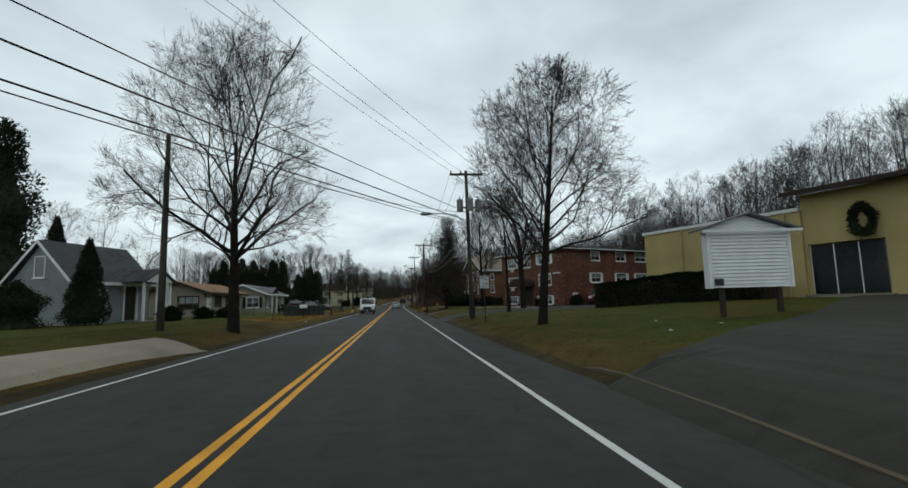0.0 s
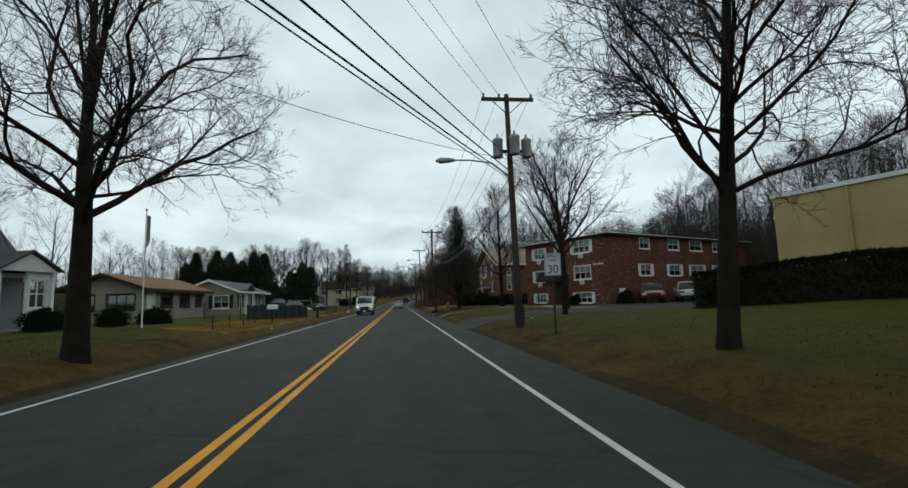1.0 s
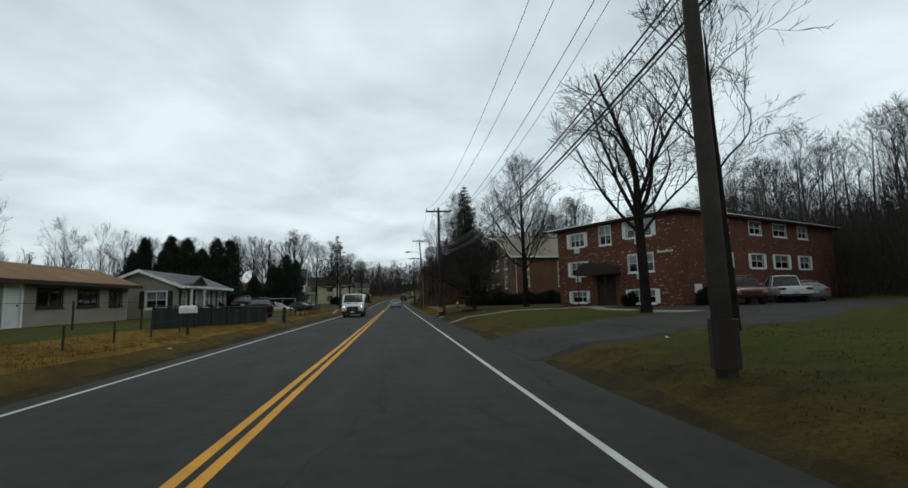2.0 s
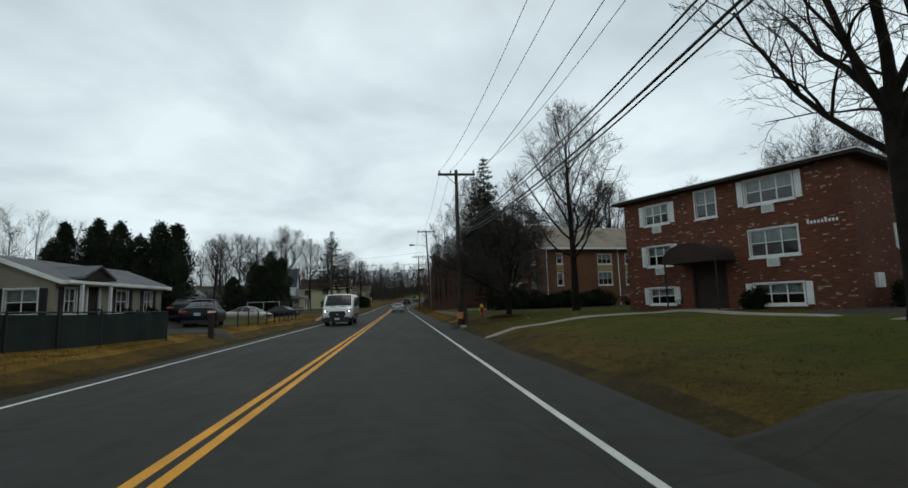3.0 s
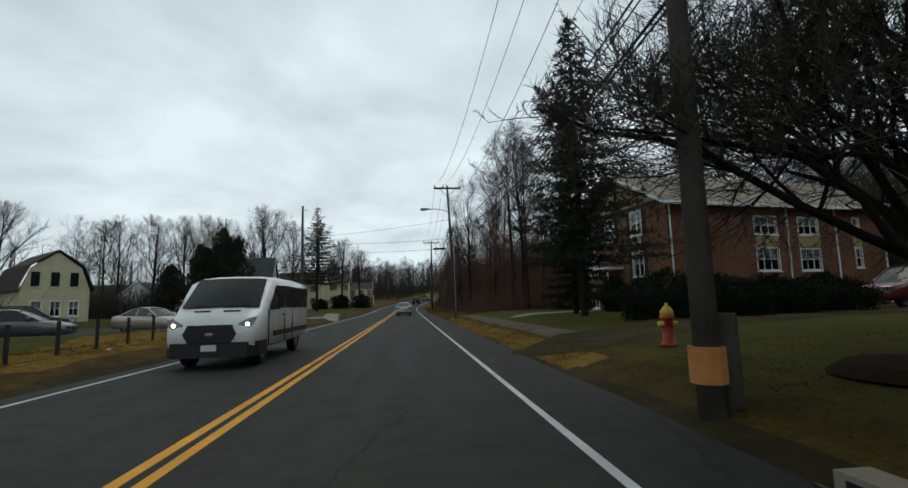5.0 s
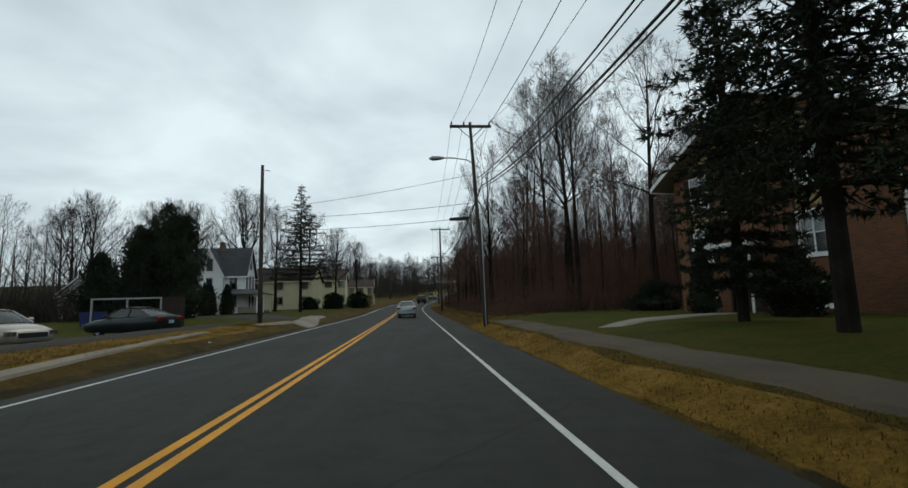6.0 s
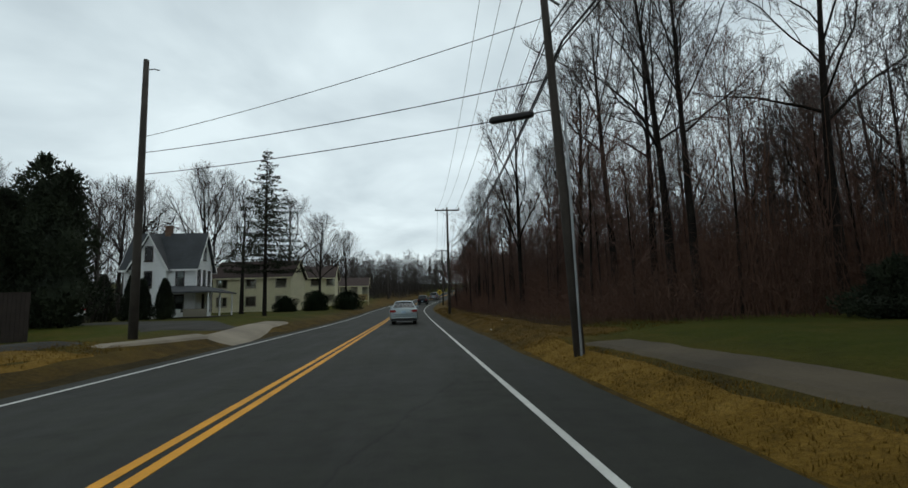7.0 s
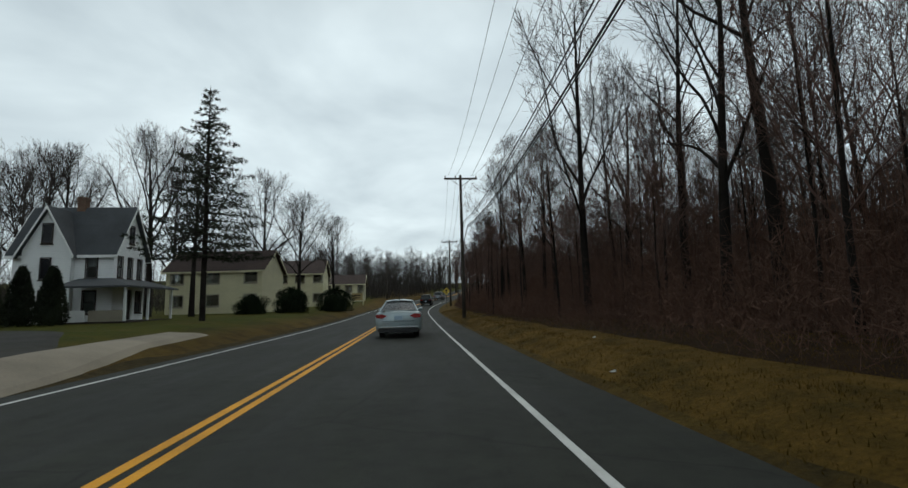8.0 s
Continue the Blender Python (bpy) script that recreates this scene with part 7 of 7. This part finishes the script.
patch("parking_lot", lambda y: (-24.0, -6.6 - 0.5 * noise.noise((y * 0.3, 2, 2))), 77, 98, "drive", "wide grey asphalt lot with parked cars", "parking lot", 0.06, 24)
lane("kerb", [(-5.0, 77.6), (-5.5, 84.0), (-5.9, 90.5)], 0.3, "sand", "old concrete edging strip in dry grass", "kerb", 0.05)
lane("driveway", [(-4.8, 101.5), (-5.3, 106.0), (-6.0, 110.0), (-6.3, 115.0)], 1.6, "sand", "pale sandy pull-off beside the road", "driveway", 0.07)
lane("footpath", [(-6.0, 96.4), (-5.7, 99.4), (-5.45, 102.6)], 0.6, "sand", "narrow pale edging strip in roadside grass", "footpath", 0.06)
lane("driveway", [(-6.6, 104.5), (-12.0, 113.0), (-20.0, 117.0)], 4.5, "drive", "grey asphalt driveway to a white house", "driveway", 0.045)

dr = thing("storm_drain", pose(4.95, 60.3, 0.0), "concrete storm drain inlet at the road edge", "storm drain")
part("hood", Shape().box(-0.05, -0.45, 0.0, 0.22, 0.45, 0.14), M["sand"], dr)
# The hood is solid; a black strip paints the shade of its opening.
part("mouth", Shape().box(-0.06, -0.35, 0.02, -0.045, 0.35, 0.10), M["sign_black"], dr)
gr = Shape()
for i in range(9):
    gr.box(-0.6, -0.5 + 0.115 * i, 0.0, -0.1, -0.45 + 0.115 * i, 0.02)
gr.box(-0.62, -0.52, 0, -0.58, 0.55, 0.022).box(-0.12, -0.52, 0, -0.08, 0.55, 0.022)
part("grate", gr, M["dark_metal"], dr)


# ---- roadside furniture ----
def speed_sign():
    x, y = 6.12, 26.0
    t = thing("speed_limit_sign", pose(x, y, gz(x, y), 0, 0, -4), "white speed limit thirty sign on a dark steel post", "road sign")
    z = 2.30 - gz(x, y)
    part("post", Shape().box(-0.03, 0.0, -0.3, 0.03, 0.035, z + 0.3), M["dark_metal"], t)
    pl = part("sign_plate", Shape().box(-0.24, -0.012, z - 0.32, 0.24, 0.0, z + 0.32), M["sign_white"], t)
    e = Shape()
    for x0, z0, x1, z1 in ((-0.225, -0.305, 0.225, -0.293), (-0.225, 0.293, 0.225, 0.305), (-0.225, -0.293, -0.213, 0.293), (0.213, -0.293, 0.225, 0.293)):
        e.box(x0, -0.016, z + z0, x1, -0.012, z + z1)
    part("border", e, M["sign_black"], pl)
    for body, size, dz in (("SPEED", 0.125, 0.19), ("LIMIT", 0.125, 0.075), ("30", 0.34, -0.25)):
        cv = bpy.data.curves.new("lettering", "FONT")
        cv.body, cv.size, cv.extrude, cv.align_x = body, size, 0.002, "CENTER"
        cv.materials.append(M["sign_black"])
        o = new("lettering", cv)
        o.parent = pl
        o.matrix_local = pose(0, -0.0145, z + dz, 90, 0, 0)


speed_sign()

hy = thing("fire_hydrant", on_ground(7.1, 66.7), "red fire hydrant with a yellow top on the lawn", "fire hydrant")
part("barrel", Shape().lathe([(0.16, 0.0), (0.16, 0.05), (0.105, 0.06), (0.105, 0.5), (0.14, 0.52), (0.14, 0.56)], 14), M["red_enamel"], hy, smooth=True)
part("bonnet", Shape().lathe([(0.13, 0.56), (0.12, 0.66), (0.07, 0.74), (0.03, 0.76), (0.03, 0.82), (0.0, 0.82)], 14), M["yellow_enamel"], hy, smooth=True)
part("outlet", Shape().tube([(-0.18, 0, 0.42), (0.18, 0, 0.42)], 0.055, 10), M["yellow_enamel"], hy, smooth=True)

mb = thing("mailbox", on_ground(-5.75, 42.6), "white metal mailbox on a thin post", "mailbox")
prof = [(-0.12, 0), (0.12, 0), (0.12, 0.16), (0.085, 0.24), (0.0, 0.27), (-0.085, 0.24), (-0.12, 0.16)]
part("box", Shape().prism(prof, 0, 0.55, Matrix(((0, 0, 1, -0.28), (1, 0, 0, 0), (0, 1, 0, 0.78), (0, 0, 0, 1)))), M["white_trim"], mb)
part("post", Shape().box(-0.04, -0.04, -0.2, 0.04, 0.04, 0.79), M["dark_wood"], mb)

fp = thing("flagpole", on_ground(-8.6, 33.6), "slim white flagpole on a lawn with a furled flag", "flagpole")
part("shaft", Shape().tube([(0, 0, -0.2), (0, 0, 4.8)], [0.035, 0.022], 8), M["white_trim"], fp)
part("finial", Shape().lathe([(0.0, 4.78), (0.05, 4.82), (0.05, 4.86), (0.0, 4.9)], 8), M["yellow_enamel"], fp)
fl = Shape()
for i in range(5):
    xa, xb = 0.03 + 0.05 * (i % 2), 0.03 + 0.05 * ((i + 1) % 2)
    fl.face((xa, 0.04 * i, 3.3 + 0.04 * i), (xb, 0.04 * (i + 1), 3.3 + 0.05 * i), (xb, 0.04 * (i + 1), 4.6), (xa, 0.04 * i, 4.6))
part("flag", fl, M["grey_siding"], fp)


# screened wire fence and low post fences
def screen_fence():
    t = thing("screen_fence", Matrix.Identity(4), "wire fence hung with dark green screen", "fence")
    a, b = Vector((-7.6, 44.0, 0)), Vector((-5.6, 52.7, 0))
    n = 7
    for i in range(n + 1):
        p = a.lerp(b, i / n)
        z = gz(p.x, p.y)
        part("fence_post", Shape().tube([(p.x, p.y, z - 0.2), (p.x, p.y, z + 0.95)], 0.03, 6), M["dark_metal"], t)
    for i in range(n):
        p, q = a.lerp(b, i / n), a.lerp(b, (i + 1) / n)
        s = Shape()
        for k in range(8):
            u0, u1 = k / 8, (k + 1) / 8
            c0, c1 = p.lerp(q, u0), p.lerp(q, u1)
            w0, w1 = 0.03 * math.sin(u0 * 9 + i), 0.03 * math.sin(u1 * 9 + i)
            z0, z1 = gz(c0.x, c0.y), gz(c1.x, c1.y)
            s.face((c0.x + w0, c0.y, z0 + 0.03), (c1.x + w1, c1.y, z1 + 0.03), (c1.x + w1, c1.y, z1 + 0.86), (c0.x + w0, c0.y, z0 + 0.86))
        part("screen_panel", s, M["screen"], t)
    part("top_rail", Shape().tube([(a.x, a.y, gz(a.x, a.y) + 0.9), (b.x, b.y, gz(b.x, b.y) + 0.9)], 0.022, 6), M["dark_metal"], t)


screen_fence()


def post_fence(pts, h, gap, label, rails=(0.5, 0.85), r=0.03, material="dark_metal"):
    t = thing("post_fence", Matrix.Identity(4), label, "fence", "low fences")
    for a, b in zip(pts, pts[1:]):
        n = max(1, round(math.dist(a, b) / gap))
        for i in range(n + 1):
            x, y = a[0] + (b[0] - a[0]) * i / n, a[1] + (b[1] - a[1]) * i / n
            z = gz(x, y)
            part("fence_post", Shape().box(x - r, y - r, z - 0.2, x + r, y + r, z + h), M[material], t)
        for f in rails:
            part("fence_wire", Shape().tube([(a[0], a[1], gz(*a) + h * f), (b[0], b[1], gz(*b) + h * f)], 0.006, 4), M["wire"], t)


post_fence([(-6.0, 61.0), (-5.6, 66.5), (-5.9, 74.0)], 0.75, 1.5, "row of short dark fence posts in dry grass")
post_fence([(-6.2, 34.5), (-6.4, 43.5)], 0.6, 2.2, "row of short thin stakes in dry grass", (0.8,), 0.02)
post_fence([(-12.9, 40.0), (-8.0, 44.0)], 1.05, 2.0, "thin rail fence before a tan house", (0.98,), 0.025)

sp = thing("gate_post", on_ground(-5.2, 55.4), "square dark wooden gate post with a small white cap", "post")
soften(part("shaft", Shape().box(-0.09, -0.09, -0.2, 0.09, 0.09, 0.95), M["dark_wood"], sp), 0.015)
part("cap", Shape().box(-0.11, -0.11, 0.95, 0.11, 0.11, 1.02), M["white_trim"], sp)

en = thing("fence_enclosure", on_ground(-14.6, 103.2, 8), "dark boarded enclosure with an open metal frame", "enclosure")
for i in range(9):
    part("board", Shape().box(0.6 + 0.15 * i, 0, 0, 0.735 + 0.15 * i, 0.04, 1.95), M["dark_wood"], en)
for xx in (-3.4, -1.4, 0.55):
    part("frame_post", Shape().box(xx - 0.05, -0.05, -0.2, xx + 0.05, 0.05, 1.95), M["grey_metal"], en)
part("frame_rail", Shape().box(-3.4, -0.04, 1.85, 0.6, 0.04, 1.95), M["grey_metal"], en)
for k in range(2):
    bn = thing("wheelie_bin", on_ground(-19.0 + 0.8 * k, 104.0, 20 * k), "blue plastic wheeled bin", "bin", "bins")
    part("tub", loft([[(-0.24, -0.26, 0.1), (0.24, -0.26, 0.1), (0.24, 0.26, 0.1), (-0.24, 0.26, 0.1)], [(-0.3, -0.33, 0.95), (0.3, -0.33, 0.95), (0.3, 0.33, 0.95), (-0.3, 0.33, 0.95)]]), M["blue_plastic"], bn)
    part("lid", Shape().box(-0.32, -0.36, 0.95, 0.32, 0.36, 1.03), M["blue_plastic"], bn)
    for xx in (-0.25, 0.25):
        part("caster", Shape().tube([(xx - 0.03, 0.25, 0.1), (xx + 0.03, 0.25, 0.1)], 0.1, 12), M["rubber"], bn)

ys_ = thing("roadside_sign", on_ground(-6.7, 172.0), "cream wooden sign between two posts", "sign")
for xx in (-0.9, 0.9):
    part("post", Shape().box(xx - 0.08, -0.08, -0.2, xx + 0.08, 0.08, 2.0), M["cream_siding"], ys_)
part("board", Shape().box(-0.8, -0.04, 0.7, 0.8, 0.04, 1.8), M["stucco"], ys_)
part("lettering", Shape().box(-0.5, -0.055, 1.35, 0.5, -0.04, 1.5).box(-0.4, -0.055, 1.0, 0.4, -0.04, 1.12), M["dark_wood"], ys_)

ws = thing("warning_sign", on_ground(6.4, 160.0), "yellow diamond warning sign on a post", "road sign")
part("post", Shape().box(-0.03, 0, -0.2, 0.03, 0.035, 2.3), M["dark_metal"], ws)
part("sign_plate", Shape().prism([(0, -0.48), (0.48, 0), (0, 0.48), (-0.48, 0)], 0, 0.012, pose(0, 0, 2.1, 90, 0, 0)), M["yellow_enamel"], ws)
part("symbol", Shape().prism([(-0.05, -0.25), (0.05, -0.25), (0.05, 0.05), (0.22, 0.05), (0, 0.3), (-0.22, 0.05), (-0.05, 0.05)], 0, 0.004, pose(0, -0.012, 2.1, 90, 0, 0)), M["sign_black"], ws)

rl = random.Random(3)
for x, y in ((8.4, 13.2), (9.6, 16.0), (10.4, 14.1), (7.7, 34.2), (9.9, 35.6), (6.6, 107.0), (5.4, 103.0), (-5.0, 39.5), (-5.5, 71.0), (7.9, 58.4), (-4.9, 88.0)):
    s = Shape()
    a = rl.uniform(0, 3)
    c, d = 0.06 * math.cos(a), 0.06 * math.sin(a)
    s.prism([(-c, -d), (d, -c), (c, d), (-d, c)], 0.0, 0.012).face((-c, -d, 0.012), (c, d, 0.012), (c * 0.5, d * 1.2, 0.04))
    ob = solid("litter_scrap", s, M["paper"], "crumpled pale paper scrap on the ground", "litter", group="litter scraps")
    ob.matrix_world = pose(x, y, gz(x, y) + 0.02)


# ---- evergreens and shrubs ----
def evergreen(kind, x, y, h, r, seed, label, n=1800, leaf=0.16, name="evergreen_tree"):
    if kind == "column":
        f_ = lambda f: r * (0.25 + 0.75 * min(1, (f + 0.12) * 4)) * max(0.02, (1 - f)) ** 0.55
    elif kind == "pine":
        f_ = lambda f: r * min(1.0, 0.55 + f * 2.5) * max(0.03, 1 - f ** 2.2) ** 0.7 * (0.8 + 0.2 * math.sin(f * 17 + seed))
    elif kind == "cone":
        f_ = lambda f: r * max(0.03, 1 - f) ** 0.8 * min(1.0, 0.5 + f * 6)
    else:
        f_ = lambda f: r * max(0.05, 1 - (f * 1.02) ** 2.6) ** 0.6 * (0.75 + 0.25 * math.sin(f * 9 + seed))
    sh = bush_shapes(seed, (h, f_), n, leaf, True, {"pine": 0.30, "round": 0.24, "cone": 0.08, "column": 0.06}[kind])
    t = thing(name, on_ground(x, y), label, "evergreen", "evergreens")
    part("stem", sh[0], M["bark"], t)
    part("foliage", sh[1], M["needle"], t)


evergreen("cone", -13.9, 28.6, 4.3, 1.15, 1, "tall dark conical evergreen before a grey house", 2600, 0.13)
evergreen("round", -15.3, 26.0, 2.0, 1.3, 2, "dark rounded evergreen shrub before a grey house", 1500, 0.12)
for i, (x, y, h, r) in enumerate(((-11.6, 32.6, 0.8, 0.65), (-10.9, 35.8, 0.7, 0.6), (-10.0, 37.6, 0.7, 0.7), (-13.2, 64.5, 0.9, 0.6), (-13.1, 67.0, 0.9, 0.7), (-13.4, 61.6, 1.0, 0.7),
                                  (18.2, 56.6, 0.9, 0.6), (20.6, 51.6, 1.1, 0.7), (17.0, 60.2, 0.8, 0.5), (15.5, 74.6, 1.3, 1.5), (12.6, 73.6, 1.4, 1.5), (10.4, 72.8, 1.5, 1.5), (18.4, 75.4, 1.3, 1.5))):
    shrub(x, y, h, r, 40 + i, "low rounded dark shrub", 800)
evergreen("cone", 13.5, 88.3, 2.8, 0.65, 9, "slim conical evergreen beside an entrance", 1500, 0.12)
evergreen("round", 13.6, 83.8, 1.9, 1.2, 10, "dark rounded evergreen shrub by a building", 1300, 0.12)
evergreen("round", 14.6, 94.3, 1.4, 1.5, 12, "low dark shrub at the edge of a wood", 1100, 0.12)
row = random.Random(21)
for i in range(8):
    x, y = -14.3 - 1.4 * i + row.uniform(-0.3, 0.3), 73.6 + 0.25 * i + row.uniform(-0.7, 0.7)
    evergreen("pine", x, y, row.uniform(6.0, 7.4), row.uniform(1.3, 1.7), 60 + i, "tall dark ragged evergreen in a row behind a house", 3400, 0.22)
for i, (x, y, h, r) in enumerate(((-15.1, 108.7, 7.8, 1.8), (-16.8, 109.4, 8.7, 2.1), (-19.2, 110.2, 7.2, 2.0), (-22.4, 110.8, 5.2, 2.0), (-17.0, 111.0, 8.2, 1.6), (-18.0, 108.4, 6.6, 1.7))):
    evergreen("pine", x, y, h, r, 80 + i, "large dark ragged evergreen beside a driveway", 4200, 0.22)
for i, (x, y, h, r) in enumerate(((-18.6, 121.0, 3.2, 0.8), (-17.3, 123.4, 3.1, 0.85), (-19.2, 123.8, 3.2, 0.85), (-20.8, 121.5, 3.4, 0.9), (-23.0, 121.0, 3.6, 1.0))):
    evergreen("cone" if i == 0 else "column", x, y, h, r, 90 + i, "clipped dark upright evergreen before a white house", 1500, 0.13)
for i, (x, y, h, r) in enumerate(((-9.2, 142.0, 2.2, 1.4), (-6.6, 150.5, 2.4, 1.8), (-12.2, 140.0, 1.6, 1.2))):
    shrub(x, y, h, r, 130 + i, "dark overgrown shrub before a cream house", 900, 0.14)
evergreen("cone", -33.5, 46.0, 10.5, 2.6, 120, "tall dark evergreen behind low houses", 2600, 0.3)
evergreen("cone", -36.0, 60.5, 11.0, 2.6, 121, "tall dark evergreen behind low houses", 2600, 0.3)
evergreen("cone", -31.0, 44.0, 9.0, 2.6, 122, "tall dark evergreen beside a grey house", 2600, 0.3)
evergreen("pine", -25.5, 38.5, 14.0, 3.0, 123, "tall dark evergreen beside a grey house", 2800, 0.3)

# broad bare trees about the white house
broad_kinds = []
for k in range(3):
    sh = bare_tree_shapes(300 + k, 15.5, 0.25, 5.6, (0.26, 0.2, 0.32)[k], 4, (15, 13, 14)[k], (7, 7, 6), 0.7, 0.011, 0.12, 0.8, 3, (52, 8), 0.5)
    broad_kinds.append((sh[0].mesh("trunk", M["bark"], True), sh[1].mesh("crown", M["twig"])))
for i, (x, y, h, k) in enumerate(((-21.5, 141.0, 17.8, 0), (-26.8, 138.0, 15.0, 1), (-31.5, 142.0, 16.5, 2), (-37.0, 147.0, 17.0, 0), (-16.2, 137.5, 14.5, 2), (-14.6, 151.0, 16.0, 1), (-9.6, 146.5, 12.6, 0), (-7.0, 152.0, 11.0, 2),
                                  (-44.0, 140.0, 16.0, 1), (-52.0, 150.0, 17.0, 2), (-26.0, 155.0, 17.0, 1), (-41.0, 113.0, 13.0, 2), (-27.5, 117.5, 12.0, 2))):
    t = thing("tree", on_ground(x, y, 40 * i, h / 15.5), "broad bare tree standing among houses", "tree", "broad trees")
    for nm, me in zip(("trunk", "crown"), broad_kinds[k]):
        new(nm, me).parent = t



# ---- grass tufts on the verges ----
def tufts(name, area, n, seed, h, material, label):
    rng = random.Random(seed)
    s = Shape()
    for _ in range(n):
        x, y = area(rng)
        z = gz(x, y)
        for k in range(4):
            a = rng.uniform(0, math.tau)
            ln = rng.uniform(0.5, 1.2) * h
            dx, dy = math.cos(a), math.sin(a)
            wx, wy = -dy * 0.007, dx * 0.007
            lean_ = rng.uniform(0.2, 0.9) * ln
            bx, by = x + rng.gauss(0, 0.06), y + rng.gauss(0, 0.06)
            s.face((bx - wx, by - wy, z), (bx + wx, by + wy, z), (bx + dx * lean_, by + dy * lean_, z + ln))
    solid(name, s, M[material], label, "grass", "stuff")


tufts("dry_grass", lambda r: ((lambda y: (r.uniform(5.0, 5.95), y))(r.uniform(67, 96))), 4000, 1, 0.05, "dry", "straw-coloured grass blades on the verge")
tufts("dry_grass", lambda r: ((lambda y: (bend(y) + 5.1 + 4.2 * r.random(), y))(r.uniform(95, 150))), 15000, 5, 0.06, "olive_dry", "dull brown grass blades before the wood")
tufts("dry_grass", lambda r: (r.uniform(-8.0, -5.3), r.uniform(34, 98)), 11000, 2, 0.065, "dry", "straw-coloured grass blades on the verge")


tufts("lawn_grass", lambda r: (5.5 + 6.5 * r.random() ** 1.5, r.uniform(11, 66)), 5000, 3, 0.032, "lawn", "short olive winter grass blades on the lawn")
tufts("lawn_grass", lambda r: (-5.0 - 4.0 * r.random(), r.uniform(9, 34)), 3500, 4, 0.032, "lawn", "short olive winter grass blades on the lawn")

mr = Shape()
rm = random.Random(8)
for k in range(24):
    q0, q1 = math.tau * k / 24, math.tau * (k + 1) / 24
    for ra, za, rb, zb in ((0.0, 0.13, 0.5, 0.11), (0.5, 0.11, 0.95, 0.06), (0.95, 0.06, 1.12, -0.06)):
        mr.face((ra * math.cos(q0), ra * math.sin(q0), za), (rb * math.cos(q0), rb * math.sin(q0), zb), (rb * math.cos(q1), rb * math.sin(q1), zb), (ra * math.cos(q1), ra * math.sin(q1), za))
ob = solid("mulch_bed", mr, M["litter"], "round bed of dark bark mulch under a small tree", "mulch bed")
ob.matrix_world = on_ground(7.9, 62.4)


# ---- odd pale bricks in the apartment house walls ----
def pale_bricks(openings, length, height, count, at, seed):
    rng = random.Random(seed)
    me = Shape().box(0, -0.008, 0, 0.2, 0.03, 0.058).mesh("brick", M["pale_brick"])
    half = Shape().box(0, -0.008, 0, 0.1, 0.03, 0.058).mesh("brick", M["pale_brick"])
    got, used = 0, set()
    while got < count:
        row_, col = rng.randrange(int(height / 0.067)), rng.randrange(int(length / 0.21))
        x, z = col * 0.21 + (0.105 if row_ % 2 else 0.0), row_ * 0.067 + 0.004
        if (row_, col) in used or x + 0.22 > length:
            continue
        used.add((row_, col))
        if any(o["x"] - 0.42 < x + 0.2 and x < o["x"] + o["w"] + 0.42 and o["z"] - 0.6 < z < o["z"] + o["h"] + 0.12 for o in openings):
            continue
        ob = new("brick", me if rng.random() < 0.3 else half)
        ob.parent = APARTMENT[2]
        ob.matrix_local = at @ pose(x, 0, z)
        got += 1


pale_bricks(APARTMENT[0], APARTMENT[3], APARTMENT[5] - 0.1, 190, Matrix(), 5)
pale_bricks(APARTMENT[1], APARTMENT[4], APARTMENT[5] - 0.1, 105, pose(APARTMENT[3], 0, 0, 0, 0, 90), 6)
